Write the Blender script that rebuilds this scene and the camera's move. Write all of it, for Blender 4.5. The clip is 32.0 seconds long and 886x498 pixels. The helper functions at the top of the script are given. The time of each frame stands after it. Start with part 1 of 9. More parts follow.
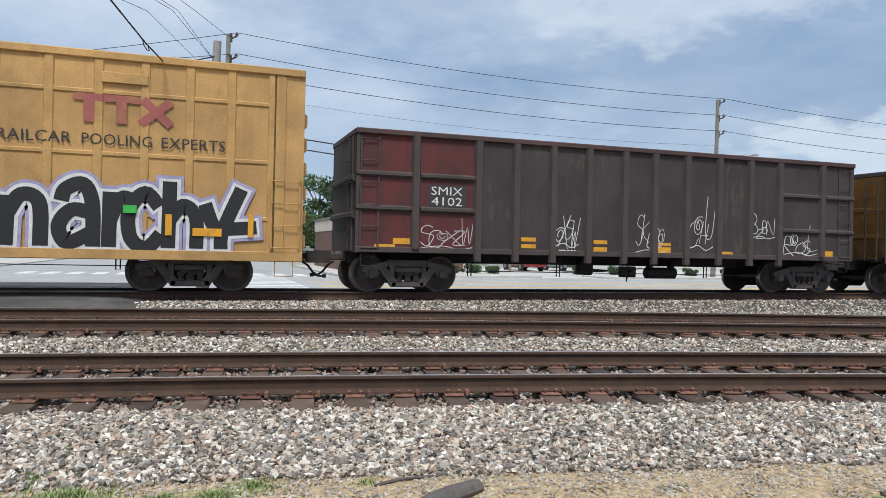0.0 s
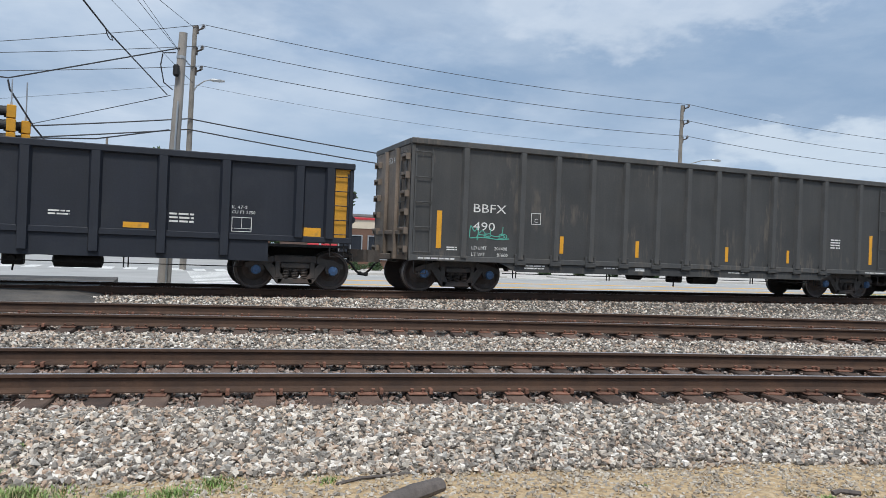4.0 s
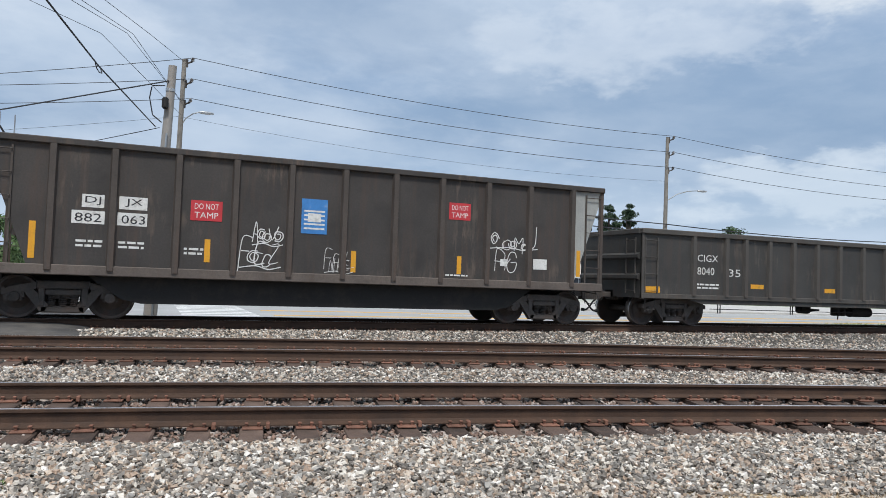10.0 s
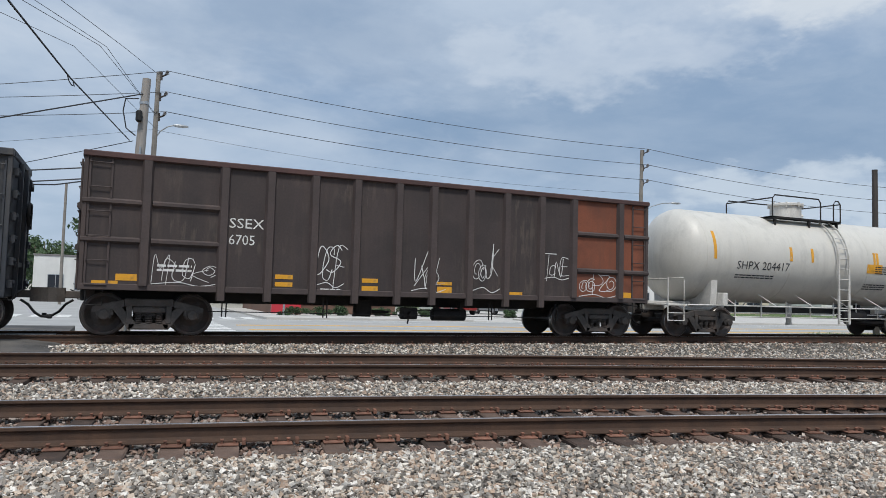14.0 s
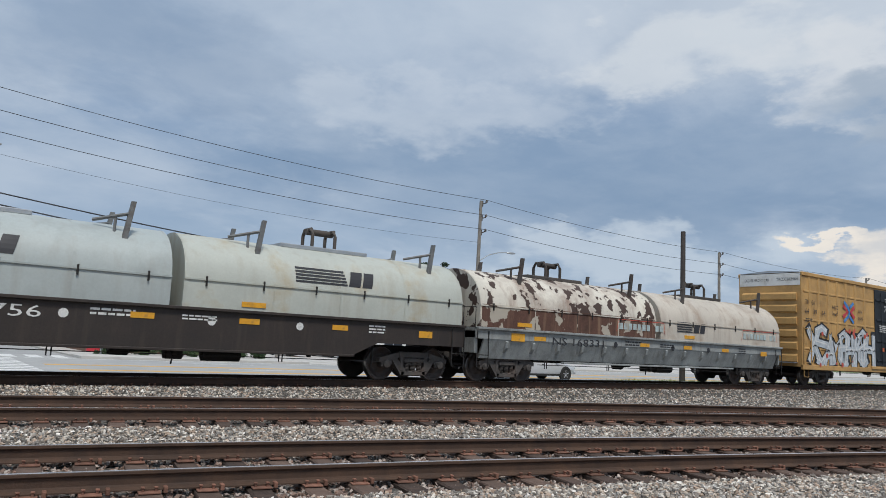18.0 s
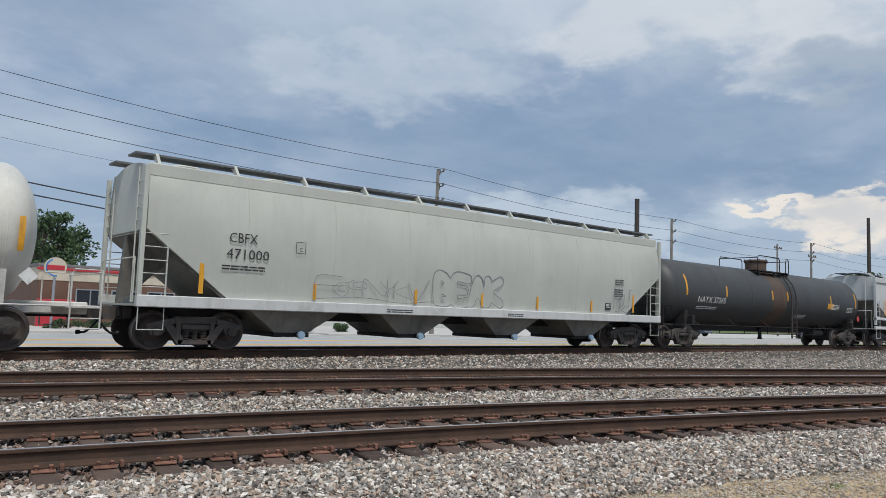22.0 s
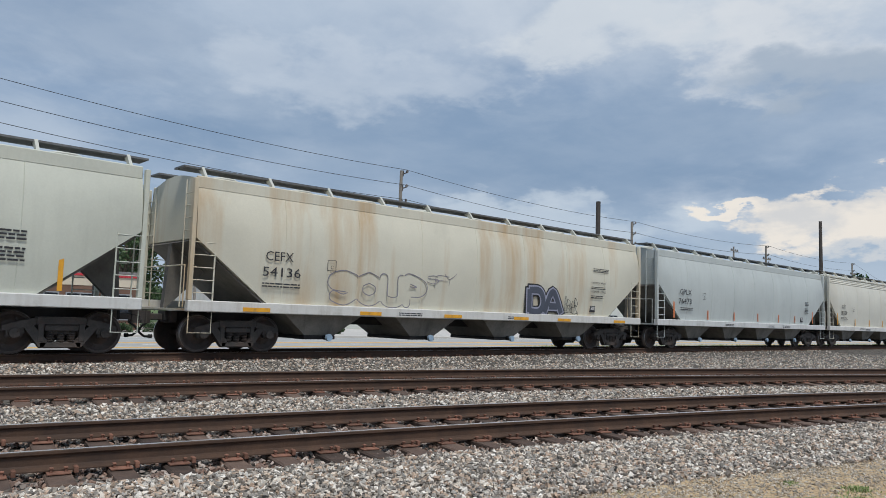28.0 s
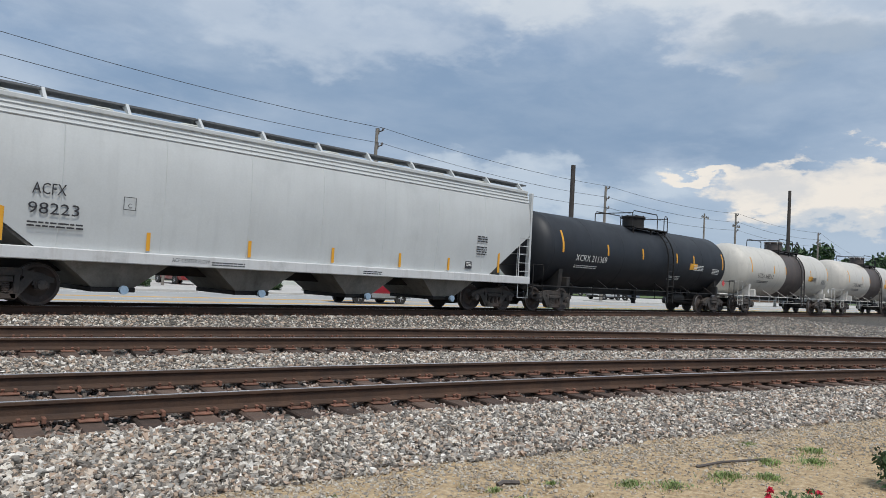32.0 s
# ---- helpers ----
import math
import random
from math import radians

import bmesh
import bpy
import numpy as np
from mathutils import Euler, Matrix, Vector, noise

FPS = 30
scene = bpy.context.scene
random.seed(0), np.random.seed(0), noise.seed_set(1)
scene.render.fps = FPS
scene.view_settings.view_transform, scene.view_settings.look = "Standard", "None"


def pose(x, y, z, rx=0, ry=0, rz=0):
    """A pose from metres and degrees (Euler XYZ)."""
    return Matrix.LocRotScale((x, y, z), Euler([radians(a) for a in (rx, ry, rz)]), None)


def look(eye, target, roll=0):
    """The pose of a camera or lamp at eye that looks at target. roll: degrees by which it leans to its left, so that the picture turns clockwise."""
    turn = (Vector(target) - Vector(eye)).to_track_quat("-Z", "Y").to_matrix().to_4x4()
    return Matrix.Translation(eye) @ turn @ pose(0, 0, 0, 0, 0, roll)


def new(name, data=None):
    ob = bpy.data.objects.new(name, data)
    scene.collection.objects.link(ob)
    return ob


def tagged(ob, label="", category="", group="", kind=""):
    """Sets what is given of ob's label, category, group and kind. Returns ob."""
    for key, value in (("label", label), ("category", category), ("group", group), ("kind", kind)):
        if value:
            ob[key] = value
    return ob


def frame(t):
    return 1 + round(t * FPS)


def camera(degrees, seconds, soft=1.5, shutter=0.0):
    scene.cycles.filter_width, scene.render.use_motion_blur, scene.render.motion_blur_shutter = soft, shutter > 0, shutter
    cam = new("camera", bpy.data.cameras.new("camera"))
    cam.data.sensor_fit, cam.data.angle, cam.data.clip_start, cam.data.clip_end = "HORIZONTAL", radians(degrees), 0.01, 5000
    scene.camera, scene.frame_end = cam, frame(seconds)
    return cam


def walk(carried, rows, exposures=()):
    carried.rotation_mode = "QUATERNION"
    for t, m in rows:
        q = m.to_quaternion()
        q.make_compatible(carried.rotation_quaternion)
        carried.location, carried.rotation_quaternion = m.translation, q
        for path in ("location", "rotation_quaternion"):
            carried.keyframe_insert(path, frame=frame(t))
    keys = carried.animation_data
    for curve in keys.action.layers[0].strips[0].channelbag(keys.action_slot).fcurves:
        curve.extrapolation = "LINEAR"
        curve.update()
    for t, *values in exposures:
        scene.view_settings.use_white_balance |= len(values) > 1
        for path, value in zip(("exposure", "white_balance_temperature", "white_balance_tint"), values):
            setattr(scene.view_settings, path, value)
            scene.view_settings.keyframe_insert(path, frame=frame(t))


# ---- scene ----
# ---------- camera ----------
EYE = 1.75
SPEED = 16.016
PATH = [
    (0.0, -18.48, 0.01, 1.24), (0.5, -20.10, -0.21, 1.45), (1.0, -21.18, -0.44, 1.61), (1.5, -21.58, -0.59, 1.86),
    (2.0, -21.62, -0.65, 1.97), (2.5, -21.54, -0.55, 2.04), (3.0, -21.47, -0.38, 2.01), (3.5, -21.33, -0.19, 2.08),
    (4.0, -21.14, 0.00, 2.21), (4.5, -20.93, 0.18, 2.12), (6.5, -21.30, 0.82, 2.30), (7.0, -21.37, 0.99, 2.33),
    (7.5, -21.40, 1.18, 2.32), (8.0, -21.41, 1.43, 2.30), (8.5, -21.47, 1.65, 2.25), (9.0, -21.58, 1.92, 2.18),
    (9.5, -21.73, 2.17, 2.10), (10.0, -21.95, 2.47, 1.98), (10.5, -22.12, 2.71, 1.85), (11.0, -22.26, 2.88, 1.85),
    (11.5, -22.37, 2.99, 1.82), (12.0, -22.48, 3.13, 1.80), (12.5, -22.66, 3.25, 1.71), (13.0, -22.94, 3.40, 1.73),
    (13.5, -23.27, 3.42, 1.60), (15.5, -27.95, 4.97, 2.32), (16.0, -30.85, 5.81, 2.61), (16.5, -33.36, 6.55, 2.77),
    (17.0, -34.97, 6.97, 3.10), (17.5, -35.72, 7.22, 3.02), (18.0, -36.07, 7.36, 2.86), (18.5, -36.54, 7.41, 2.55),
    (19.0, -36.96, 7.29, 2.31), (19.5, -37.30, 7.16, 2.25), (20.0, -37.64, 7.07, 1.98), (20.5, -38.06, 6.71, 2.24),
    (21.0, -38.55, 6.22, 2.13), (21.5, -39.09, 5.64, 2.01), (22.0, -39.52, 5.05, 1.97), (22.5, -39.84, 4.69, 1.99),
    (23.0, -40.11, 4.71, 2.19), (23.5, -40.46, 4.87, 2.37), (24.0, -40.74, 5.20, 2.49), (24.5, -41.04, 5.37, 2.60),
    (25.0, -41.29, 5.53, 2.54), (25.5, -41.51, 5.58, 2.51), (26.0, -41.67, 5.52, 2.53), (26.5, -41.78, 5.51, 2.33),
    (28.5, -42.78, 5.14, 1.71), (29.0, -43.20, 5.01, 1.55), (29.5, -43.46, 4.87, 1.51), (30.0, -43.64, 4.85, 1.59),
    (30.5, -43.68, 4.87, 1.80), (31.0, -43.67, 4.51, 2.26), (31.5, -43.74, 3.67, 2.67), (32.0, -44.62, 2.22, 3.11),
]

cam = camera(62.6, 32.0, 0.6)
walk(cam, [(t, pose(0, 0, EYE, 90 + p, 0, w) @ pose(0, 0, 0, 0, 0, r)) for t, w, p, r in PATH], [(0, 0.26), (4.5, 0.2), (9, 0.22), (13, 0.14), (16, -0.12), (19, -0.07), (22, -0.08), (26, -0.04), (29, -0.08), (32, -0.03)])

# ---------- sky and sun ----------
def cloudy_sky():
    world = bpy.data.worlds.new("sky")
    scene.world = world
    world.use_nodes = True
    n, l = world.node_tree.nodes, world.node_tree.links
    n.clear()
    out, bg, sky = n.new("ShaderNodeOutputWorld"), n.new("ShaderNodeBackground"), n.new("ShaderNodeTexSky")
    sky.sky_type, sky.sun_disc = "NISHITA", False
    sky.sun_elevation, sky.sun_rotation, sky.dust_density = radians(60), radians(200), 2.0
    tc, sep = n.new("ShaderNodeTexCoord"), n.new("ShaderNodeSeparateXYZ")
    l.new(tc.outputs["Generated"], sep.inputs[0])

    def calc(op, a, b):
        m = n.new("ShaderNodeMath")
        m.operation = op
        for i, v in enumerate((a, b)):
            if isinstance(v, (int, float)):
                m.inputs[i].default_value = v
            else:
                l.new(v, m.inputs[i])
        return m.outputs[0]

    up = calc("ADD", calc("MAXIMUM", sep.outputs[2], 0.0), 0.16)
    flat = n.new("ShaderNodeCombineXYZ")
    l.new(calc("DIVIDE", sep.outputs[0], up), flat.inputs[0])
    l.new(calc("DIVIDE", sep.outputs[1], up), flat.inputs[1])

    def cloud(scale, detail, rough, shift, lo, hi):
        mp, tx, rp = n.new("ShaderNodeMapping"), n.new("ShaderNodeTexNoise"), n.new("ShaderNodeMapRange")
        mp.inputs["Location"].default_value = shift
        l.new(flat.outputs[0], mp.inputs[0])
        l.new(mp.outputs[0], tx.inputs["Vector"])
        tx.inputs["Scale"].default_value, tx.inputs["Detail"].default_value, tx.inputs["Roughness"].default_value = scale, detail, rough
        tx.inputs["Distortion"].default_value = 0.25
        rp.interpolation_type = "SMOOTHSTEP"
        rp.inputs["From Min"].default_value, rp.inputs["From Max"].default_value = lo, hi
        l.new(tx.outputs["Fac"], rp.inputs["Value"])
        return rp.outputs[0]

    def blend(fac, a, b):
        m = n.new("ShaderNodeMix")
        m.data_type = "RGBA"
        for s, v in ((0, fac), (6, a), (7, b)):
            if isinstance(v, tuple):
                m.inputs[s].default_value = (*v, 1)
            elif isinstance(v, (int, float)):
                m.inputs[s].default_value = v
            else:
                l.new(v, m.inputs[s])
        return m.outputs[2]

    clear = n.new("ShaderNodeVectorMath")
    clear.operation = "SCALE"
    l.new(sky.outputs[0], clear.inputs[0])
    clear.inputs["Scale"].default_value = 0.09
    thin = cloud(0.9, 9, 0.55, (1.7, 0.4, 0), 0.34, 0.68)
    dark = cloud(0.55, 7, 0.5, (4.1, 2.2, 0), 0.46, 0.66)
    lit = cloud(1.6, 10, 0.6, (0.3, 7.7, 0), 0.52, 0.76)

    def ease(v, lo, hi):
        r = n.new("ShaderNodeMapRange")
        r.interpolation_type = "SMOOTHSTEP"
        r.inputs["From Min"].default_value, r.inputs["From Max"].default_value = lo, hi
        l.new(v, r.inputs["Value"])
        return r.outputs[0]

    # named clouds: azimuth and elevation in degrees, half widths, raggedness
    azim = calc("MULTIPLY", calc("ARCTAN2", sep.outputs[0], sep.outputs[1]), 57.2958)
    elev = calc("MULTIPLY", calc("ARCSINE", sep.outputs[2], 0.0), 57.2958)

    def ragged(scale, shift):
        mp, tx = n.new("ShaderNodeMapping"), n.new("ShaderNodeTexNoise")
        mp.inputs["Location"].default_value, mp.inputs["Scale"].default_value = shift, (1, 1, 2.2)
        l.new(tc.outputs["Generated"], mp.inputs[0])
        l.new(mp.outputs[0], tx.inputs["Vector"])
        tx.inputs["Scale"].default_value, tx.inputs["Detail"].default_value, tx.inputs["Roughness"].default_value = scale, 10.0, 0.55
        return tx.outputs["Fac"]

    def mass(az, el, wide, high, edge, ragg, soft=0.25):
        u = calc("DIVIDE", calc("SUBTRACT", azim_w, az), wide)
        v = calc("DIVIDE", calc("SUBTRACT", elev_w, el), high)
        d = calc("SUBTRACT", 1.0, calc("ADD", calc("MULTIPLY", u, u), calc("MULTIPLY", v, v)))
        return ease(calc("ADD", d, calc("MULTIPLY", calc("SUBTRACT", edge, 0.5), ragg)), -soft, soft)

    puff, curl = ragged(11.0, (0, 0, 0)), ragged(5.0, (3.3, 1.2, 0.7))
    azim_w = calc("ADD", azim, calc("MULTIPLY", calc("SUBTRACT", ragged(7.0, (8.1, 0.4, 2.0)), 0.5), 26.0))
    elev_w = calc("ADD", elev, calc("MULTIPLY", calc("SUBTRACT", ragged(9.0, (1.4, 6.2, 5.0)), 0.5), 10.0))
    fluff = cloud(3.4, 11, 0.62, (6.3, 1.1, 0), 0.36, 0.66)
    haze = calc("SUBTRACT", 1.0, ease(sep.outputs[2], 0.0, 0.22))
    c = blend(thin, blend(0.75, clear.outputs[0], (0.30, 0.42, 0.60)), (0.455, 0.55, 0.68))
    c = blend(calc("MULTIPLY", dark, 0.8), c, (0.225, 0.33, 0.485))
    c = blend(calc("MULTIPLY", lit, 0.6), c, (0.60, 0.67, 0.77))
    c = blend(calc("MULTIPLY", calc("MULTIPLY", fluff, ease(sep.outputs[2], 0.08, 0.3)), 0.3), c, (0.60, 0.68, 0.78))
    c = blend(calc("MULTIPLY", haze, 0.5), c, (0.48, 0.59, 0.72))
    c = blend(calc("MULTIPLY", calc("MULTIPLY", ease(sep.outputs[0], 0.45, 0.9), ease(sep.outputs[2], 0.28, 0.42)), 0.7), c, (0.66, 0.72, 0.79))
    c = blend(calc("MULTIPLY", mass(51, 13.8, 25, 4.4, curl, 4.0, 1.0), 0.5), c, (0.215, 0.325, 0.485))
    c = blend(calc("MULTIPLY", mass(15, 19.8, 12, 3.2, curl, 4.0, 1.0), 0.4), c, (0.27, 0.365, 0.51))
    c = blend(calc("MULTIPLY", mass(37, 18.6, 10, 2.6, puff, 6.0, 1.0), 0.45), c, (0.62, 0.69, 0.78))
    c = blend(calc("MULTIPLY", mass(50, 7.2, 10, 2.0, puff, 6.0, 0.9), 0.55), c, (0.64, 0.72, 0.80))
    c = blend(calc("MULTIPLY", mass(57, 22.4, 9.5, 2.6, puff, 5.0, 0.8), 0.65), c, (0.70, 0.75, 0.80))
    c = blend(calc("MULTIPLY", mass(66, 19.8, 8.0, 3.0, puff, 4.0, 0.8), 0.75), c, (0.70, 0.74, 0.79))
    c = blend(calc("MULTIPLY", mass(68.6, 17.8, 5.0, 1.9, puff, 4.0, 1.2), 0.75), c, (0.33, 0.42, 0.54))
    bank = calc("MAXIMUM", mass(74.4, 7.6, 9.2, 2.4, puff, 2.3, 0.26), mass(63.8, 8.2, 4.2, 0.45, puff, 6.0, 0.7))
    c = blend(calc("MULTIPLY", bank, 0.92), c, blend(ease(puff, 0.4, 0.6), (0.70, 0.70, 0.70), (0.91, 0.85, 0.77)))
    c = blend(calc("MULTIPLY", mass(74, 4.4, 10, 1.2, curl, 6.0, 0.8), 0.6), c, (0.44, 0.54, 0.66))
    l.new(c, bg.inputs["Color"])
    bg.inputs["Strength"].default_value = 1.0
    l.new(bg.outputs[0], out.inputs["Surface"])


cloudy_sky()
sun = new("sun", bpy.data.lights.new("sun", "SUN"))
sun.data.energy, sun.data.angle, sun.data.color = 2.6, radians(12), (1, 0.965, 0.905)
sun.matrix_world = look((-17, -47, 87), (0, 0, 0))


# ---------- mesh building ----------
class MB:
    """Collects vertices and faces of one mesh."""

    def __init__(self):
        self.v, self.f, self.m, self.cuts = [], [], [], []

    def add(self, vs, fs, m=0):
        k = len(self.v)
        self.v += [tuple(p) for p in vs]
        self.f += [tuple(k + i for i in q) for q in fs]
        self.m += [m] * len(fs)
        return self

    def box(self, x0, x1, y0, y1, z0, z1, c=0.0, m=0):
        if c <= 0:
            vs = [(x, y, z) for x in (x0, x1) for y in (y0, y1) for z in (z0, z1)]
            return self.add(vs, [(0, 1, 3, 2), (4, 6, 7, 5), (0, 4, 5, 1), (2, 3, 7, 6), (0, 2, 6, 4), (1, 5, 7, 3)], m)
        lo, hi = (x0, y0, z0), (x1, y1, z1)
        vs, at = [], {}
        for sx in (0, 1):
            for sy in (0, 1):
                for sz in (0, 1):
                    for ax in range(3):
                        p = []
                        for k, s in enumerate((sx, sy, sz)):
                            e = hi[k] if s else lo[k]
                            p.append(e if k == ax else (e - c if s else e + c))
                        at[sx, sy, sz, ax] = len(vs)
                        vs.append(p)
        fs = []
        for ax in range(3):
            b, d = (ax + 1) % 3, (ax + 2) % 3
            for s in (0, 1):
                q = []
                for u, w in ((0, 0), (1, 0), (1, 1), (0, 1)):
                    k = [0, 0, 0]
                    k[ax], k[b], k[d] = s, u, w
                    q.append(at[(*k, ax)])
                fs.append(q)
            for u in (0, 1):
                for w in (0, 1):
                    k0, k1 = [0, 0, 0], [0, 0, 0]
                    k0[b], k0[d], k1[b], k1[d], k1[ax] = u, w, u, w, 1
                    fs.append([at[(*k0, b)], at[(*k1, b)], at[(*k1, d)], at[(*k0, d)]])
        for sx in (0, 1):
            for sy in (0, 1):
                for sz in (0, 1):
                    fs.append([at[sx, sy, sz, 0], at[sx, sy, sz, 1], at[sx, sy, sz, 2]])
        return self.add(vs, fs, m)

    def prism(self, pts, a0, a1, axis="x", m=0):
        """A closed outline in the two other axes, carried from a0 to a1."""
        n = len(pts)
        put = {"x": lambda p, a: (a, p[0], p[1]), "y": lambda p, a: (p[0], a, p[1]), "z": lambda p, a: (p[0], p[1], a)}[axis]
        vs = [put(p, a0) for p in pts] + [put(p, a1) for p in pts]
        return self.add(vs, [tuple(range(n - 1, -1, -1)), tuple(range(n, 2 * n))] + [(i, (i + 1) % n, n + (i + 1) % n, n + i) for i in range(n)], m)

    def loft(self, rings, m=0, caps=True, closed=True):
        n = len(rings[0])
        vs = [p for r in rings for p in r]
        fs = []
        for k in range(len(rings) - 1):
            for i in range(n if closed else n - 1):
                fs.append((k * n + i, k * n + (i + 1) % n, (k + 1) * n + (i + 1) % n, (k + 1) * n + i))
        if caps:
            fs += [tuple(range(n - 1, -1, -1)), tuple(range((len(rings) - 1) * n, len(rings) * n))]
        return self.add(vs, fs, m)

    def lathe(self, prof, axis="x", n=24, o=(0, 0, 0), m=0):
        """prof: (place along the axis, radius)."""
        rings = []
        for a, r in prof:
            ring = []
            for i in range(n):
                t = 2 * math.pi * i / n
                u, w = r * math.cos(t), r * math.sin(t)
                p = {"x": (a, u, w), "y": (w, a, u), "z": (u, w, a)}[axis]
                ring.append((p[0] + o[0], p[1] + o[1], p[2] + o[2]))
            rings.append(ring)
        return self.loft(rings, m)

    def tube(self, path, r, n=6, m=0):
        path = [Vector(p) for p in path]
        rings = []
        for k, p in enumerate(path):
            d = (path[min(k + 1, len(path) - 1)] - path[max(k - 1, 0)]).normalized()
            ref = Vector((0, 0, 1)) if abs(d.z) < 0.9 else Vector((1, 0, 0))
            u = d.cross(ref).normalized()
            w = d.cross(u)
            rings.append([p + (u * math.cos(2 * math.pi * i / n) + w * math.sin(2 * math.pi * i / n)) * r for i in range(n)])
        return self.loft(rings, m)

    def ribbon(self, pts, width, y, m=0):
        """A flat stroke in the x-z plane at y, square-ended."""
        pts = [Vector((p[0], 0, p[1])) for p in pts]
        vs = []
        for k, p in enumerate(pts):
            d = (pts[min(k + 1, len(pts) - 1)] - pts[max(k - 1, 0)])
            d = d.normalized() if d.length > 1e-6 else Vector((1, 0, 0))
            s = Vector((-d.z, 0, d.x)) * width / 2
            vs += [(p.x + s.x, y, p.z + s.z), (p.x - s.x, y, p.z - s.z)]
        return self.add(vs, [(2 * k, 2 * k + 1, 2 * k + 3, 2 * k + 2) for k in range(len(pts) - 1)], m)

    def mesh(self, name, mats, smooth=False):
        me = bpy.data.meshes.new(name)
        me.from_pydata(self.v, [], self.f)
        mats = mats if isinstance(mats, (list, tuple)) else [mats]
        for mt in mats:
            me.materials.append(mt)
        if len(mats) > 1:
            me.polygons.foreach_set("material_index", self.m)
        bm = bmesh.new()
        bm.from_mesh(me)
        bmesh.ops.recalc_face_normals(bm, faces=bm.faces)
        bm.to_mesh(me)
        bm.free()
        if smooth:
            me.polygons.foreach_set("use_smooth", [True] * len(me.polygons))
            me.set_sharp_from_angle(angle=radians(smooth if smooth is not True else 40))
        return me


def part(name, mb, mats, parent, label="", smooth=False):
    """One mesh object under a thing or under a part. mb may be a ready mesh."""
    me = mb if isinstance(mb, bpy.types.Mesh) else mb.mesh(name, mats, smooth)
    ob = new(name, me)
    ob.parent = parent
    if label:
        ob["label"] = label
    return ob


def thing(name, label, category, group="", kind="", at=None):
    ob = tagged(new(name), label, category, group, kind)
    ob.empty_display_size = 0.2
    if at is not None:
        ob.matrix_basis = at
    return ob


def split_parts(name, mb, material, parent, label=""):
    """One part for each word or block of small writing collected in mb."""
    ends = sorted(set(mb.cuts)) + [len(mb.f)]
    if ends[0] > 0:
        ends = [0] + ends
    for a, b in zip(ends, ends[1:]):
        one, at = MB(), {}
        for f, m in zip(mb.f[a:b], mb.m[a:b]):
            for i in f:
                if i not in at:
                    at[i] = len(one.v)
                    one.v.append(mb.v[i])
            one.f.append(tuple(at[i] for i in f))
            one.m.append(m)
        if one.f:
            part(name, one, material, parent, label)


def arc(cx, cz, r, a0, a1, n):
    return [(cx + r * math.cos(radians(a0 + (a1 - a0) * i / n)), cz + r * math.sin(radians(a0 + (a1 - a0) * i / n))) for i in range(n + 1)]


LETTERS = {}


def letters(text, height, width=None):
    """Flat text in the x-z plane, its lower left corner at the origin: vertices and faces."""
    if text not in LETTERS:
        cu = bpy.data.curves.new("letters", "FONT")
        cu.body, cu.resolution_u = text, 2
        ob = bpy.data.objects.new("letters", cu)
        me = bpy.data.meshes.new_from_object(ob)
        LETTERS[text] = ([tuple(v.co) for v in me.vertices], [tuple(p.vertices) for p in me.polygons])
        bpy.data.objects.remove(ob)
        bpy.data.curves.remove(cu)
        bpy.data.meshes.remove(me)
    vs, fs = LETTERS[text]
    x0, x1 = min(v[0] for v in vs), max(v[0] for v in vs)
    y0, y1 = min(v[1] for v in vs), max(v[1] for v in vs)
    k = height / (y1 - y0)
    kx = width / (x1 - x0) if width else k
    return [((v[0] - x0) * kx, (v[1] - y0) * k) for v in vs], fs


def write(mb, text, x, z, height, y, width=None, m=0):
    vs, fs = letters(text, height, width)
    mb.cuts.append(len(mb.f))
    return mb.add([(x + a, y, z + b) for a, b in vs], fs, m)


def bars(mb, x, z, w, h, rows, y, seed=0, m=0):
    """Lines of small writing that nobody can read: bars."""
    rnd = random.Random(seed)
    mb.cuts.append(len(mb.f))
    h *= 0.8
    for k in range(rows):
        zz = z - k * h * 2.0
        a = x
        while a < x + w:
            b = min(a + rnd.uniform(0.06, 0.22), x + w)
            mb.add([(a, y, zz), (b, y, zz), (b, y, zz + h), (a, y, zz + h)], [(0, 1, 2, 3)], m)
            a = b + h * 0.7
    return mb


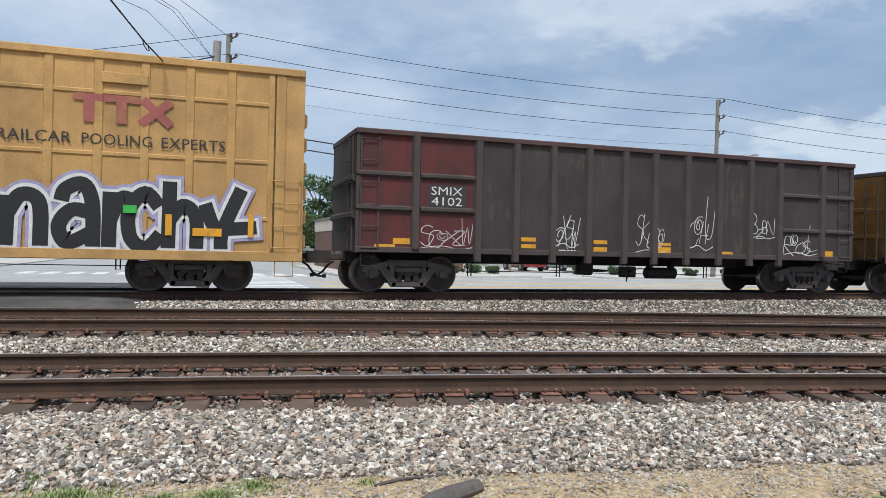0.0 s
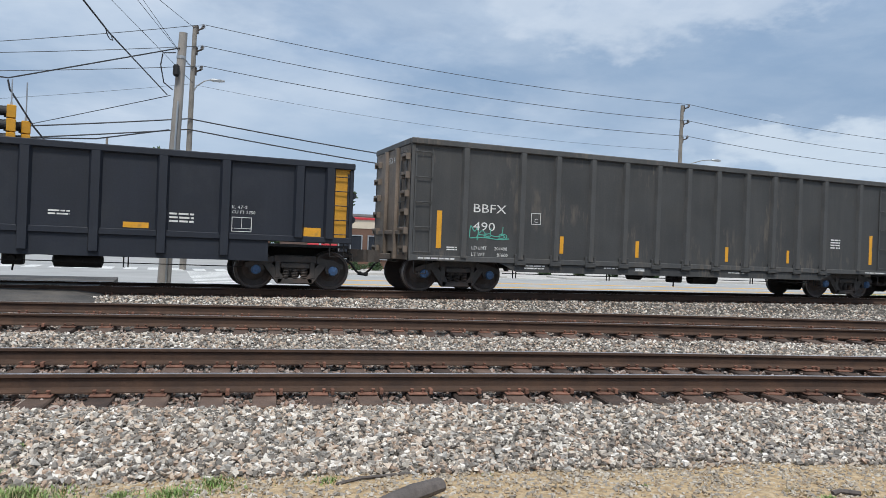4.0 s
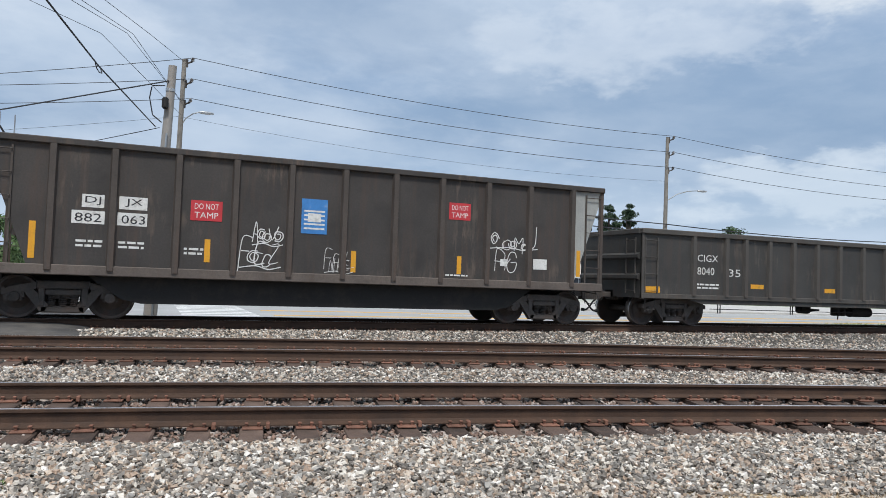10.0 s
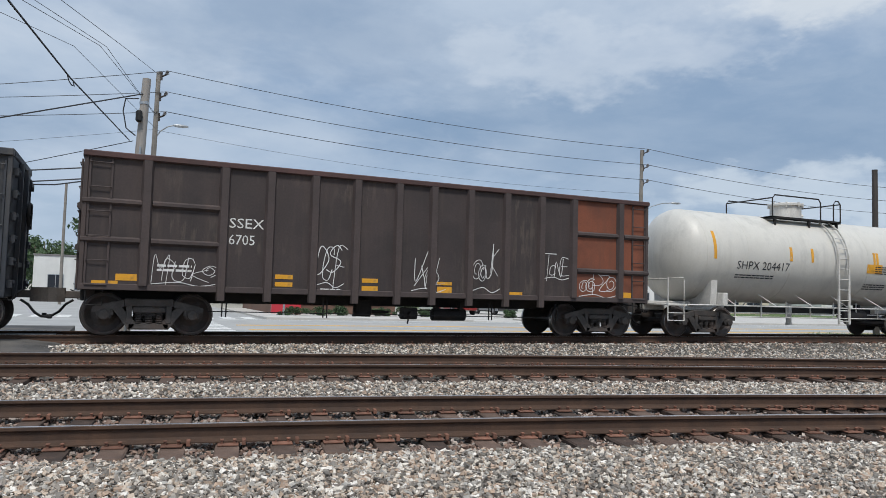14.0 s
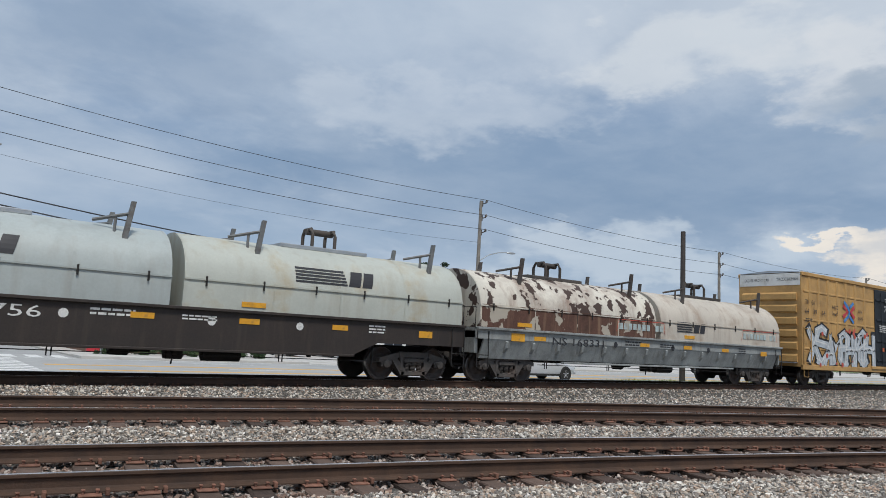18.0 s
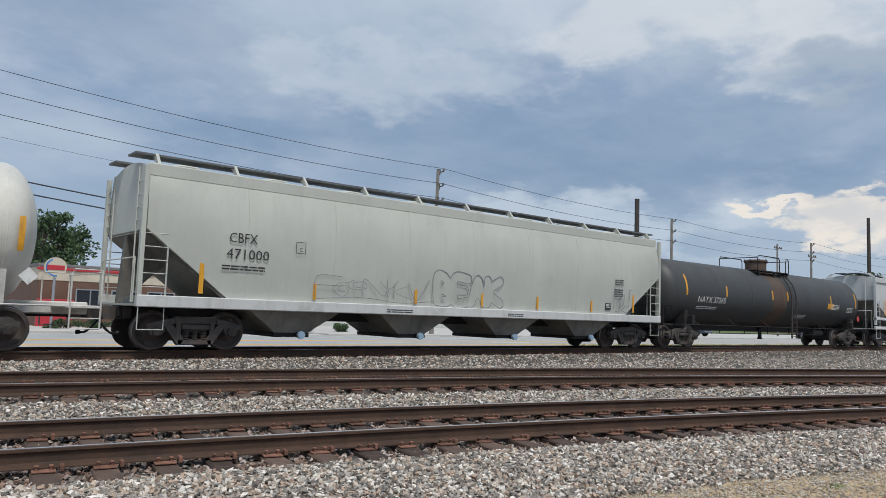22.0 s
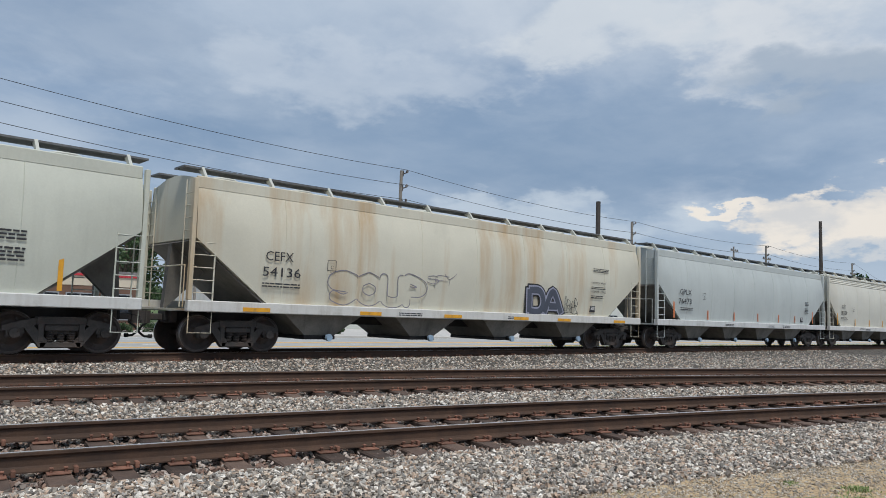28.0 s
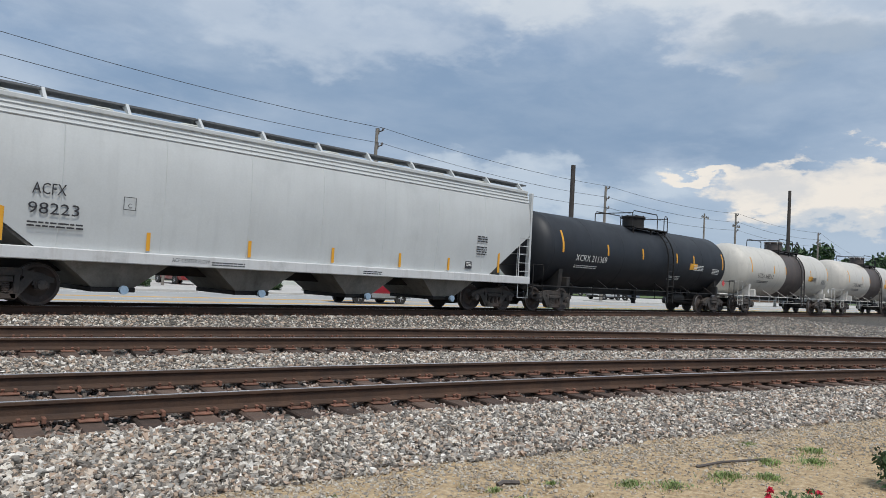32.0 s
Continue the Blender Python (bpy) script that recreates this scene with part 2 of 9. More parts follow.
# ---------- materials ----------
def mat(name, col, rough=0.6, metal=0.0, var=0.18, scale=1.5, fine=30.0, bump=0.15, dirt=None, streak=None, island=None, obj=0.0, spots=None, coat=0.0, scuff=None):
    """col: base colour. dirt, streak, spots: (colour, amount 0..1, scale). island: colours picked per loose piece."""
    m = bpy.data.materials.new(name)
    m.use_nodes = True
    n, l = m.node_tree.nodes, m.node_tree.links
    bs = n["Principled BSDF"]
    tc = n.new("ShaderNodeTexCoord")

    def noise_tex(sc, stretch=(1, 1, 1), detail=5.0, rg=0.6):
        mp, tx = n.new("ShaderNodeMapping"), n.new("ShaderNodeTexNoise")
        mp.inputs["Scale"].default_value = stretch
        l.new(tc.outputs["Object"], mp.inputs[0])
        l.new(mp.outputs[0], tx.inputs["Vector"])
        tx.inputs["Scale"].default_value, tx.inputs["Detail"].default_value, tx.inputs["Roughness"].default_value = sc, detail, rg
        return tx.outputs["Fac"]

    def span(v, lo, hi, a=0.0, b=1.0):
        r = n.new("ShaderNodeMapRange")
        r.inputs["From Min"].default_value, r.inputs["From Max"].default_value = lo, hi
        r.inputs["To Min"].default_value, r.inputs["To Max"].default_value = a, b
        l.new(v, r.inputs["Value"])
        return r.outputs[0]

    def blend(fac, a, b, mode="MIX"):
        x = n.new("ShaderNodeMix")
        x.data_type, x.blend_type = "RGBA", mode
        for s, v in ((0, fac), (6, a), (7, b)):
            if isinstance(v, tuple):
                x.inputs[s].default_value = (*v, 1) if len(v) == 3 else v
            elif isinstance(v, (int, float)):
                x.inputs[s].default_value = v
            else:
                l.new(v, x.inputs[s])
        return x.outputs[2]

    big, small = noise_tex(scale), noise_tex(fine)
    if island:
        g, rp = n.new("ShaderNodeNewGeometry"), n.new("ShaderNodeValToRGB")
        l.new(g.outputs["Random Per Island"], rp.inputs[0])
        rp.color_ramp.interpolation = "CONSTANT"
        e = rp.color_ramp.elements
        for k, c in enumerate(island):
            if k < 2:
                e[k].position = k / len(island)
                e[k].color = (*c, 1)
            else:
                e.new(k / len(island)).color = (*c, 1)
        base = rp.outputs[0]
    else:
        base = tuple(col)
    lo, hi = 1 - var, 1 + var
    c = blend(1.0, base, blend(span(big, 0.3, 0.7), (lo, lo, lo), (hi, hi, hi)), "MULTIPLY")
    c = blend(1.0, c, blend(span(small, 0.3, 0.7), (1 - var / 2,) * 3, (1 + var / 2,) * 3), "MULTIPLY")
    if obj:
        oi = n.new("ShaderNodeObjectInfo")
        c = blend(1.0, c, blend(oi.outputs["Random"], (1 - obj,) * 3, (1 + obj,) * 3), "MULTIPLY")
    if dirt:
        c = blend(span(noise_tex(dirt[2], detail=8.0, rg=0.65), 0.62 - 0.3 * dirt[1], 0.78 - 0.2 * dirt[1], 0.0, min(1.0, 0.55 + dirt[1] * 0.45)), c, dirt[0])
    if streak:
        f = span(noise_tex(streak[2], (1, 1, 0.09), 6.0), 0.5, 0.75, 0.0, streak[1])
        c = blend(f, c, streak[0])
    if scuff:
        place = span(noise_tex(0.55, detail=3.0), 0.5, 0.62)
        f = blend(1.0, span(noise_tex(scuff[2], (1, 1, 0.16), 8.0, 0.7), 0.5, 0.6, 0.0, scuff[1]), place, "MULTIPLY")
        c = blend(f, c, scuff[0])
    if spots:
        sv = noise_tex(spots[2], detail=3.0, rg=0.5)
        c = blend(span(sv, 0.62 - 0.25 * spots[1], 0.64 - 0.25 * spots[1]), c, spots[0])
    l.new(c, bs.inputs["Base Color"]) if not isinstance(c, tuple) else None
    bs.inputs["Metallic"].default_value = metal
    bs.inputs["Coat Weight"].default_value = coat
    l.new(span(big, 0.25, 0.75, max(0.05, rough - 0.1), min(1.0, rough + 0.12)), bs.inputs["Roughness"])
    if bump:
        b = n.new("ShaderNodeBump")
        b.inputs["Strength"].default_value, b.inputs["Distance"].default_value = bump, 0.02
        l.new(small, b.inputs["Height"])
        l.new(b.outputs[0], bs.inputs["Normal"])
    return m


RUST = (0.10, 0.035, 0.018)
GRIME = (0.045, 0.04, 0.035)
M_STEEL = mat("worn_steel", (0.74, 0.73, 0.72), 0.42, 1.0, 0.1, 3, 60, 0.05)
M_RAIL = mat("rusty_rail", (0.074, 0.041, 0.026), 0.8, 0.0, 0.25, 2.5, 50, 0.3, dirt=((0.042, 0.025, 0.018), 0.5, 4))
M_TIE = mat("weathered_tie", (0.10, 0.066, 0.05), 0.9, 0, 0.4, 4, 50, 0.6, obj=0.5, dirt=((0.135, 0.08, 0.058), 0.35, 3))
M_PLATE = mat("rusty_plate", (0.19, 0.092, 0.062), 0.85, 0, 0.3, 6, 60, 0.35, obj=0.3)
STONES = [(0.347, 0.318, 0.294), (0.487, 0.446, 0.409), (0.26, 0.245, 0.232), (0.584, 0.546, 0.503), (0.4, 0.331, 0.283), (0.21, 0.2, 0.19), (0.66, 0.63, 0.6), (0.422, 0.338, 0.285), (0.289, 0.275, 0.261), (0.507, 0.439, 0.383), (0.229, 0.211, 0.198), (0.376, 0.361, 0.346)]
STONES = [tuple(max(0.1, 0.37 + 1.35 * (v - 0.37)) * k for v, k in zip(c, (1.01, 1, 0.965))) for c in STONES]
M_STONE = mat("ballast_stone", (0.4, 0.4, 0.4), 0.9, 0, 0.2, 12, 80, 0.25, island=STONES)
M_STONE_RUST = mat("rust_stained_ballast", (0.3, 0.25, 0.2), 0.9, 0, 0.2, 12, 80, 0.25, island=[(0.26, 0.18, 0.14), (0.38, 0.31, 0.27), (0.19, 0.13, 0.105), (0.46, 0.39, 0.34), (0.28, 0.18, 0.135)])
M_PEBBLE = mat("tan_gravel", (0.4, 0.35, 0.28), 0.95, 0, 0.2, 12, 80, 0.25, island=[(0.42, 0.34, 0.24), (0.36, 0.30, 0.23), (0.47, 0.40, 0.31), (0.30, 0.27, 0.23), (0.52, 0.47, 0.40)])
M_TRUCK = mat("truck_iron", (0.066, 0.058, 0.053), 0.75, 0.0, 0.35, 3, 30, 0.3, dirt=((0.105, 0.07, 0.054), 0.4, 2.5), obj=0.35)
M_WHEEL = mat("wheel_iron", (0.075, 0.062, 0.056), 0.6, 0.2, 0.3, 5, 40, 0.2, dirt=((0.11, 0.07, 0.055), 0.4, 4))
M_TREAD = mat("bright_tread", (0.35, 0.33, 0.32), 0.35, 1.0, 0.1, 8, 50, 0.03)
M_BLACK = mat("black_underframe", (0.016, 0.015, 0.015), 0.75, 0, 0.3, 2, 30, 0.2, dirt=((0.05, 0.04, 0.033), 0.4, 2))
M_YELLOW = mat("reflector_yellow", (0.75, 0.36, 0.025), 0.45, 0, 0.12, 3, 40, 0.03, dirt=((0.35, 0.2, 0.06), 0.3, 5))
M_ORANGE = mat("reflector_orange", (0.66, 0.19, 0.06), 0.5, 0, 0.15, 3, 40, 0.03, dirt=((0.36, 0.18, 0.1), 0.35, 5))
M_WHITE = mat("white_lettering", (0.72, 0.72, 0.70), 0.6, 0, 0.1, 3, 40, 0.02, dirt=((0.3, 0.29, 0.27), 0.35, 9))
M_DARK = mat("dark_lettering", (0.03, 0.03, 0.035), 0.6, 0, 0.1, 3, 40, 0.02)
M_HOSE = mat("rubber_hose", (0.012, 0.012, 0.012), 0.6, 0, 0.2, 5, 40, 0.05)
M_WOODPOLE = mat("weathered_pole", (0.23, 0.21, 0.185), 0.85, 0, 0.25, 2, 30, 0.3, streak=((0.12, 0.1, 0.085), 0.7, 8))
M_WIRE = mat("dark_cable", (0.03, 0.033, 0.04), 0.6, 0, 0.05, 1, 10, 0)
M_GALV = mat("galvanised_metal", (0.42, 0.44, 0.46), 0.45, 0.7, 0.1, 3, 30, 0.03)

# ---------- ground and tracks ----------
CX, CY = -13.9, -94.83            # centre of the curve of the two near tracks
RAIL_Z = {103.515: 0.408, 105.02: 0.441, 108.40: 0.503, 109.905: 0.555}
Z3, Y3 = 0.667, 17.394            # rail head and near rail of the far, straight track
BED = [(0, 0.0), (101.35, 0.0), (102.5, 0.155), (102.85, 0.15), (103.1, 0.142), (103.4, 0.145), (103.7, 0.145), (104.9, 0.175), (105.4, 0.20), (106.2, 0.25), (107.3, 0.26), (107.9, 0.225), (108.6, 0.24), (109.7, 0.29), (110.4, 0.30), (111.0, 0.34), (112.5, 0.33)]


def ground_z(x, y):
    """Height of the ground: dirt, ballast of the curved tracks, bed of the straight track, street level behind."""
    r = np.hypot(np.asarray(x) - CX, np.asarray(y) - CY) + 0.12 * np.sin(np.asarray(x) * 1.7) + 0.07 * np.sin(np.asarray(x) * 4.1 + 1)
    near = np.interp(r, [b[0] for b in BED], [b[1] for b in BED])
    far = np.interp(y, [12.5, 15.2, 16.6, 19.8, 21.5, 23.5], [0.0, 0.33, 0.455, 0.455, 0.2, 0.12])
    side = np.interp(y, [14.5, 16.3], [0.0, 1.0])
    return np.maximum(near, far) * (1 - side) + far * side


def grid_mesh(name, xs, ys, zf, material):
    X, Y = np.meshgrid(xs, ys)
    Z = zf(X, Y)
    n, k = len(xs), len(ys)
    co = np.stack([X, Y, Z], -1).reshape(-1, 3)
    i = np.arange((n - 1) * (k - 1))
    a = (i // (n - 1)) * n + i % (n - 1)
    return quads_mesh(name, co, np.stack([a, a + 1, a + 1 + n, a + n], 1), material)


def quads_mesh(name, co, faces, material, smooth=True):
    me = bpy.data.meshes.new(name)
    f, s = faces.shape
    me.vertices.add(len(co))
    me.vertices.foreach_set("co", np.asarray(co, np.float32).ravel())
    me.loops.add(f * s)
    me.loops.foreach_set("vertex_index", faces.astype(np.int32).ravel())
    me.polygons.add(f)
    me.polygons.foreach_set("loop_start", np.arange(0, f * s, s, dtype=np.int32))
    me.polygons.foreach_set("use_smooth", np.full(f, smooth))
    me.materials.append(material)
    me.update(calc_edges=True)
    return me


def ground_material():
    """Dirt near the eye, ballast bed with gap shade in its colour under the tracks, earth and grass behind, chosen by
    place.
    """
    m = bpy.data.materials.new("ground")
    m.use_nodes = True
    n, l = m.node_tree.nodes, m.node_tree.links
    bs = n["Principled BSDF"]
    tc, sep = n.new("ShaderNodeTexCoord"), n.new("ShaderNodeSeparateXYZ")
    l.new(tc.outputs["Object"], sep.inputs[0])

    def tex(kind, sc, **kw):
        t = n.new(kind)
        l.new(tc.outputs["Object"], t.inputs["Vector"])
        t.inputs["Scale"].default_value = sc
        for k, v in kw.items():
            t.inputs[k].default_value = v
        return t

    def ramp(v, stops):
        r = n.new("ShaderNodeValToRGB")
        l.new(v, r.inputs[0])
        for k, (p, c) in enumerate(stops):
            e = r.color_ramp.elements[k] if k < 2 else r.color_ramp.elements.new(p)
            e.position, e.color = p, (*c, 1)
        return r.outputs[0]

    def calc(op, a, b):
        q = n.new("ShaderNodeMath")
        q.operation = op
        for i, v in enumerate((a, b)):
            if isinstance(v, (int, float)):
                q.inputs[i].default_value = v
            else:
                l.new(v, q.inputs[i])
        return q.outputs[0]

    def step(v, lo, hi):
        r = n.new("ShaderNodeMapRange")
        r.interpolation_type = "SMOOTHSTEP"
        r.inputs["From Min"].default_value, r.inputs["From Max"].default_value = lo, hi
        l.new(v, r.inputs["Value"])
        return r.outputs[0]

    def blend(f, a, b):
        x = n.new("ShaderNodeMix")
        x.data_type = "RGBA"
        l.new(f, x.inputs[0])
        l.new(a, x.inputs[6])
        l.new(b, x.inputs[7])
        return x.outputs[2]

    dx, dy = calc("ADD", sep.outputs[0], -CX), calc("ADD", sep.outputs[1], -CY)
    rad = calc("SQRT", calc("ADD", calc("MULTIPLY", dx, dx), calc("MULTIPLY", dy, dy)), 0.0)
    big, fine = tex("ShaderNodeTexNoise", 0.9, Detail=6.0), tex("ShaderNodeTexNoise", 14.0, Detail=8.0, Roughness=0.7)
    cells = tex("ShaderNodeTexVoronoi", 20.0)
    rad = calc("ADD", rad, calc("MULTIPLY", calc("SUBTRACT", big.outputs["Fac"], 0.5), 0.9))
    dirt = ramp(fine.outputs["Fac"], [(0.3, (0.25, 0.165, 0.085)), (0.72, (0.66, 0.52, 0.34)), (0.5, (0.46, 0.335, 0.195))])
    tone = n.new("ShaderNodeSeparateColor")
    l.new(cells.outputs["Color"], tone.inputs[0])
    # ballast bed coloured dark: shade in the gaps between loose stones is painted in
    shaded_bed = ramp(tone.outputs[0], [(0.0, (0.03, 0.026, 0.022)), (1.0, (0.20, 0.18, 0.155)), (0.35, (0.06, 0.054, 0.047)), (0.7, (0.11, 0.10, 0.088))])
    grassy = ramp(fine.outputs["Fac"], [(0.3, (0.05, 0.09, 0.03)), (0.7, (0.17, 0.2, 0.08)), (0.5, (0.10, 0.15, 0.05))])
    c = blend(step(rad, 101.3, 101.7), dirt, shaded_bed)
    verge = ramp(fine.outputs["Fac"], [(0.3, (0.30, 0.28, 0.24)), (0.7, (0.46, 0.44, 0.39)), (0.5, (0.38, 0.36, 0.31))])
    verge = blend(step(calc("ADD", sep.outputs[0], calc("MULTIPLY", big.outputs["Fac"], 8.0)), 30.0, 36.0), verge, grassy)
    c = blend(step(sep.outputs[1], 20.6, 21.6), c, verge)
    l.new(c, bs.inputs["Base Color"])
    bs.inputs["Roughness"].default_value = 0.95
    b = n.new("ShaderNodeBump")
    b.inputs["Strength"].default_value, b.inputs["Distance"].default_value = 0.7, 0.03
    l.new(calc("ADD", cells.outputs["Distance"], fine.outputs["Fac"]), b.inputs["Height"])
    l.new(b.outputs[0], bs.inputs["Normal"])
    return m


M_GROUND = ground_material()
xs = np.unique(np.concatenate([np.linspace(-900, -40, 18), np.linspace(-40, -8, 33), np.linspace(-8, 22, 151), np.linspace(22, 70, 61), np.linspace(70, 1200, 20)]))
ys = np.unique(np.concatenate([np.linspace(-300, -5, 12), np.linspace(-5, 3, 17), np.linspace(3, 18, 121), np.linspace(18, 26, 17), np.linspace(26, 1500, 20)]))
rg = np.random.default_rng(3)


def rough_ground(x, y):
    z = ground_z(x, y)
    near = (np.abs(x) < 24) & (y < 18) & (y > 2)
    return z + np.where(near, rg.normal(0, 0.006, x.shape), 0)


ground = tagged(new("ground", grid_mesh("ground", xs, ys, rough_ground, M_GROUND)), "tan dirt and grey railway ballast with patches of grass", "ground", kind="structure")


def polar(r, a, z=0.0):
    return (CX + r * math.sin(a), CY + r * math.cos(a), z)


RAIL_PROFILE = [(-0.075, 0.0), (0.075, 0.0), (0.075, 0.012), (0.018, 0.032), (0.009, 0.05), (0.009, 0.13), (0.03, 0.142), (0.036, 0.15), (0.035, 0.174), (0.026, 0.181), (-0.026, 0.181), (-0.035, 0.174), (-0.036, 0.15), (-0.03, 0.142), (-0.009, 0.13), (-0.009, 0.05), (-0.018, 0.032), (-0.075, 0.012)]


def rail_mesh(points):
    """points: place, unit vector across. The head's top is bright."""
    mb = MB()
    rings = [[(p[0] + u * q[0], p[1] + u * q[1], p[2] - 0.181 + h) for u, h in RAIL_PROFILE] for p, q in points]
    mb.loft(rings)
    k = len(RAIL_PROFILE)
    mb.m = [1 if i < (len(rings) - 1) * k and i % k == 9 else 0 for i in range(len(mb.f))]
    return mb.mesh("rail", [M_RAIL, M_STEEL])


def tie_mesh(seed):
    rnd = random.Random(seed)
    mb = MB().box(-0.115, 0.115, -1.3, 1.3, -0.17, 0.0, 0.012)
    mb.v = [(x + rnd.uniform(-0.008, 0.008), y + rnd.uniform(-0.02, 0.02), z + rnd.uniform(-0.006, 0.004)) for x, y, z in mb.v]
    return mb.mesh("tie", M_TIE)


TIES = [tie_mesh(s) for s in range(5)]
PLATE = MB().box(-0.1, 0.1, -0.17, 0.17, 0, 0.016, 0.004)
for sx in (-0.06, 0.06):
    for sy in (-0.105, 0.105):
        PLATE.box(sx - 0.012, sx + 0.012, sy - 0.012, sy + 0.012, 0.0, 0.05, 0.003)
        PLATE.box(sx - 0.018, sx + 0.018, sy - 0.022, sy + 0.022, 0.045, 0.06, 0.004)
PLATE_ME = PLATE.mesh("tie_plate", M_PLATE)
ANCHOR_ME = MB().box(-0.02, 0.02, -0.11, 0.11, -0.03, 0.03, 0.006).mesh("rail_anchor", M_PLATE)


def curved_track(r_near, r_far, a0, a1, label):
    rnd = random.Random(int(r_near))
    track = thing("railway_track", label, "railway track", kind="structure")
    n = 110
    for r in (r_near, r_far):
        pts = []
        for i in range(n + 1):
            a = -0.42 + (0.64 + 0.42) * i / n
            pts.append((polar(r, a, RAIL_Z[r]), (math.sin(a), math.cos(a))))
        part("rail", rail_mesh(pts), None, track, "rusty steel rail with a bright worn head")
    rm, zn, zf = (r_near + r_far) / 2, RAIL_Z[r_near] - 0.197, RAIL_Z[r_far] - 0.197
    tilt = math.degrees(math.atan2(zf - zn, r_far - r_near))
    a = a0
    while a < a1:
        turn = math.degrees(-a) + rnd.uniform(-1.2, 1.2)
        tie = part("tie", rnd.choice(TIES), None, track)
        tie.matrix_basis = pose(*polar(rm + rnd.uniform(-0.04, 0.04), a, (zn + zf) / 2 + rnd.uniform(-0.012, 0)), tilt, 0, turn)
        for r, z in ((r_near, zn), (r_far, zf)):
            pl = part("tie_plate", PLATE_ME, None, track)
            pl.matrix_basis = pose(*polar(r, a, z), tilt, 0, math.degrees(-a))
            if rnd.random() < 0.6:
                an = part("rail_anchor", ANCHOR_ME, None, track)
                an.matrix_basis = pose(*polar(r, a + 0.15 / rm, z + 0.02), 0, 0, math.degrees(-a))
        a += rnd.uniform(0.5, 0.545) / rm
    return track


curved_track(103.515, 105.02, 0.06, 0.47, "curved railway track with rusty rails on weathered wooden ties")
curved_track(108.40, 109.905, 0.04, 0.44, "second curved railway track with rusty rails and wooden ties")

straight = thing("railway_track", "straight railway track that carries the freight train", "railway track", kind="structure")
for y in (Y3, Y3 + 1.505):
    part("rail", rail_mesh([((x, y, Z3), (0, 1)) for x in (-120, -20, 20, 80, 400)]), None, straight, "dark rusty rail with a bright head")
x, rnd = -14.0, random.Random(5)
while x < 60:
    tie = part("tie", rnd.choice(TIES), None, straight)
    tie.matrix_basis = pose(x, Y3 + 0.7525, Z3 - 0.2, 0, 0, rnd.uniform(-1, 1))
    for y in (Y3, Y3 + 1.505):
        part("tie_plate", PLATE_ME, None, straight).matrix_basis = pose(x, y, Z3 - 0.197)
    x += rnd.uniform(0.5, 0.54)


# ---------- loose stones ----------
def chunk():
    v = np.array([(x, y, z) for x in (-1, 1) for y in (-1, 1) for z in (-1, 1)]) * 0.72
    f = np.array([(0, 1, 3), (0, 3, 2), (4, 6, 7), (4, 7, 5), (0, 4, 5), (0, 5, 1), (2, 3, 7), (2, 7, 6), (0, 2, 6), (0, 6, 4), (1, 5, 7), (1, 7, 3)])
    return v, f


def stones(name, label, places, size, material, seed):
    """One object of many loose angular stones resting at the given places."""
    rs = np.random.default_rng(seed)
    v, f = chunk()
    protos = np.stack([v * rs.uniform(0.45, 1.3, (8, 1)) * rs.uniform(0.8, 1.2, v.shape) for _ in range(20)])
    n = len(places)
    yaw, tilt, lean = rs.uniform(0, 2 * np.pi, n), rs.normal(0, 0.75, n), rs.uniform(0, 2 * np.pi, n)
    q = np.stack([np.cos(tilt / 2) * np.cos(yaw / 2), np.sin(tilt / 2) * np.cos(lean), np.sin(tilt / 2) * np.sin(lean), np.cos(tilt / 2) * np.sin(yaw / 2)], 1)
    q /= np.linalg.norm(q, axis=1, keepdims=True)
    w, x, y, z = q.T
    R = np.stack([1 - 2 * (y * y + z * z), 2 * (x * y - w * z), 2 * (x * z + w * y), 2 * (x * y + w * z), 1 - 2 * (x * x + z * z), 2 * (y * z - w * x), 2 * (x * z - w * y), 2 * (y * z + w * x), 1 - 2 * (x * x + y * y)], 1).reshape(n, 3, 3)
    s = rs.uniform(0.65, 1.3, (n, 1, 1)) * size * np.stack([rs.uniform(0.85, 1.35, n), rs.uniform(0.65, 1.0, n), rs.uniform(0.45, 0.8, n)], 1)[:, None, :]
    P = np.einsum("nij,nkj->nki", R, protos[rs.integers(0, 20, n)] * s)
    P += np.asarray(places)[:, None, :]
    F = f[None] + 8 * np.arange(n)[:, None, None]
    me = quads_mesh(name, P.reshape(-1, 3), F.reshape(-1, 3), material, False)
    return tagged(new(name, me), label, "gravel", kind="stuff")


def strewn(n, r0, r1, x0, x1, lift, seed, thin=None):
    """Places on the ballast between two radii of the curve."""
    rs = np.random.default_rng(seed)
    x = x0 + (x1 - x0) * rs.random(n) ** (1.0 if thin is None else thin)
    r = rs.uniform(r0, r1, n)
    y = CY + np.sqrt(r * r - (x - CX) ** 2)
    return np.stack([x, y, ground_z(x, y) + rs.uniform(-0.3, 1.0, n) * lift], 1)


stones("ballast", "loose grey angular ballast stones on the track shoulder", strewn(66000, 101.35, 102.97, -3.5, 19, 0.045, 1, 1.25), 0.0275, M_STONE, 1)
stones("ballast", "pale grey ballast stones between the two tracks", strewn(50000, 105.35, 107.95, -6, 34, 0.045, 2, 1.4), 0.0275, M_STONE, 2)
stones("ballast", "rust-stained ballast stones between the rails", np.concatenate([strewn(22000, 102.95, 105.5, -4, 24, 0.03, 3, 1.3), strewn(13000, 107.85, 110.4, -6, 32, 0.02, 4, 1.3)]), 0.027, M_STONE_RUST, 3)
rs5 = np.random.default_rng(8)
px = -6 + 52 * rs5.random(26000) ** 1.3
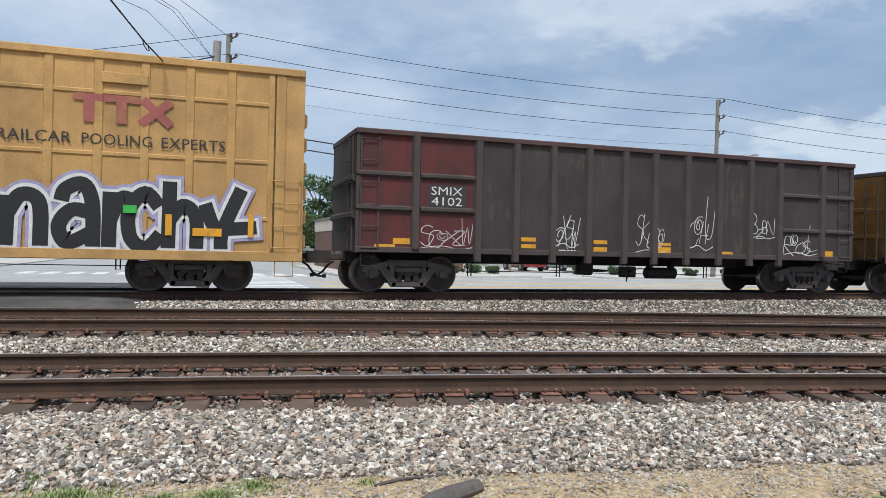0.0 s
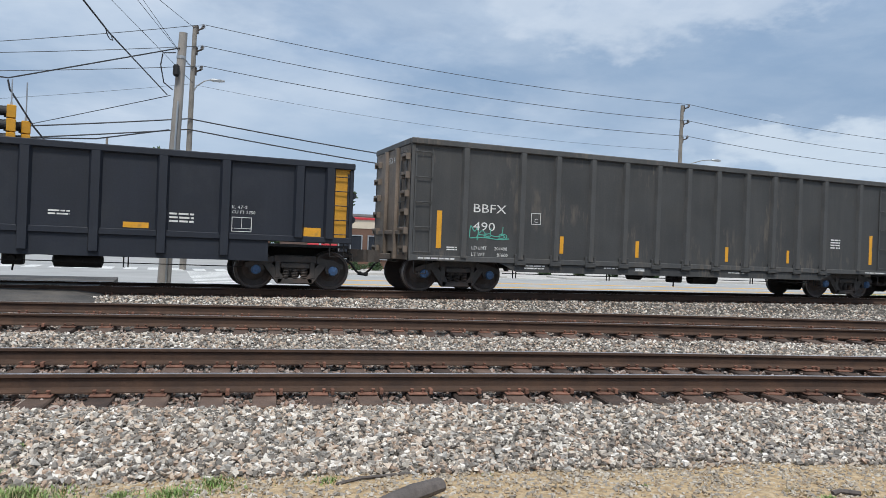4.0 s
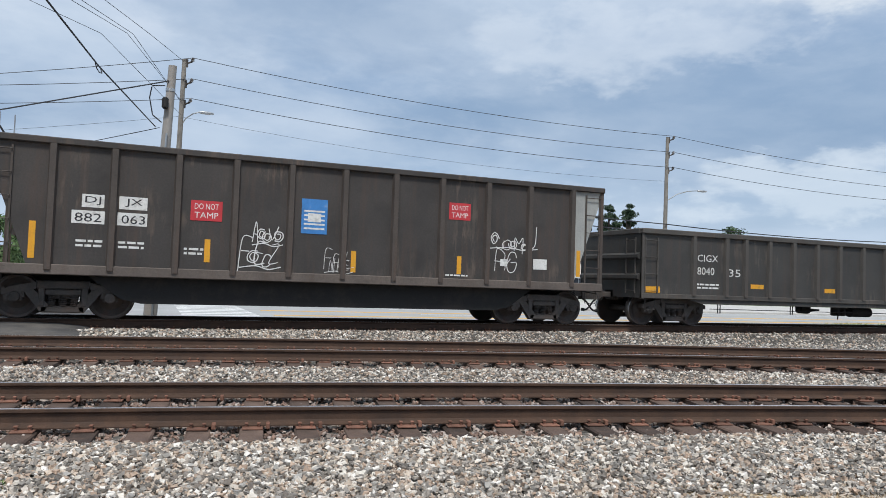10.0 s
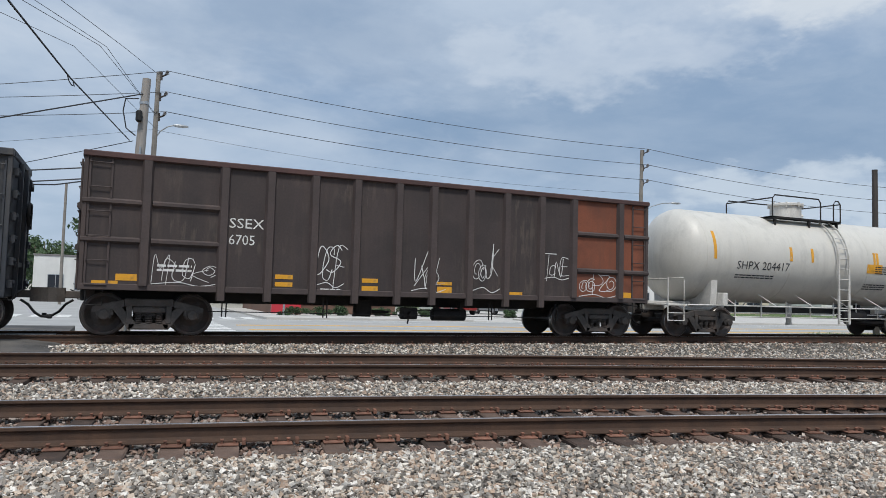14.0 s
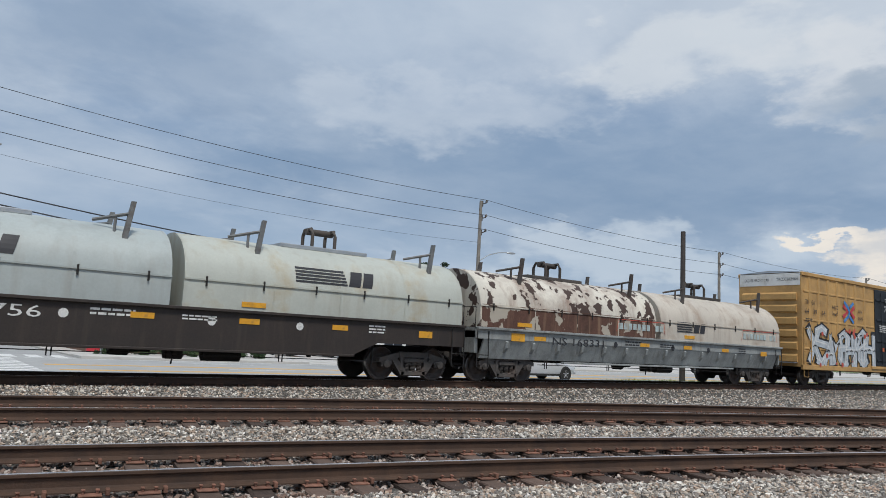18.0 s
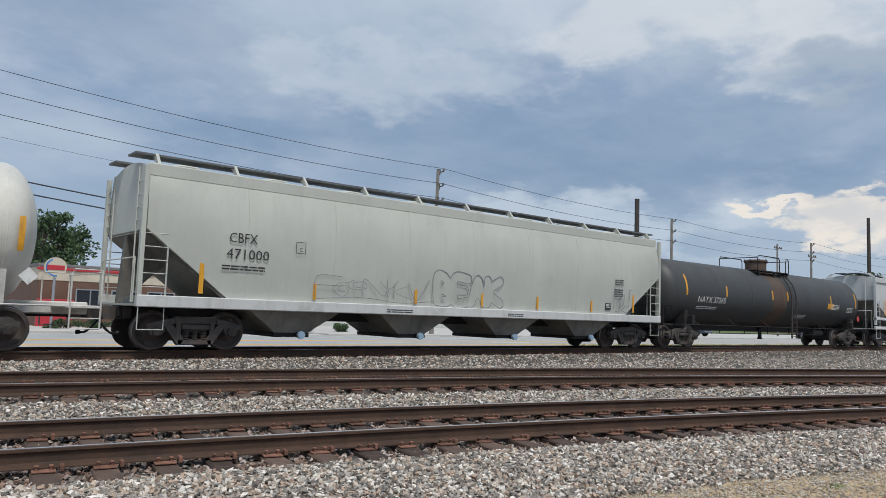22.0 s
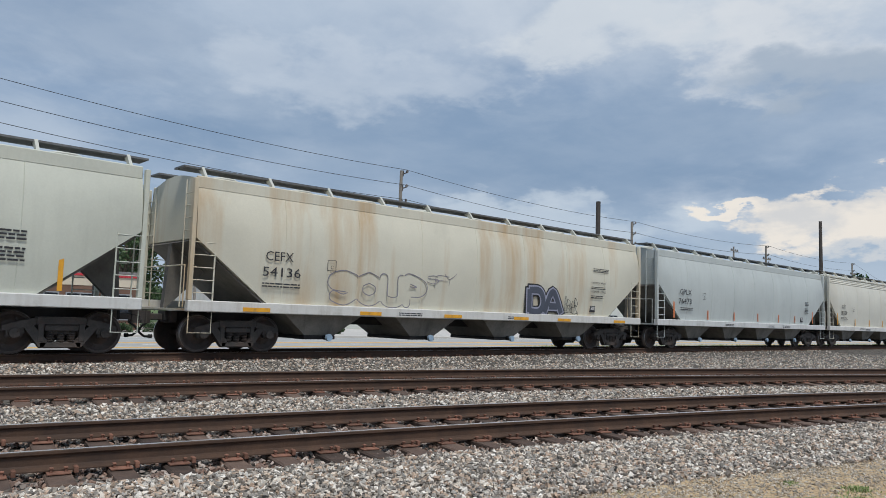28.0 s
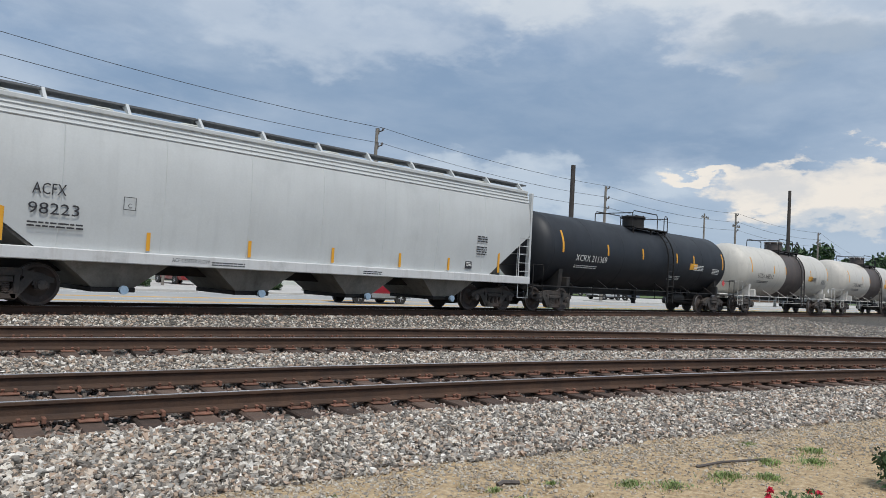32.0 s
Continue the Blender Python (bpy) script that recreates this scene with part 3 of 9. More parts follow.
py = rs5.uniform(CY + np.sqrt(110.6**2 - (px - CX) ** 2), 17.2)
stones("ballast", "fine grey ballast stones beside the far track", np.stack([px, py, ground_z(px, py) + 0.012], 1), 0.03, M_STONE, 4)
px = rs5.uniform(-2.5, 16, 16000)
pr = 101.6 - np.abs(rs5.normal(0, 0.7, 16000))
py = CY + np.sqrt(pr**2 - (px - CX) ** 2)
stones("gravel", "tan pebbles strewn over the bare dirt", np.stack([px, py, ground_z(px, py) + 0.004], 1), 0.019, M_PEBBLE, 5)
px = rs5.uniform(3.5, 11, 5000)
py = rs5.uniform(1.2, 4.8, 5000)
stones("gravel", "scattered tan stones and grit on the dirt", np.stack([px, py, ground_z(px, py) + 0.003], 1), 0.011, M_PEBBLE, 6)

# ---------- freight train: shared running gear ----------
W_R = 0.457
NEAR = -1.5                        # the cars' near side plane
SHARED = {}


def shared(key, make):
    if key not in SHARED:
        SHARED[key] = make()
    return SHARED[key]


def wheelset_mesh():
    mb = MB().lathe([(-1.08, 0.07), (-0.9, 0.08), (-0.6, 0.085), (0.6, 0.085), (0.9, 0.08), (1.08, 0.07)], "y", 12)
    for s in (-1, 1):
        prof = [(0.685, 0.12), (0.70, 0.30), (0.683, 0.38), (0.683, 0.47), (0.69, 0.484), (0.705, 0.484), (0.715, 0.462), (0.82, 0.455), (0.83, 0.445), (0.83, 0.385), (0.80, 0.36), (0.765, 0.26), (0.80, 0.17), (0.84, 0.13), (0.84, 0.09)]
        k = len(mb.f)
        mb.lathe([(s * a, r) for a, r in prof], "y", 28)
        for i in range(28):
            mb.m[k + 6 * 28 + i] = 1
            mb.m[k + 7 * 28 + i] = 1
        for h in range(2):
            t = h * math.pi + 0.4
            mb.lathe([(s * 0.768, 0.04), (s * 0.79, 0.035)], "y", 8, (math.cos(t) * 0.31, 0, math.sin(t) * 0.31))
    return mb.mesh("wheelset", [M_WHEEL, M_TREAD], 35)


def side_frame_mesh():
    mb = MB()
    y0, y1 = -1.16, -0.98
    mb.prism([(-1.12, 0.5), (-1.12, 0.61), (-0.95, 0.665), (-0.5, 0.775), (-0.5, 0.63), (-0.72, 0.57)], y0, y1, "y")
    mb.prism([(1.12, 0.5), (1.12, 0.61), (0.95, 0.665), (0.5, 0.775), (0.5, 0.63), (0.72, 0.57)], y0, y1, "y")
    mb.box(-0.5, 0.5, y0, y1, 0.63, 0.80, 0.02)
    for s in (-1, 1):
        mb.prism([(s * 0.72, 0.57), (s * 0.56, 0.63), (s * 0.26, 0.30), (s * 0.34, 0.15), (s * 0.42, 0.17)], y0, y1, "y")
        mb.prism([(s * 1.05, 0.5), (s * 0.72, 0.57), (s * 0.70, 0.45), (s * 1.02, 0.40)], y0 + 0.02, y1 - 0.02, "y")
        mb.box(s * 0.40 - 0.06, s * 0.40 + 0.06, y0 - 0.01, y1, 0.27, 0.66, 0.015)
        mb.box(s * 0.89 - 0.15, s * 0.89 + 0.15, y0 + 0.01, y1, 0.36, 0.60, 0.03)
    mb.box(-0.42, 0.42, y0, y1, 0.14, 0.28, 0.025)
    mb.box(-0.33, 0.33, y0 - 0.03, y1, 0.50, 0.62, 0.02)
    return mb.mesh("side_frame", M_TRUCK)


def spring_mesh():
    mb = MB()
    for x in (-0.21, 0.0, 0.21):
        prof = []
        for k in range(13):
            prof.append((0.275 + k * 0.0185, 0.085 if k % 2 else 0.062))
        mb.lathe(prof, "z", 10, (x, -1.1, 0))
    return mb.mesh("spring", M_TRUCK, 50)


M_CAP = mat("bearing_blue", (0.07, 0.15, 0.30), 0.5, 0.2, 0.2, 8, 40, 0.05, dirt=((0.04, 0.04, 0.04), 0.4, 8))


def cap_mesh(m):
    mb = MB().lathe([(-0.98, 0.115), (-1.15, 0.115), (-1.2, 0.10), (-1.21, 0.05), (-1.215, 0.0)], "y", 16, (0, 0, 0.457))
    for k in range(3):
        t = k * 2.094 + 0.5
        mb.lathe([(-1.2, 0.018), (-1.225, 0.016)], "y", 6, (0.065 * math.cos(t), 0, 0.457 + 0.065 * math.sin(t)))
    return mb.mesh("bearing_cap", m, 40)


WHEELS = []


def truck(car, x, caps=False):
    """A two-axle truck under a car; its wheelsets turn."""
    tr = part("truck", shared("bolster", lambda: MB().box(-0.2, 0.2, -1.12, 1.12, 0.42, 0.66, 0.03).box(-0.13, 0.13, -1.0, 1.0, 0.3, 0.42, 0.02).lathe([(0.6, 0.22), (0.8, 0.22)], "z", 14).box(-0.8, -0.7, -0.75, 0.75, 0.42, 0.5, 0.02).box(0.7, 0.8, -0.75, 0.75, 0.42, 0.5, 0.02).mesh("truck", M_TRUCK)), None, car, "cast-iron two-axle truck, dark with brake dust")
    tr.matrix_basis = pose(x, 0, 0)
    for turn in (0, 180):
        part("side_frame", shared("side_frame", side_frame_mesh), None, tr).matrix_basis = pose(0, 0, 0, 0, 0, turn)
        part("spring", shared("spring", spring_mesh), None, tr).matrix_basis = pose(0, 0, 0, 0, 0, turn)
        for s in (-0.89, 0.89):
            me = shared("cap_blue", lambda: cap_mesh(M_CAP)) if caps else shared("cap_dark", lambda: cap_mesh(M_TRUCK))
            part("bearing_cap", me, None, tr).matrix_basis = pose(0, 0, 0, 0, 0, turn) @ pose(s, 0, 0)
    for s in (-0.89, 0.89):
        ws = part("wheelset", shared("wheelset", wheelset_mesh), None, tr)
        ws.matrix_basis = pose(s, 0, W_R)
        WHEELS.append((ws, s, car))
    return tr


def coupler_mesh():
    mb = MB().box(-0.35, 0.36, -0.09, 0.09, 0.76, 0.92, 0.02)
    mb.prism([(0.3, -0.14), (0.52, -0.2), (0.66, -0.16), (0.68, -0.05), (0.55, -0.02), (0.52, 0.06), (0.66, 0.1), (0.62, 0.18), (0.45, 0.18), (0.3, 0.12)], 0.68, 0.99, "z")
    mb.box(-0.3, -0.1, -0.3, 0.3, 0.7, 1.0, 0.02)
    return mb.mesh("coupler", M_TRUCK)


def hose_mesh():
    pts = [(0.15, -0.35, 0.72), (0.3, -0.36, 0.62), (0.42, -0.36, 0.46), (0.55, -0.33, 0.37), (0.68, -0.28, 0.36)]
    return MB().tube(pts, 0.028, 8).box(0.66, 0.76, -0.31, -0.24, 0.32, 0.42, 0.015).mesh("brake_hose", M_HOSE, 60)


def lever_mesh():
    return MB().tube([(0.03, -1.5, 0.78), (0.05, -1.42, 0.72), (0.1, -1.25, 0.72), (0.14, -1.1, 0.86), (0.14, -0.2, 0.92), (0.2, 0.0, 0.95)], 0.014, 6).mesh("uncoupling_lever", M_BLACK)


def running_gear(car, length, tc, caps=False, sill_z=(0.72, 1.0), gear=True, drop=0.0):
    truck(car, -tc, caps)
    truck(car, tc, caps)
    part("centre_sill", MB().box(-length / 2, length / 2, -0.22, 0.22, *sill_z, 0.02), M_BLACK, car)
    for turn, x in ((180, -length / 2), (0, length / 2)):
        m = pose(x, 0, 0, 0, 0, turn)
        part("coupler", shared("coupler", coupler_mesh), None, car).matrix_basis = m
        part("brake_hose", shared("hose", hose_mesh), None, car).matrix_basis = m
        part("uncoupling_lever", shared("lever", lever_mesh), None, car).matrix_basis = m
    if gear:
        part("air_reservoir", shared("reservoir", lambda: MB().lathe([(-0.5, 0.06), (-0.46, 0.16), (0.46, 0.16), (0.5, 0.06)], "x", 14, (1.5, -0.7, 0.62)).box(1.1, 1.2, -0.8, -0.6, 0.6, 0.95).box(1.8, 1.9, -0.8, -0.6, 0.6, 0.95).mesh("air_reservoir", M_BLACK, 40)), None, car).matrix_basis = pose(0, 0.15, -drop)
        part("brake_cylinder", shared("cylinder", lambda: MB().lathe([(-0.22, 0.12), (0.2, 0.13), (0.24, 0.05), (0.7, 0.03)], "x", 12, (-0.8, -0.5, 0.66)).box(-1.0, -0.6, -0.62, -0.36, 0.7, 0.95).mesh("brake_cylinder", M_BLACK, 40)), None, car).matrix_basis = pose(0, 0.15, -drop)
        part("control_valve", shared("valve", lambda: MB().box(0.1, 0.5, -1.05, -0.75, 0.5, 0.8, 0.03).lathe([(-1.15, 0.07), (-1.0, 0.09)], "y", 10, (0.3, 0, 0.63)).tube([(0.3, -0.9, 0.5), (0.28, -0.9, 0.38)], 0.02).tube([(0.5, -0.9, 0.72), (0.8, -0.8, 0.74), (1.2, -0.7, 0.7)], 0.015).mesh("control_valve", M_BLACK)), None, car).matrix_basis = pose(0, 0.15, -drop)
        rod = MB().tube([(-tc + 1.2, -1.25, 0.62), (tc - 1.2, -1.25, 0.58)], 0.012)
        for x in (-tc + 1.5, -tc * 0.35, tc * 0.4, tc - 1.5):
            rod.tube([(x, -1.25, 0.95), (x, -1.25, 0.5), (x + 0.09, -1.25, 0.5), (x + 0.09, -1.25, 0.95)], 0.016)
        part("brake_rod", rod, M_BLACK, car).matrix_basis = pose(0, 0, -drop * 0.8)


def ladder_mesh(z0, z1, n, w, material):
    mb = MB()
    for x in (0.0, w):
        mb.box(x - 0.022, x + 0.022, -0.035, 0.0, z0, z1, 0.005)
    for k in range(n):
        z = z0 + 0.08 + (z1 - z0 - 0.16) * k / (n - 1)
        mb.tube([(0, -0.02, z), (0, -0.06, z), (w, -0.06, z), (w, -0.02, z)], 0.012)
    return mb.mesh("ladder", material)


def grab_iron(mb, x, z, w, y):
    return mb.tube([(x, y, z), (x, y - 0.06, z), (x + w, y - 0.06, z), (x + w, y, z)], 0.011)


def reflectors(car, strips, y=NEAR, orange=False):
    """strips: (left x, bottom z, width, height)."""
    for x, z, w, h in strips:
        me = shared(("refl", w, h, orange), lambda: MB().box(0, w, -0.006, 0, 0, h, 0.0015).mesh("reflector", M_ORANGE if orange else M_YELLOW))
        part("reflector", me, None, car, "orange reflective strip" if orange else "yellow reflective strip").matrix_basis = pose(x, y, z)


def smooth_path(pts, k=6):
    out = []
    for i in range(len(pts) - 1):
        p0, p1, p2, p3 = pts[max(i - 1, 0)], pts[i], pts[i + 1], pts[min(i + 2, len(pts) - 1)]
        for j in range(k):
            t = j / k
            out.append(tuple(0.5 * (2 * p1[d] + (p2[d] - p0[d]) * t + (2 * p0[d] - 5 * p1[d] + 4 * p2[d] - p3[d]) * t * t + (3 * p1[d] - p0[d] - 3 * p2[d] + p3[d]) * t**3) for d in (0, 1)))
    return out + [pts[-1]]


STROKES = [
    [[(0.15, 0.0), (0.18, 0.8)], [(0.17, 0.5), (0.42, 0.82), (0.75, 0.7), (0.78, 0.0)]],
    [[(0.8, 0.0), (0.78, 0.6), (0.6, 0.86), (0.28, 0.78), (0.2, 0.62)], [(0.78, 0.46), (0.4, 0.5), (0.16, 0.28), (0.32, 0.05), (0.78, 0.2)]],
    [[(0.2, 0.0), (0.22, 0.85)], [(0.22, 0.42), (0.5, 0.76), (0.85, 0.72)]],
    [[(0.85, 0.62), (0.52, 0.82), (0.16, 0.56), (0.2, 0.16), (0.56, 0.02), (0.9, 0.22)]],
    [[(0.2, 0.0), (0.22, 1.05)], [(0.2, 0.42), (0.5, 0.68), (0.78, 0.5), (0.8, 0.0)]],
    [[(0.1, 0.72), (0.3, 0.36), (0.5, 0.3)], [(0.9, 0.98), (0.5, 0.3), (0.46, 0.0)], [(0.55, 0.32), (1.25, 0.36)]],
    [[(0.8, 0.85), (0.3, 0.8), (0.22, 0.55), (0.7, 0.42), (0.75, 0.15), (0.3, 0.0), (0.1, 0.14)]],
    [[(0.05, 0.9), (0.25, 0.05), (0.5, 0.6), (0.72, 0.05), (0.95, 1.0)]],
    [[(0.15, -0.1), (0.25, 1.0), (0.7, 0.85), (0.65, 0.5), (0.25, 0.45), (0.8, 0.3), (0.6, 0.0), (0.2, 0.05)]],
    [[(0.1, 0.0), (0.45, 1.0), (0.75, 0.0)], [(0.0, 0.4), (1.1, 0.5)]],
    [[(0.15, 0.05), (0.15, 0.95)], [(0.15, 0.92), (0.7, 0.9), (0.9, 0.5), (0.7, 0.1), (0.15, 0.08)]],
    [[(0.05, 0.05), (0.5, 0.92), (0.95, 0.05)], [(0.3, 0.32), (0.75, 0.32)]],
]


# strokes on a grid five wide and nine high: column and row of each bend
GLYPHS = dict(A="00 28 40/13 33", B="00 08 28 36 24 04/24 42 30 00", C="46 38 18 06 02 10 30 42", D="00 08 28 45 43 20 00", E="48 08 00 40/04 34", F="48 08 00/04 34",
              G="46 38 18 05 02 10 30 42 44 24", H="00 08/40 48/04 44", J="48 42 30 10 02", K="00 08/48 04 40", L="08 00 40", M="00 08 24 48 40", N="00 08 40 48",
              O="28 06 02 20 42 46 28", P="00 08 28 46 34 04", R="00 08 28 46 34 04 40", S="47 28 07 05 44 42 20 01", T="08 48/28 20", U="08 02 10 30 42 48",
              V="08 20 48", W="08 10 25 30 48", X="08 40/48 00", Y="08 24 48/24 20", Z="08 48 00 40")


def glyph(key):
    return [[(int(p[0]) / 4, int(p[1]) / 8) for p in run.split()] for run in GLYPHS[key].split("/")]


def tag(car, x, z, w, h, seed, material, y=NEAR - 0.004, loops=5, width=0.025, label="sprayed graffiti tag"):
    """A scrawled signature: slanted, crowded strokes of one hand and a flourish."""
    rnd = random.Random(seed)
    mb = MB()
    cw, j = w / loops, 0
    lean, rise = rnd.uniform(0.1, 0.4), rnd.uniform(-0.12, 0.12)
    keys = sorted(GLYPHS)
    for k in range(loops):
        tall = rnd.uniform(0.5, 0.95) * (1.3 if k in (0, loops - 1) else 1.0)
        wide, low = rnd.uniform(1.0, 1.7), rnd.uniform(-0.08, 0.3) + rise * k / loops
        ring = [[(0.5 + (0.62 - 0.035 * q) * math.cos(q * 0.9 + k), 0.42 + (0.4 - 0.022 * q) * math.sin(q * 0.9 + k)) for q in range(13)]]
        for st in ring if loops > 3 and rnd.random() < 0.22 else glyph(rnd.choice(keys)):
            pts = [(x + cw * (k + (u - 0.2) * wide) + lean * v * h * 0.35 + rnd.uniform(-0.05, 0.05) * cw, z + h * (low + v * tall) + rnd.uniform(-0.03, 0.03) * h) for u, v in st]
            a, b = Vector(pts[-2]), Vector(pts[-1])
            tail = b + (b - a) * rnd.uniform(0.05, 0.35)
            mb.ribbon(smooth_path(pts[:-1] + [tuple(tail)]), width * rnd.uniform(0.55, 0.9), y - 0.0004 * j)
            j += 1
    if loops > 3:
        zz = z - h * rnd.uniform(0.02, 0.14)
        mb.ribbon(smooth_path([(x - w * 0.05, zz), (x + w * 0.4, zz + h * 0.1), (x + w * 0.75, zz - h * 0.04), (x + w * 1.1, zz + h * 0.08)]), width * 0.8, y - 0.0004 * j)
    return part("graffiti", mb, material, car, label)


# swollen letters drawn as one line, on a grid of 104 by 32
BUBBLES = ["0,12 3,14 6,13 8,10/4,14 2,19 2,23 4,28 10,32 15,30 17,23 16,14/6,26 10,27 13,24 12,20 11,16/6,24 8,18 13,13 16,6 14,0",
           "16,30 28,29 28,17 22,18 25,15 27,9 26,0",
           "28,26 30,30 34,30 38,28 40,24 40,16 40,10 38,14 34,16 30,13 30,10 33,9 38,13 43,14 47,9 48,1/33,26 34,18",
           "40,16 40,28 43,30 50,30 49,17/50,27 55,29 59,27 61,23 60,17 57,15/50,14 56,14 62,13 65,8 62,0/49,12 49,0",
           "61,24 64,28 68,29 72,27 74,22 74,15/65,14 69,16 75,16 80,11 80,5 78,0/65,9 69,11 73,9 74,5 72,4 71,8",
           "74,23 75,27 78,28 82,26 86,26 90,27 93,25 95,19 93,14 86,14 88,6/77,14 82,14 79,12/92,4 96,6 100,6 104,2 104,0"]


def outlined(car, x, z, w, h, material, width, y, label):
    """A row of swollen letters of which only the sprayed outline is drawn, each letter a part."""
    for k, letter in enumerate(BUBBLES):
        mb = MB()
        for j, run in enumerate(letter.split("/")):
            pts = [[int(q) for q in p.split(",")] for p in run.split()]
            mb.ribbon(smooth_path([(x + u / 104 * w, z + v / 32 * h) for u, v in pts], 8), width, y - 0.0006 * j - 0.0002 * k)
        part("graffiti_letter", mb, material, car, label)


def swollen(car, letters_, x, z, w, h, fat, material, width, y, label):
    """Swollen letters drawn as their outline alone: the edge of the thick strokes where no other stroke covers it."""
    runs = []
    for k, key in enumerate(letters_):
        cw = w / len(letters_)
        for st in glyph(key):
            runs.append(np.array(smooth_path([(x + cw * (k + 0.14 + 0.78 * u), z + fat / 2 + v * (h - fat)) for u, v in st], 10)))
    mb, j = MB(), 0
    for i, p in enumerate(runs):
        d = np.gradient(p, axis=0)
        d /= np.maximum(np.linalg.norm(d, axis=1, keepdims=True), 1e-6)
        side = np.stack([-d[:, 1], d[:, 0]], 1) * fat / 2
        def cap(e, a):
            t0 = math.atan2(side[e][1], side[e][0])
            return np.array([p[e] + fat / 2 * np.array((math.cos(t0 + a * q / 8), math.sin(t0 + a * q / 8))) for q in range(9)])
        ring = np.concatenate([p + side, cap(-1, -math.pi), (p - side)[::-1], cap(0, math.pi)[::-1]])
        keep = []
        for q in ring:
            near = min(np.min(np.linalg.norm(o - q, axis=1)) for o in runs)
            keep.append(near > fat / 2 * 0.96)
        run = []
        for q, ok in list(zip(ring, keep)) + [((0, 0), False)]:
            if ok:
                run.append(tuple(q))
            else:
                if len(run) > 2:
                    mb.ribbon(run, width, y - 0.0003 * j)
                    j += 1
                run = []
    return part("graffiti", mb, material, car, label)


def stroke_letters(car, glyphs, fill, edge, halo, y, label, fat=1.0):
    """glyphs: (number of the stroke set, left x, bottom z, width, height). Fat filled letters, pale outline, soft halo."""
    k = 0
    for g, x, z, w, h in glyphs:
        body, line, glow = MB(), MB(), MB()
        for st in STROKES[g]:
            pts = [(x + u * w, z + v * h) for u, v in st]
            a, b = Vector(pts[0]), Vector(pts[1])
            c, d = Vector(pts[-2]), Vector(pts[-1])
            longer = [tuple(a + (a - b).normalized() * 0.06 * fat)] + pts[1:-1] + [tuple(d + (d - c).normalized() * 0.06 * fat)]
            longest = [tuple(a + (a - b).normalized() * 0.13 * fat)] + pts[1:-1] + [tuple(d + (d - c).normalized() * 0.13 * fat)]
            body.ribbon(smooth_path(pts), 0.29 * fat, y - 0.012 - 0.0004 * k)
            line.ribbon(smooth_path(longer), 0.43 * fat, y - 0.006 - 0.0004 * k)
            glow.ribbon(smooth_path(longest), 0.56 * fat, y - 0.0004 * k)
            k += 1
        one = part("graffiti", body, fill, car, label)
        part("outline", line, edge, one)
        part("halo", glow, halo, one)


def wild_letters(car, runs, fat, label):
    """Angular silver letters: black edge, silver body, white shine and dark cuts."""
    edge, body, shine, cut = MB(), MB(), MB(), MB()
    rnd = random.Random(len(runs))
    for k, pts in enumerate(runs):
        a, b, c, d = Vector(pts[0]), Vector(pts[1]), Vector(pts[-2]), Vector(pts[-1])
        longer = [tuple(a + (a - b).normalized() * 0.12 * fat)] + pts[1:-1] + [tuple(d + (d - c).normalized() * 0.12 * fat)]
        edge.ribbon([tuple(Vector(p) + Vector((0.035, 0.03))) for p in longer], 0.28 * fat + 0.12, -1.534 - 0.0003 * k)
        body.ribbon(pts, 0.28 * fat, -1.543 - 0.0003 * k)
        shine.ribbon([tuple(Vector(p) + Vector((-0.06, 0.05))) for p in pts], 0.05 * fat, -1.552 - 0.0003 * k)
        i = rnd.randrange(len(pts) - 1)
        m = (Vector(pts[i]) + Vector(pts[i + 1])) / 2
        cut.ribbon([tuple(m + Vector((-0.12, -0.05))), tuple(m + Vector((0.0, 0.03))), tuple(m + Vector((0.14, -0.02)))], 0.045, -1.561 - 0.0003 * k)
    g = part("graffiti", body, M_SPRAY_S, car, label)
    part("outline", edge, M_SPRAY_B, g)
    part("highlight", shine, M_SPRAY_W, g)
    part("inner_line", cut, M_SPRAY_B, g)
    return g


M_SPRAY_W = mat("white_spray", (0.68, 0.68, 0.67), 0.7, 0, 0.12, 6, 30, 0.02)
M_SPRAY_S = mat("silver_spray", (0.50, 0.54, 0.57), 0.5, 0.1, 0.2, 3, 20, 0.02, dirt=((0.75, 0.75, 0.75), 0.3, 3))
M_SPRAY_B = mat("black_spray", (0.018, 0.018, 0.02), 0.6, 0, 0.2, 6, 30, 0.02)
M_SPRAY_P = mat("lilac_spray", (0.36, 0.33, 0.50), 0.7, 0, 0.2, 4, 30, 0.02)
M_SPRAY_G = mat("green_spray", (0.10, 0.42, 0.33), 0.7, 0, 0.2, 6, 30, 0.02)
M_SPRAY_R = mat("red_spray", (0.55, 0.10, 0.07), 0.7, 0, 0.2, 6, 30, 0.02)
M_SPRAY_GY = mat("grey_pencil_spray", (0.22, 0.21, 0.24), 0.8, 0, 0.2, 6, 30, 0.02)


def paint(name, col, grime=0.35, streak=0.35, sc=(0.09, 0.055, 0.04), spots=None, rough=0.62, dirtcol=None, scuff=None):
    d = dirtcol or tuple(c * 0.45 + 0.01 for c in col)
    return mat(name, col, rough, 0, 0.24, 0.7, 24, 0.12, dirt=(d, grime, 0.9), streak=(sc, streak, 5.0) if streak else None, spots=spots, scuff=scuff)


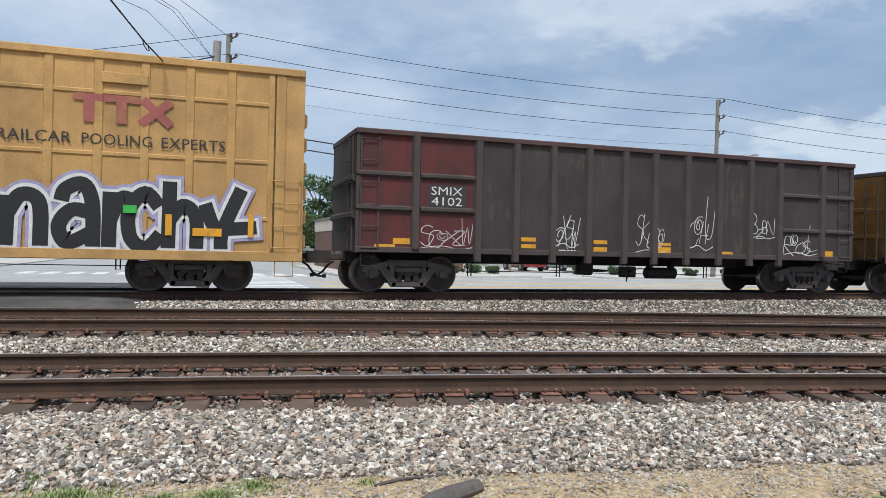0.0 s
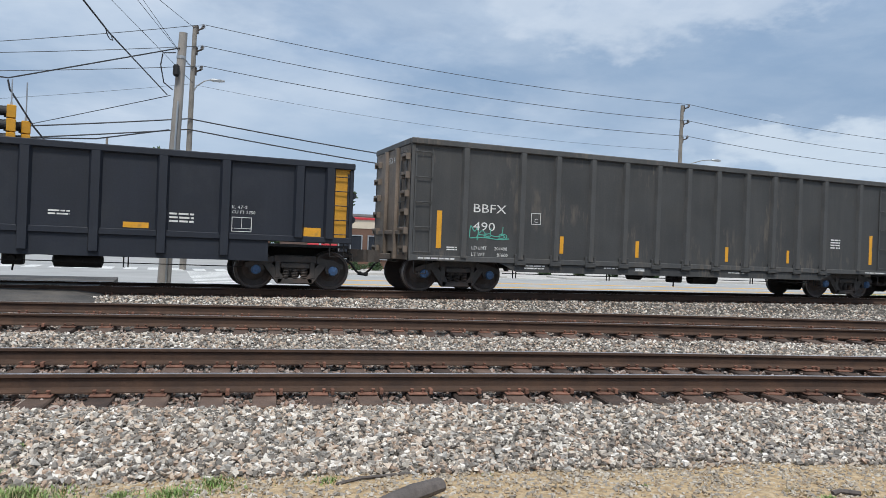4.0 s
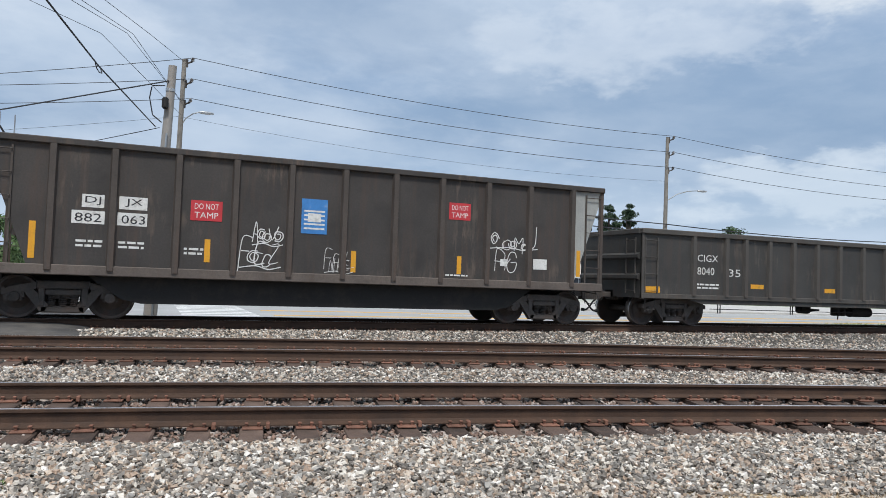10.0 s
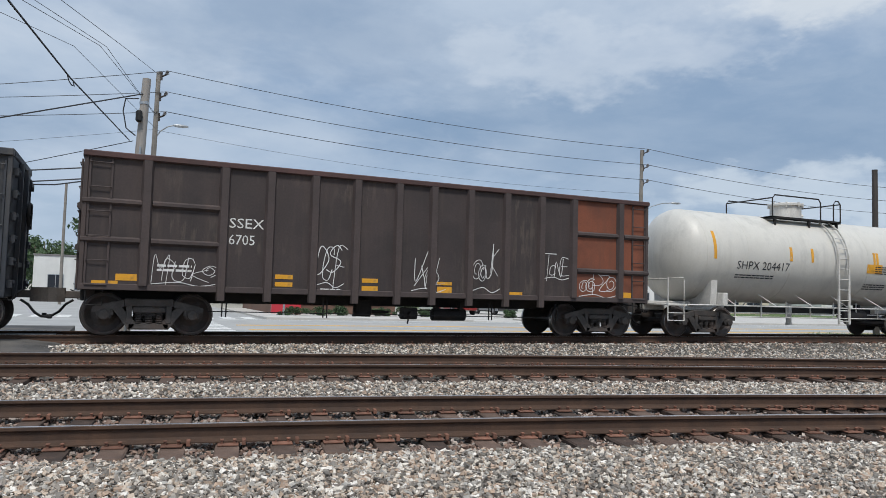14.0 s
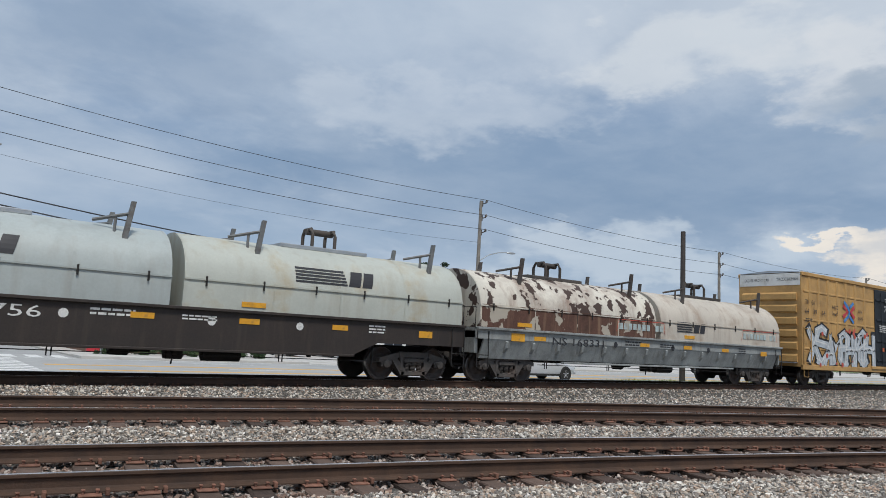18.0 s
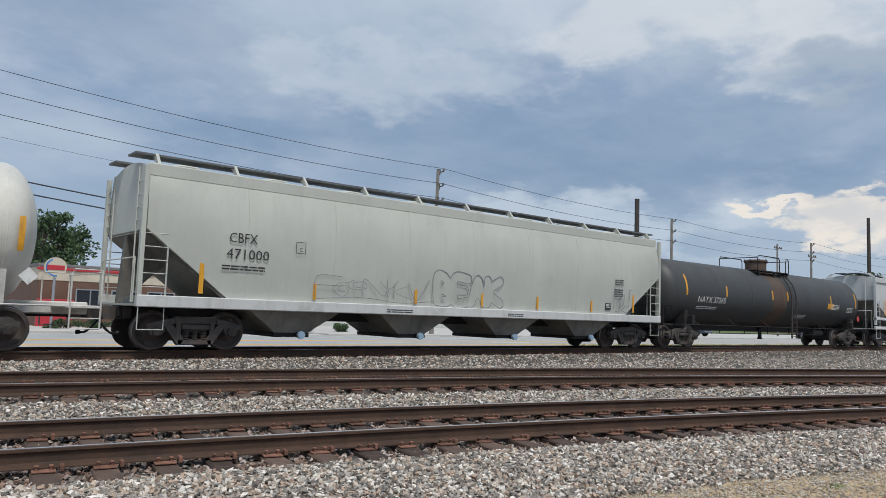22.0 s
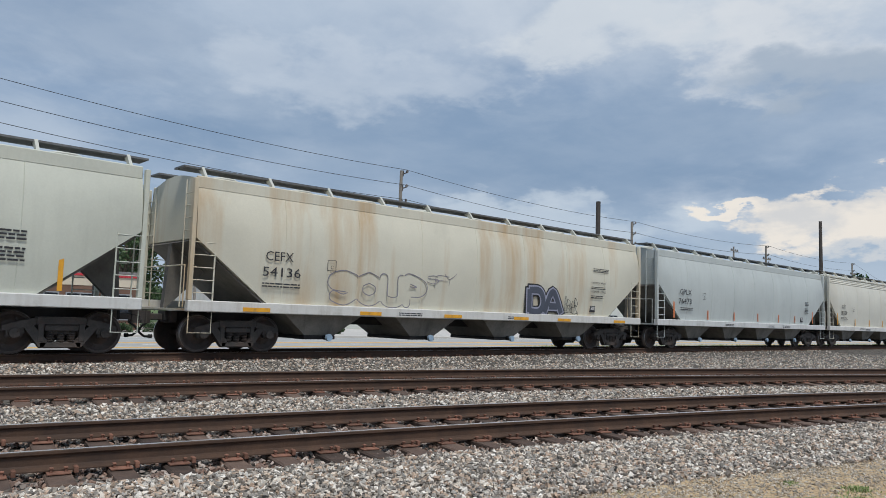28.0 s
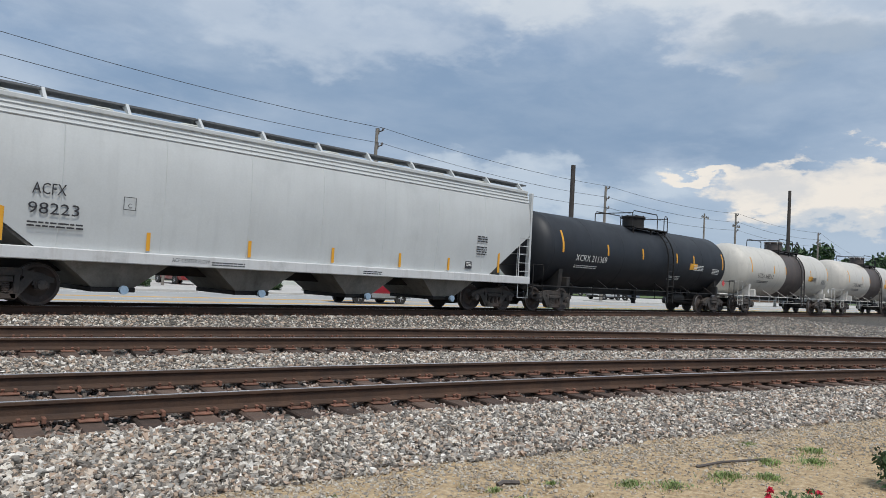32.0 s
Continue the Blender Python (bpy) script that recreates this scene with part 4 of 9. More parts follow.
# ---------- open gondola cars ----------
def hat_rib(h, w, d, material, low=0.0):
    mb = MB().prism([(-w, 0.0), (-w * 0.62, -d), (w * 0.62, -d), (w, 0.0)], 0.0, h, "z")
    if low:
        mb.prism([(-w * 0.8, 0.0), (-w * 0.62, -d), (w * 0.62, -d), (w * 0.8, 0.0)], -low, 0.0, "z")
    return mb.mesh("rib", material)


def gondola(car, length, top, ribs, material, rib_material=None, bottom=0.79, belly=None, tc=None, low=0.0, rib_w=0.1, rib_d=0.055, bays=None, chord=0.15, slope=0.0, caps=False, stiff=None, ladders=5, end_material=None, tub=False, ladder_z=None, chord_material=None, ends="ribs"):
    """An open-top car: bays of side plate between ribs, chords, sills, ends, floor and ladders."""
    rib_material = rib_material or material
    end_material = end_material or material
    hl = length / 2
    running_gear(car, length, tc or hl - 1.45, caps, gear=not tub, drop=0.13 if belly else 0.08)
    wall_top = top - chord + 0.01
    edges = [-hl] + list(ribs) + [hl]

    def floor_line(x):
        if not belly:
            return bottom
        return float(np.interp(abs(x), [0, belly[0], belly[0] + 0.5, hl], [belly[1], belly[1], bottom, bottom]))

    for s in (-1, 1):
        for k in range(len(edges) - 1):
            a, b = edges[k], edges[k + 1]
            cuts = [a] + [c for c in ((-belly[0] - 0.5, -belly[0], belly[0], belly[0] + 0.5) if belly else ()) if a < c < b] + [b]
            low_edge = [(c, floor_line(c)) for c in cuts]
            pts = low_edge + [(b, wall_top), (a, wall_top)]
            if slope and k == 0:
                pts = [(a + slope, bottom), (b, bottom), (b, wall_top), (a, wall_top)]
            if slope and k == len(edges) - 2:
                pts = [(a, bottom), (b - slope, bottom), (b, wall_top), (a, wall_top)]
            m = (bays or {}).get(k, material)
            part("side_panel", MB().prism(pts, s * 1.5, s * 1.46, "y"), m, car)
        part("top_chord", MB().box(-hl - 0.02, hl + 0.02, min(s * 1.43, s * 1.58), max(s * 1.43, s * 1.58), top - chord, top, 0.02), chord_material or rib_material, car)
        part("side_sill", MB().box(-hl, hl, min(s * 1.44, s * 1.545), max(s * 1.44, s * 1.545), bottom - 0.005, bottom + (0.2 if tub else 0.13), 0.012), rib_material, car)
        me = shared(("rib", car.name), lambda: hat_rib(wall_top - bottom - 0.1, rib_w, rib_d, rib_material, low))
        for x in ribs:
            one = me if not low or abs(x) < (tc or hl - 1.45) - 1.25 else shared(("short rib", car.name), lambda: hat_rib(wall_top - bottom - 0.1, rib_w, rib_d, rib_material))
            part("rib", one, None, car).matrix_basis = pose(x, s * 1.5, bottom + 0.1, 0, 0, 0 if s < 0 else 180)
        for a, b, z in stiff or ():
            part("stiffener", MB().prism([(s * 1.5, z - 0.09), (s * 1.575, z - 0.03), (s * 1.575, z + 0.03), (s * 1.5, z + 0.07)], a, b, "x"), rib_material, car)
    for s in (-1, 1):
        lo = hl - slope
        part("end_panel", MB().prism([(s * (lo - 0.04), bottom), (s * lo, bottom), (s * hl, wall_top), (s * (hl - 0.04), wall_top)], -1.46, 1.46, "y"), end_material, car)
        part("end_chord", MB().box(min(s * (hl - 0.1), s * (hl + 0.03)), max(s * (hl - 0.1), s * (hl + 0.03)), -1.43, 1.43, top - chord, top, 0.02), rib_material, car)
        if ends == "posts":
            for y in (-0.5, 0.42):
                part("end_post", MB().box(min(s * hl, s * (hl + 0.09)), max(s * hl, s * (hl + 0.09)), y - 0.06, y + 0.06, bottom, top - chord, 0.01), end_material, car)
            rung = shared(("end rung", car.name), lambda: MB().box(-0.02, 0.1, -0.2, 0.2, -0.035, 0.035, 0.01).box(0.0, 0.1, -0.2, -0.16, -0.12, 0.03).box(0.0, 0.1, 0.16, 0.2, -0.12, 0.03).mesh("end_rung", end_material))
            for k in range(6):
                for y in (-1.2, 1.2):
                    part("end_rung", rung, None, car).matrix_basis = pose(s * hl, y, bottom + 0.3 + (top - bottom - 0.7) * k / 5, 0, 0, 0 if s > 0 else 180)
            part("end_brace", MB().box(min(s * hl, s * (hl + 0.06)), max(s * hl, s * (hl + 0.06)), -1.4, 1.4, bottom + 0.62, bottom + 0.72, 0.01), end_material, car)
        for z in (0.3, 0.6) if ends == "ribs" else ():
            zz = bottom + (top - bottom) * z
            xx = lo + slope * z
            part("end_rib", MB().prism([(s * xx, zz - 0.1), (s * (xx + 0.09), zz - 0.04), (s * (xx + 0.09), zz + 0.04), (s * xx, zz + 0.1)], -1.44, 1.44, "y"), end_material, car)
        for q in (-1, 1):
            part("corner_post", MB().box(min(s * hl, s * (hl - 0.09)), max(s * hl, s * (hl - 0.09)), min(q * 1.45, q * 1.54), max(q * 1.45, q * 1.54), bottom - 0.02, top - chord, 0.01), rib_material, car)
    z0, z1 = ladder_z or (bottom + 0.12, top - 0.25)
    lad = shared(("ladder", z0, z1, ladders, rib_material.name), lambda: ladder_mesh(z0, z1, ladders, 0.42, rib_material))
    for x, y, turn in ((-hl + 0.12, -1.5, 0), (hl - 0.54, -1.5, 0), (hl - 0.12, 1.5, 180), (-hl + 0.54, 1.5, 180), (-hl - 0.02, -0.85, -90), (hl + 0.02, 0.85, 90)):
        part("ladder", lad, None, car).matrix_basis = pose(x, y, 0, 0, 0, turn)
    part("floor", MB().box(-hl + 0.05, hl - 0.05, -1.45, 1.45, 1.0, 1.06), M_BLACK, car)
    st = shared(("step", bottom), lambda: MB().tube([(0, -1.5, bottom), (0, -1.5, bottom - 0.32), (0.32, -1.5, bottom - 0.32), (0.32, -1.5, bottom)], 0.014).mesh("sill_step", M_BLACK))
    part("sill_step", st, None, car).matrix_basis = pose(-hl + 0.15, 0, 0)
    part("sill_step", st, None, car).matrix_basis = pose(hl - 0.5, 0, 0)
    if tub:
        pts = [(-5.3, 0.95), (-4.6, 0.45), (-4.2, 0.36), (4.2, 0.36), (4.6, 0.45), (5.3, 0.95)]
        part("belly", MB().prism(pts, -1.25, 1.25, "y"), M_BLACK, car, "black tub hanging between the trucks")
    wheel = shared("brake_wheel", lambda: MB().lathe([(-0.02, 0.26), (0.02, 0.26), (0.03, 0.24), (-0.03, 0.24), (-0.02, 0.26)], "x", 20).tube([(0, -0.25, 0), (0, 0.25, 0)], 0.014).tube([(0, 0, -0.25), (0, 0, 0.25)], 0.014).mesh("brake_wheel", M_BLACK))
    part("brake_wheel", wheel, None, car).matrix_basis = pose(hl + 0.14, 0.5, min(top - 0.5, 2.6))


def lettering(car, mb, material, label="painted lettering"):
    return split_parts("lettering", mb, material, car, label)


def boxed_mark(mb, x, z, w, y):
    for a, b, c, d in ((x, x + w, z, z + 0.015), (x, x + w, z + w, z + w + 0.015), (x, x + 0.015, z, z + w), (x + w - 0.015, x + w, z, z + w)):
        mb.add([(a, y, c), (b, y, c), (b, y, d), (a, y, d)], [(0, 1, 2, 3)])
    write(mb, "C", x + w * 0.36, z + w * 0.18, w * 0.36, y)


LT = NEAR - 0.005
RIBS_TALL = [-6.72, -5.14, -4.12, -3.06, -2.01, -0.95, 0.07, 1.11, 2.18, 3.2, 4.18, 5.22, 6.69]
RIBS_LOW = [-6.35, -5.16, -4.43, -3.5, -2.53, -1.55, -0.58, 0.45, 1.46, 2.42, 3.38, 4.3, 5.17, 6.32]
TRAIN = []


def car_thing(name, x0, x1, label, category, group=""):
    car = thing(name, label, category, group)
    TRAIN.append((car, (x0 + x1) / 2))
    return car, x1 - x0


def tall_gondola(x0, x1, mark, number, col, label, seed, weights=("204400", "81600"), bright=0.35, end_col=None, scuff=0.45):
    car, ln = car_thing("gondola_car", x0, x1, label, "freight car", "tall black gondola cars")
    tone = tuple(c * k for c, k in zip(col, (0.98, 1.04, 1.14)))
    worn = ((0.15, 0.128, 0.105), scuff, 7.0)
    p = paint("gondola_paint", tone, bright, 0.4, (0.085, 0.082, 0.078), dirtcol=(0.062, 0.06, 0.056), scuff=worn)
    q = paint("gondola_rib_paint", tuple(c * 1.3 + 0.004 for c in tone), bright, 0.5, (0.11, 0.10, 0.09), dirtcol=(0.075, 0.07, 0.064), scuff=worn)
    e = paint("gondola_end_paint", end_col or tuple(c * 1.2 for c in tone), 0.4, 0.5, (0.085, 0.07, 0.055), scuff=worn)
    gondola(car, ln, 3.74, RIBS_TALL, p, q, belly=(5.2, 0.57), caps=True, rib_d=0.085, rib_w=0.105, end_material=e, ends="posts", chord_material=q)
    pocket = shared(("pocket", car.name), lambda: MB().box(-0.16, -0.1, -0.06, 0, 0, 0.3, 0.01).box(0.1, 0.16, -0.06, 0, 0, 0.3, 0.01).box(-0.16, 0.16, -0.075, -0.045, 0.02, 0.14, 0.01).mesh("stake_pocket", p))
    for x in RIBS_TALL[1:-1]:
        part("stake_pocket", pocket, None, car).matrix_basis = pose(x, NEAR, 0.72)
    mb = MB()
    write(mb, mark, -6.46, 2.03, 0.21, LT, 0.9)
    write(mb, number, -6.46, 1.58, 0.21, LT, 0.6)
    write(mb, "LD LMT", -6.48, 1.1, 0.085, LT)
    write(mb, weights[0], -5.86, 1.1, 0.085, LT)
    write(mb, "LT WT", -6.48, 0.94, 0.085, LT)
    write(mb, weights[1], -5.78, 0.94, 0.085, LT)
    boxed_mark(mb, -4.85, 1.8, 0.28, LT)
    bars(mb, -7.9, 0.83, 0.95, 0.045, 1, NEAR - 0.05, seed)
    bars(mb, 7.0, 0.83, 0.9, 0.04, 1, NEAR - 0.05, seed + 7)
    bars(mb, -7.15, 1.12, 0.28, 0.035, 2, LT, seed + 1)
    bars(mb, -5.0, 0.72, 0.6, 0.04, 2, LT, seed + 2)
    bars(mb, 5.55, 1.8, 0.4, 0.05, 4, LT, seed + 3)
    bars(mb, 1.6, 0.7, 0.6, 0.035, 1, LT, seed + 4)
    bars(mb, -2.6, 0.72, 0.5, 0.04, 1, LT, seed + 5)
    lettering(car, mb, M_WHITE, "white painted reporting marks and weights")
    part("placard", MB().box(-1.6, -1.3, LT, NEAR, 0.68, 0.76), M_WHITE, car)
    reflectors(car, [(-7.43, 1.1, 0.13, 0.92), (-3.98, 1.08, 0.11, 0.45), (-1.62, 1.05, 0.11, 0.45), (1.47, 1.03, 0.11, 0.42), (3.79, 1.05, 0.1, 0.38), (7.2, 1.1, 0.13, 0.92)])
    en = write(MB(), mark + " " + number, 0, 0, 0.16, 0)
    part("end_lettering", en, M_WHITE, car).matrix_basis = pose(-ln / 2 - 0.004, 0.5, 3.25, 0, 0, -90)
    return car


def low_gondola(x0, x1, mark, number, col, label, seed, rib_col=None, split=None):
    car, ln = car_thing("gondola_car", x0, x1, label, "freight car", "low gondola cars")
    p = paint("low_gondola_paint", tuple(c * k for c, k in zip(col, (0.8, 0.85, 0.9))), 0.45, 0.5, (0.085, 0.055, 0.042), scuff=((0.16, 0.135, 0.11), 0.45, 7.0))
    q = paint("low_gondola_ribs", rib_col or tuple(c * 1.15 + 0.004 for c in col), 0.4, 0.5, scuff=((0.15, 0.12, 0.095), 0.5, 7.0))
    gondola(car, ln, 2.73, RIBS_LOW, p, q, belly=(6.0, 0.66), rib_w=0.09, rib_d=0.08, ladders=4, caps=False, chord_material=q)
    mb = MB()
    write(mb, mark, -6.2, 1.88, 0.2, LT, 0.75)
    if split:
        write(mb, split[0], -6.2, 1.5, 0.22, LT, 0.62)
        write(mb, split[1], -5.05, 1.48, 0.22, LT, 0.45)
    else:
        write(mb, number, -6.2, 1.5, 0.22, LT, 0.75)
    bars(mb, -6.2, 1.2, 0.8, 0.06, 2, LT, seed)
    bars(mb, 4.6, 1.2, 0.35, 0.05, 2, LT, seed + 1)
    for a, b in ((5.45, 5.95), (5.7, 5.72)):
        mb.add([(a, LT, 1.4), (b, LT, 1.4), (b, LT, 1.42), (a, LT, 1.42)], [(0, 1, 2, 3)])
    for a, c in ((5.45, 1.42), (5.93, 1.42), (5.69, 1.42), (5.45, 1.2), (5.93, 1.2), (5.69, 1.2)):
        mb.add([(a, LT, c - 0.2), (a + 0.02, LT, c - 0.2), (a + 0.02, LT, c + 0.02), (a, LT, c + 0.02)], [(0, 1, 2, 3)])
    mb.add([(5.45, LT, 1.0), (5.95, LT, 1.0), (5.95, LT, 1.02), (5.45, LT, 1.02)], [(0, 1, 2, 3)])
    bars(mb, 6.6, 0.95, 0.8, 0.04, 2, LT, seed + 2)
    bars(mb, 2.5, 0.95, 0.5, 0.04, 3, LT, seed + 3)
    lettering(car, mb, M_WHITE, "white painted reporting marks and data")
    reflectors(car, [(-8.0, 0.95, 0.5, 0.17), (-4.2, 1.15, 0.5, 0.13), (-1.2, 1.1, 0.45, 0.13), (1.6, 1.0, 0.42, 0.13), (4.55, 0.98, 0.38, 0.16), (6.75, 1.05, 0.75, 0.13)])
    return car


def mill_gondola(x0, x1, mark, number, red_bays, label, seed, split_text=False):
    car, ln = car_thing("gondola_car", x0, x1, label, "freight car")
    p = paint("mill_gondola_paint", (0.052, 0.040, 0.039), 0.5, 0.5, (0.082, 0.06, 0.052), rough=0.75, scuff=((0.15, 0.12, 0.095), 0.4, 6.0))
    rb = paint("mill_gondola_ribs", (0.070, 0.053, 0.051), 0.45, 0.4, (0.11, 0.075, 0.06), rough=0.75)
    tp = paint("mill_gondola_chord", (0.085, 0.045, 0.042), 0.45, 0.4, (0.05, 0.035, 0.03), rough=0.75)
    red = paint("faded_red_paint", (0.12, 0.026, 0.026), 0.6, 0.7, (0.045, 0.028, 0.026), rough=0.75) if split_text else paint("rusty_red_paint", (0.20, 0.065, 0.035), 0.45, 0.4, rough=0.8)
    hl = ln / 2
    gondola(car, ln, 3.86, [-6.02, -4.43, -3.42, -2.4, -1.38, -0.32, 0.6, 1.62, 2.67, 3.72, 4.74, 6.28], p, rb, chord_material=tp, bottom=0.98, low=0.28, rib_w=0.12, rib_d=0.1, bays={k: red for k in red_bays}, stiff=[(-hl, -6.1, 2.82), (-hl, -6.1, 2.02), (-5.9, -4.5, 2.82), (-5.9, -4.5, 2.02), (4.85, 6.2, 2.82), (4.85, 6.2, 1.82), (6.4, hl, 2.82), (6.4, hl, 1.82)], chord=0.13, ladders=6, ladder_z=(1.0, 3.7), tc=hl - 1.4)
    mb = MB()
    if split_text:
        part("name_board", MB().box(-5.7, -4.75, LT + 0.001, NEAR, 2.1, 2.62), paint("board_grey", (0.045, 0.042, 0.042), 0.2, 0), car)
        write(mb, mark, -5.63, 2.38, 0.2, LT - 0.002, 0.8)
        write(mb, number, -5.62, 2.13, 0.2, LT - 0.002, 0.78)
    else:
        write(mb, mark, -4.3, 2.42, 0.22, LT, 0.76)
        write(mb, number, -4.3, 2.05, 0.22, LT, 0.56)
        bars(mb, -5.75, 1.5, 0.7, 0.06, 2, LT, seed)
    bars(mb, -2.2, 1.1, 0.5, 0.04, 2, LT, seed + 1)
    lettering(car, mb, M_WHITE, "white painted reporting mark and number")
    reflectors(car, [(-7.0, 1.05, 0.5, 0.12), (-6.55, 1.18, 0.42, 0.14), (-3.25, 1.15, 0.4, 0.1), (-1.2, 1.1, 0.4, 0.12), (0.75, 1.08, 0.4, 0.18), (2.8, 1.08, 0.38, 0.1), (6.4, 1.1, 0.35, 0.16), (-3.25, 1.32, 0.4, 0.1), (-1.2, 1.3, 0.4, 0.1), (0.75, 1.3, 0.4, 0.08)])
    tag(car, -5.8, 1.15, 1.2, 0.5, seed, M_SPRAY_W, loops=6, width=0.02)
    tag(car, -2.3, 1.3, 0.6, 0.8, seed + 1, M_SPRAY_W, loops=4)
    tag(car, 0.1, 1.2, 0.8, 0.7, seed + 2, M_SPRAY_W, loops=5)
    tag(car, 1.75, 1.3, 0.7, 0.9, seed + 3, M_SPRAY_W, loops=4)
    tag(car, 3.85, 1.6, 0.7, 0.45, seed + 4, M_SPRAY_W, loops=4)
    tag(car, 5.0, 1.2, 1.1, 0.6, seed + 5, M_SPRAY_W, loops=5)
    return car


M_SIGN_RED = mat("red_sign", (0.55, 0.04, 0.05), 0.5, 0, 0.15, 4, 30, 0.03, dirt=((0.25, 0.04, 0.04), 0.3, 4))
M_SIGN_BLUE = mat("blue_sign", (0.05, 0.22, 0.55), 0.5, 0, 0.15, 4, 30, 0.03, dirt=((0.4, 0.45, 0.5), 0.2, 4))


def sign(car, x, z, w, h, material, text=(), y=LT):
    s = part("sign_plate", MB().box(x, x + w, y - 0.004, NEAR, z, z + h, 0.001), material, car)
    mb = MB()
    for k, t in enumerate(text):
        hh = h / (len(text) * 1.7)
        write(mb, t, x + w * 0.12, z + h - (k + 1) * h / (len(text) + 0.35) * 1.02, hh, y - 0.006, w * 0.76)
    if text:
        part("sign_text", mb, M_WHITE, s)
    return s


def coal_gondola(x0, x1, number, col, end_col, label, seed, boxed=True, right_grey=False):
    car, ln = car_thing("gondola_car", x0, x1, label, "freight car", "sloped-end coal gondola cars")
    p = paint("coal_gondola_paint", tuple(c * k for c, k in zip(col, (0.66, 0.72, 0.78))), 0.5, 0.45, (0.10, 0.058, 0.04), rough=0.75, scuff=((0.17, 0.13, 0.10), 0.5, 6.0))
    rb = paint("coal_gondola_ribs", tuple(c * 0.95 for c in col), 0.45, 0.5, (0.12, 0.07, 0.05), rough=0.75)
    e = paint("coal_gondola_end", end_col, 0.45, 0.5, (0.10, 0.04, 0.02), rough=0.75) if end_col else p
    bays = {0: e} if end_col else {}
    if right_grey:
        bays[11] = paint("primer_grey_end", (0.33, 0.34, 0.33), 0.35, 0.5, (0.1, 0.06, 0.04))
    sill = paint("dusty_sill", tuple(c * 1.6 for c in col), 0.4, 0.3, rough=0.8)
    ribs = [-5.98, -4.83, -3.57, -2.37, -1.15, 0.1, 1.34, 2.55, 3.8, 5.0, 6.28]
    hl = ln / 2
    gondola(car, ln, 3.72, ribs, p, rb, bottom=0.93, low=0.0, rib_w=0.09, rib_d=0.1, bays=bays, slope=0.95, tub=True, end_material=e, chord=0.14, ladders=6, ladder_z=(1.0, 3.5), tc=hl - 1.55, chord_material=p)
    part("dust_ledge", MB().box(-hl, hl, -1.57, -1.5, 0.93, 1.14, 0.015), sill, car, "side sill dulled by dust")
    if boxed:
        wb = MB()
        for x, w, z in ((-5.42, 0.42, 2.34), (-4.72, 0.55, 2.34), (-5.6, 0.62, 2.0), (-4.74, 0.58, 2.0)):
            wb.add([(x, LT, z), (x + w, LT, z), (x + w, LT, z + 0.27), (x, LT, z + 0.27)], [(0, 1, 2, 3)])
        part("number_board", wb, M_WHITE, car)
        mk, yy = M_DARK, LT - 0.003
    else:
        mk, yy = M_WHITE, LT
        part("number_board", MB().box(-5.85, -3.7, LT + 0.002, NEAR, 1.75, 2.8), mat("black_patch", (0.02, 0.02, 0.024), 0.6, 0, 0.2), car)
    mb = MB()
    if boxed:
        write(mb, "DJ", -5.36, 2.39, 0.18, yy, 0.3)
        write(mb, "JX", -4.6, 2.39, 0.18, yy, 0.34)
        write(mb, number[0], -5.54, 2.04, 0.18, yy, 0.5)
        write(mb, number[1], -4.66, 2.04, 0.18, yy, 0.46)
    else:
        write(mb, "DJ", -5.6, 2.38, 0.24, yy, 0.4)
        write(mb, "JX", -4.78, 2.36, 0.24, yy, 0.4)
        write(mb, number[0], -5.55, 1.87, 0.24, yy, 0.38)
        write(mb, number[1], -4.8, 1.87, 0.24, yy, 0.58)
    lettering(car, mb, mk, "stencilled reporting mark and number")
    sb = MB()
    bars(sb, -5.5, 1.62, 0.5, 0.06, 2, LT, seed)
    bars(sb, -4.7, 1.62, 0.5, 0.06, 2, LT, seed + 1)
    bars(sb, -3.4, 1.55, 0.4, 0.06, 2, LT, seed + 2)
    bars(sb, 2.7, 1.2, 0.6, 0.05, 1, LT, seed + 3)
    split_parts("data_lines", sb, M_WHITE, car)
    sign(car, -3.3 if boxed else -2.23, 2.2 if boxed else 2.62, 0.66, 0.44, M_SIGN_RED, ("DO NOT", "TAMP"))
    if not boxed:
        sign(car, -6.95, 2.87, 0.66, 0.38, mat("orange_sign", (0.75, 0.24, 0.03), 0.5, 0, 0.15, 4, 30, 0.03), ("ROTARY", "END"))
    sign(car, 2.75, 2.6, 0.58, 0.42, M_SIGN_RED, ("DO NOT", "TAMP"))
    up = 0.0 if boxed else 0.12
    sign(car, -0.9, 2.05 + up, 0.6, 0.8, M_SIGN_BLUE)
    sp = MB()
    for k in range(5):
        z = 2.15 + 0.1 * k + up * 1.5
        sp.add([(-0.84, LT - 0.006, z), (-0.36, LT - 0.006, z), (-0.36, LT - 0.006, z + 0.04), (-0.84, LT - 0.006, z + 0.04)], [(0, 1, 2, 3)])
    sp.add([(-0.75, LT - 0.007, 2.32), (-0.45, LT - 0.007, 2.32), (-0.45, LT - 0.007, 2.52), (-0.75, LT - 0.007, 2.52)], [(0, 1, 2, 3)])
    part("emblem_stripes", sp, M_WHITE, car)
    part("data_panel", MB().box(5.15, 5.55, LT - 0.003, NEAR, 1.45, 1.72).box(4.2, 4.38, LT - 0.003, NEAR, 1.5, 1.68), M_WHITE, car)
    reflectors(car, [(-2.98, 1.3, 0.12, 0.5), (0.3, 1.2, 0.12, 0.5), (3.0, 1.25, 0.12, 0.45), (6.45, 1.3, 0.12, 0.7), (-6.35, 1.25, 0.12, 0.75)])
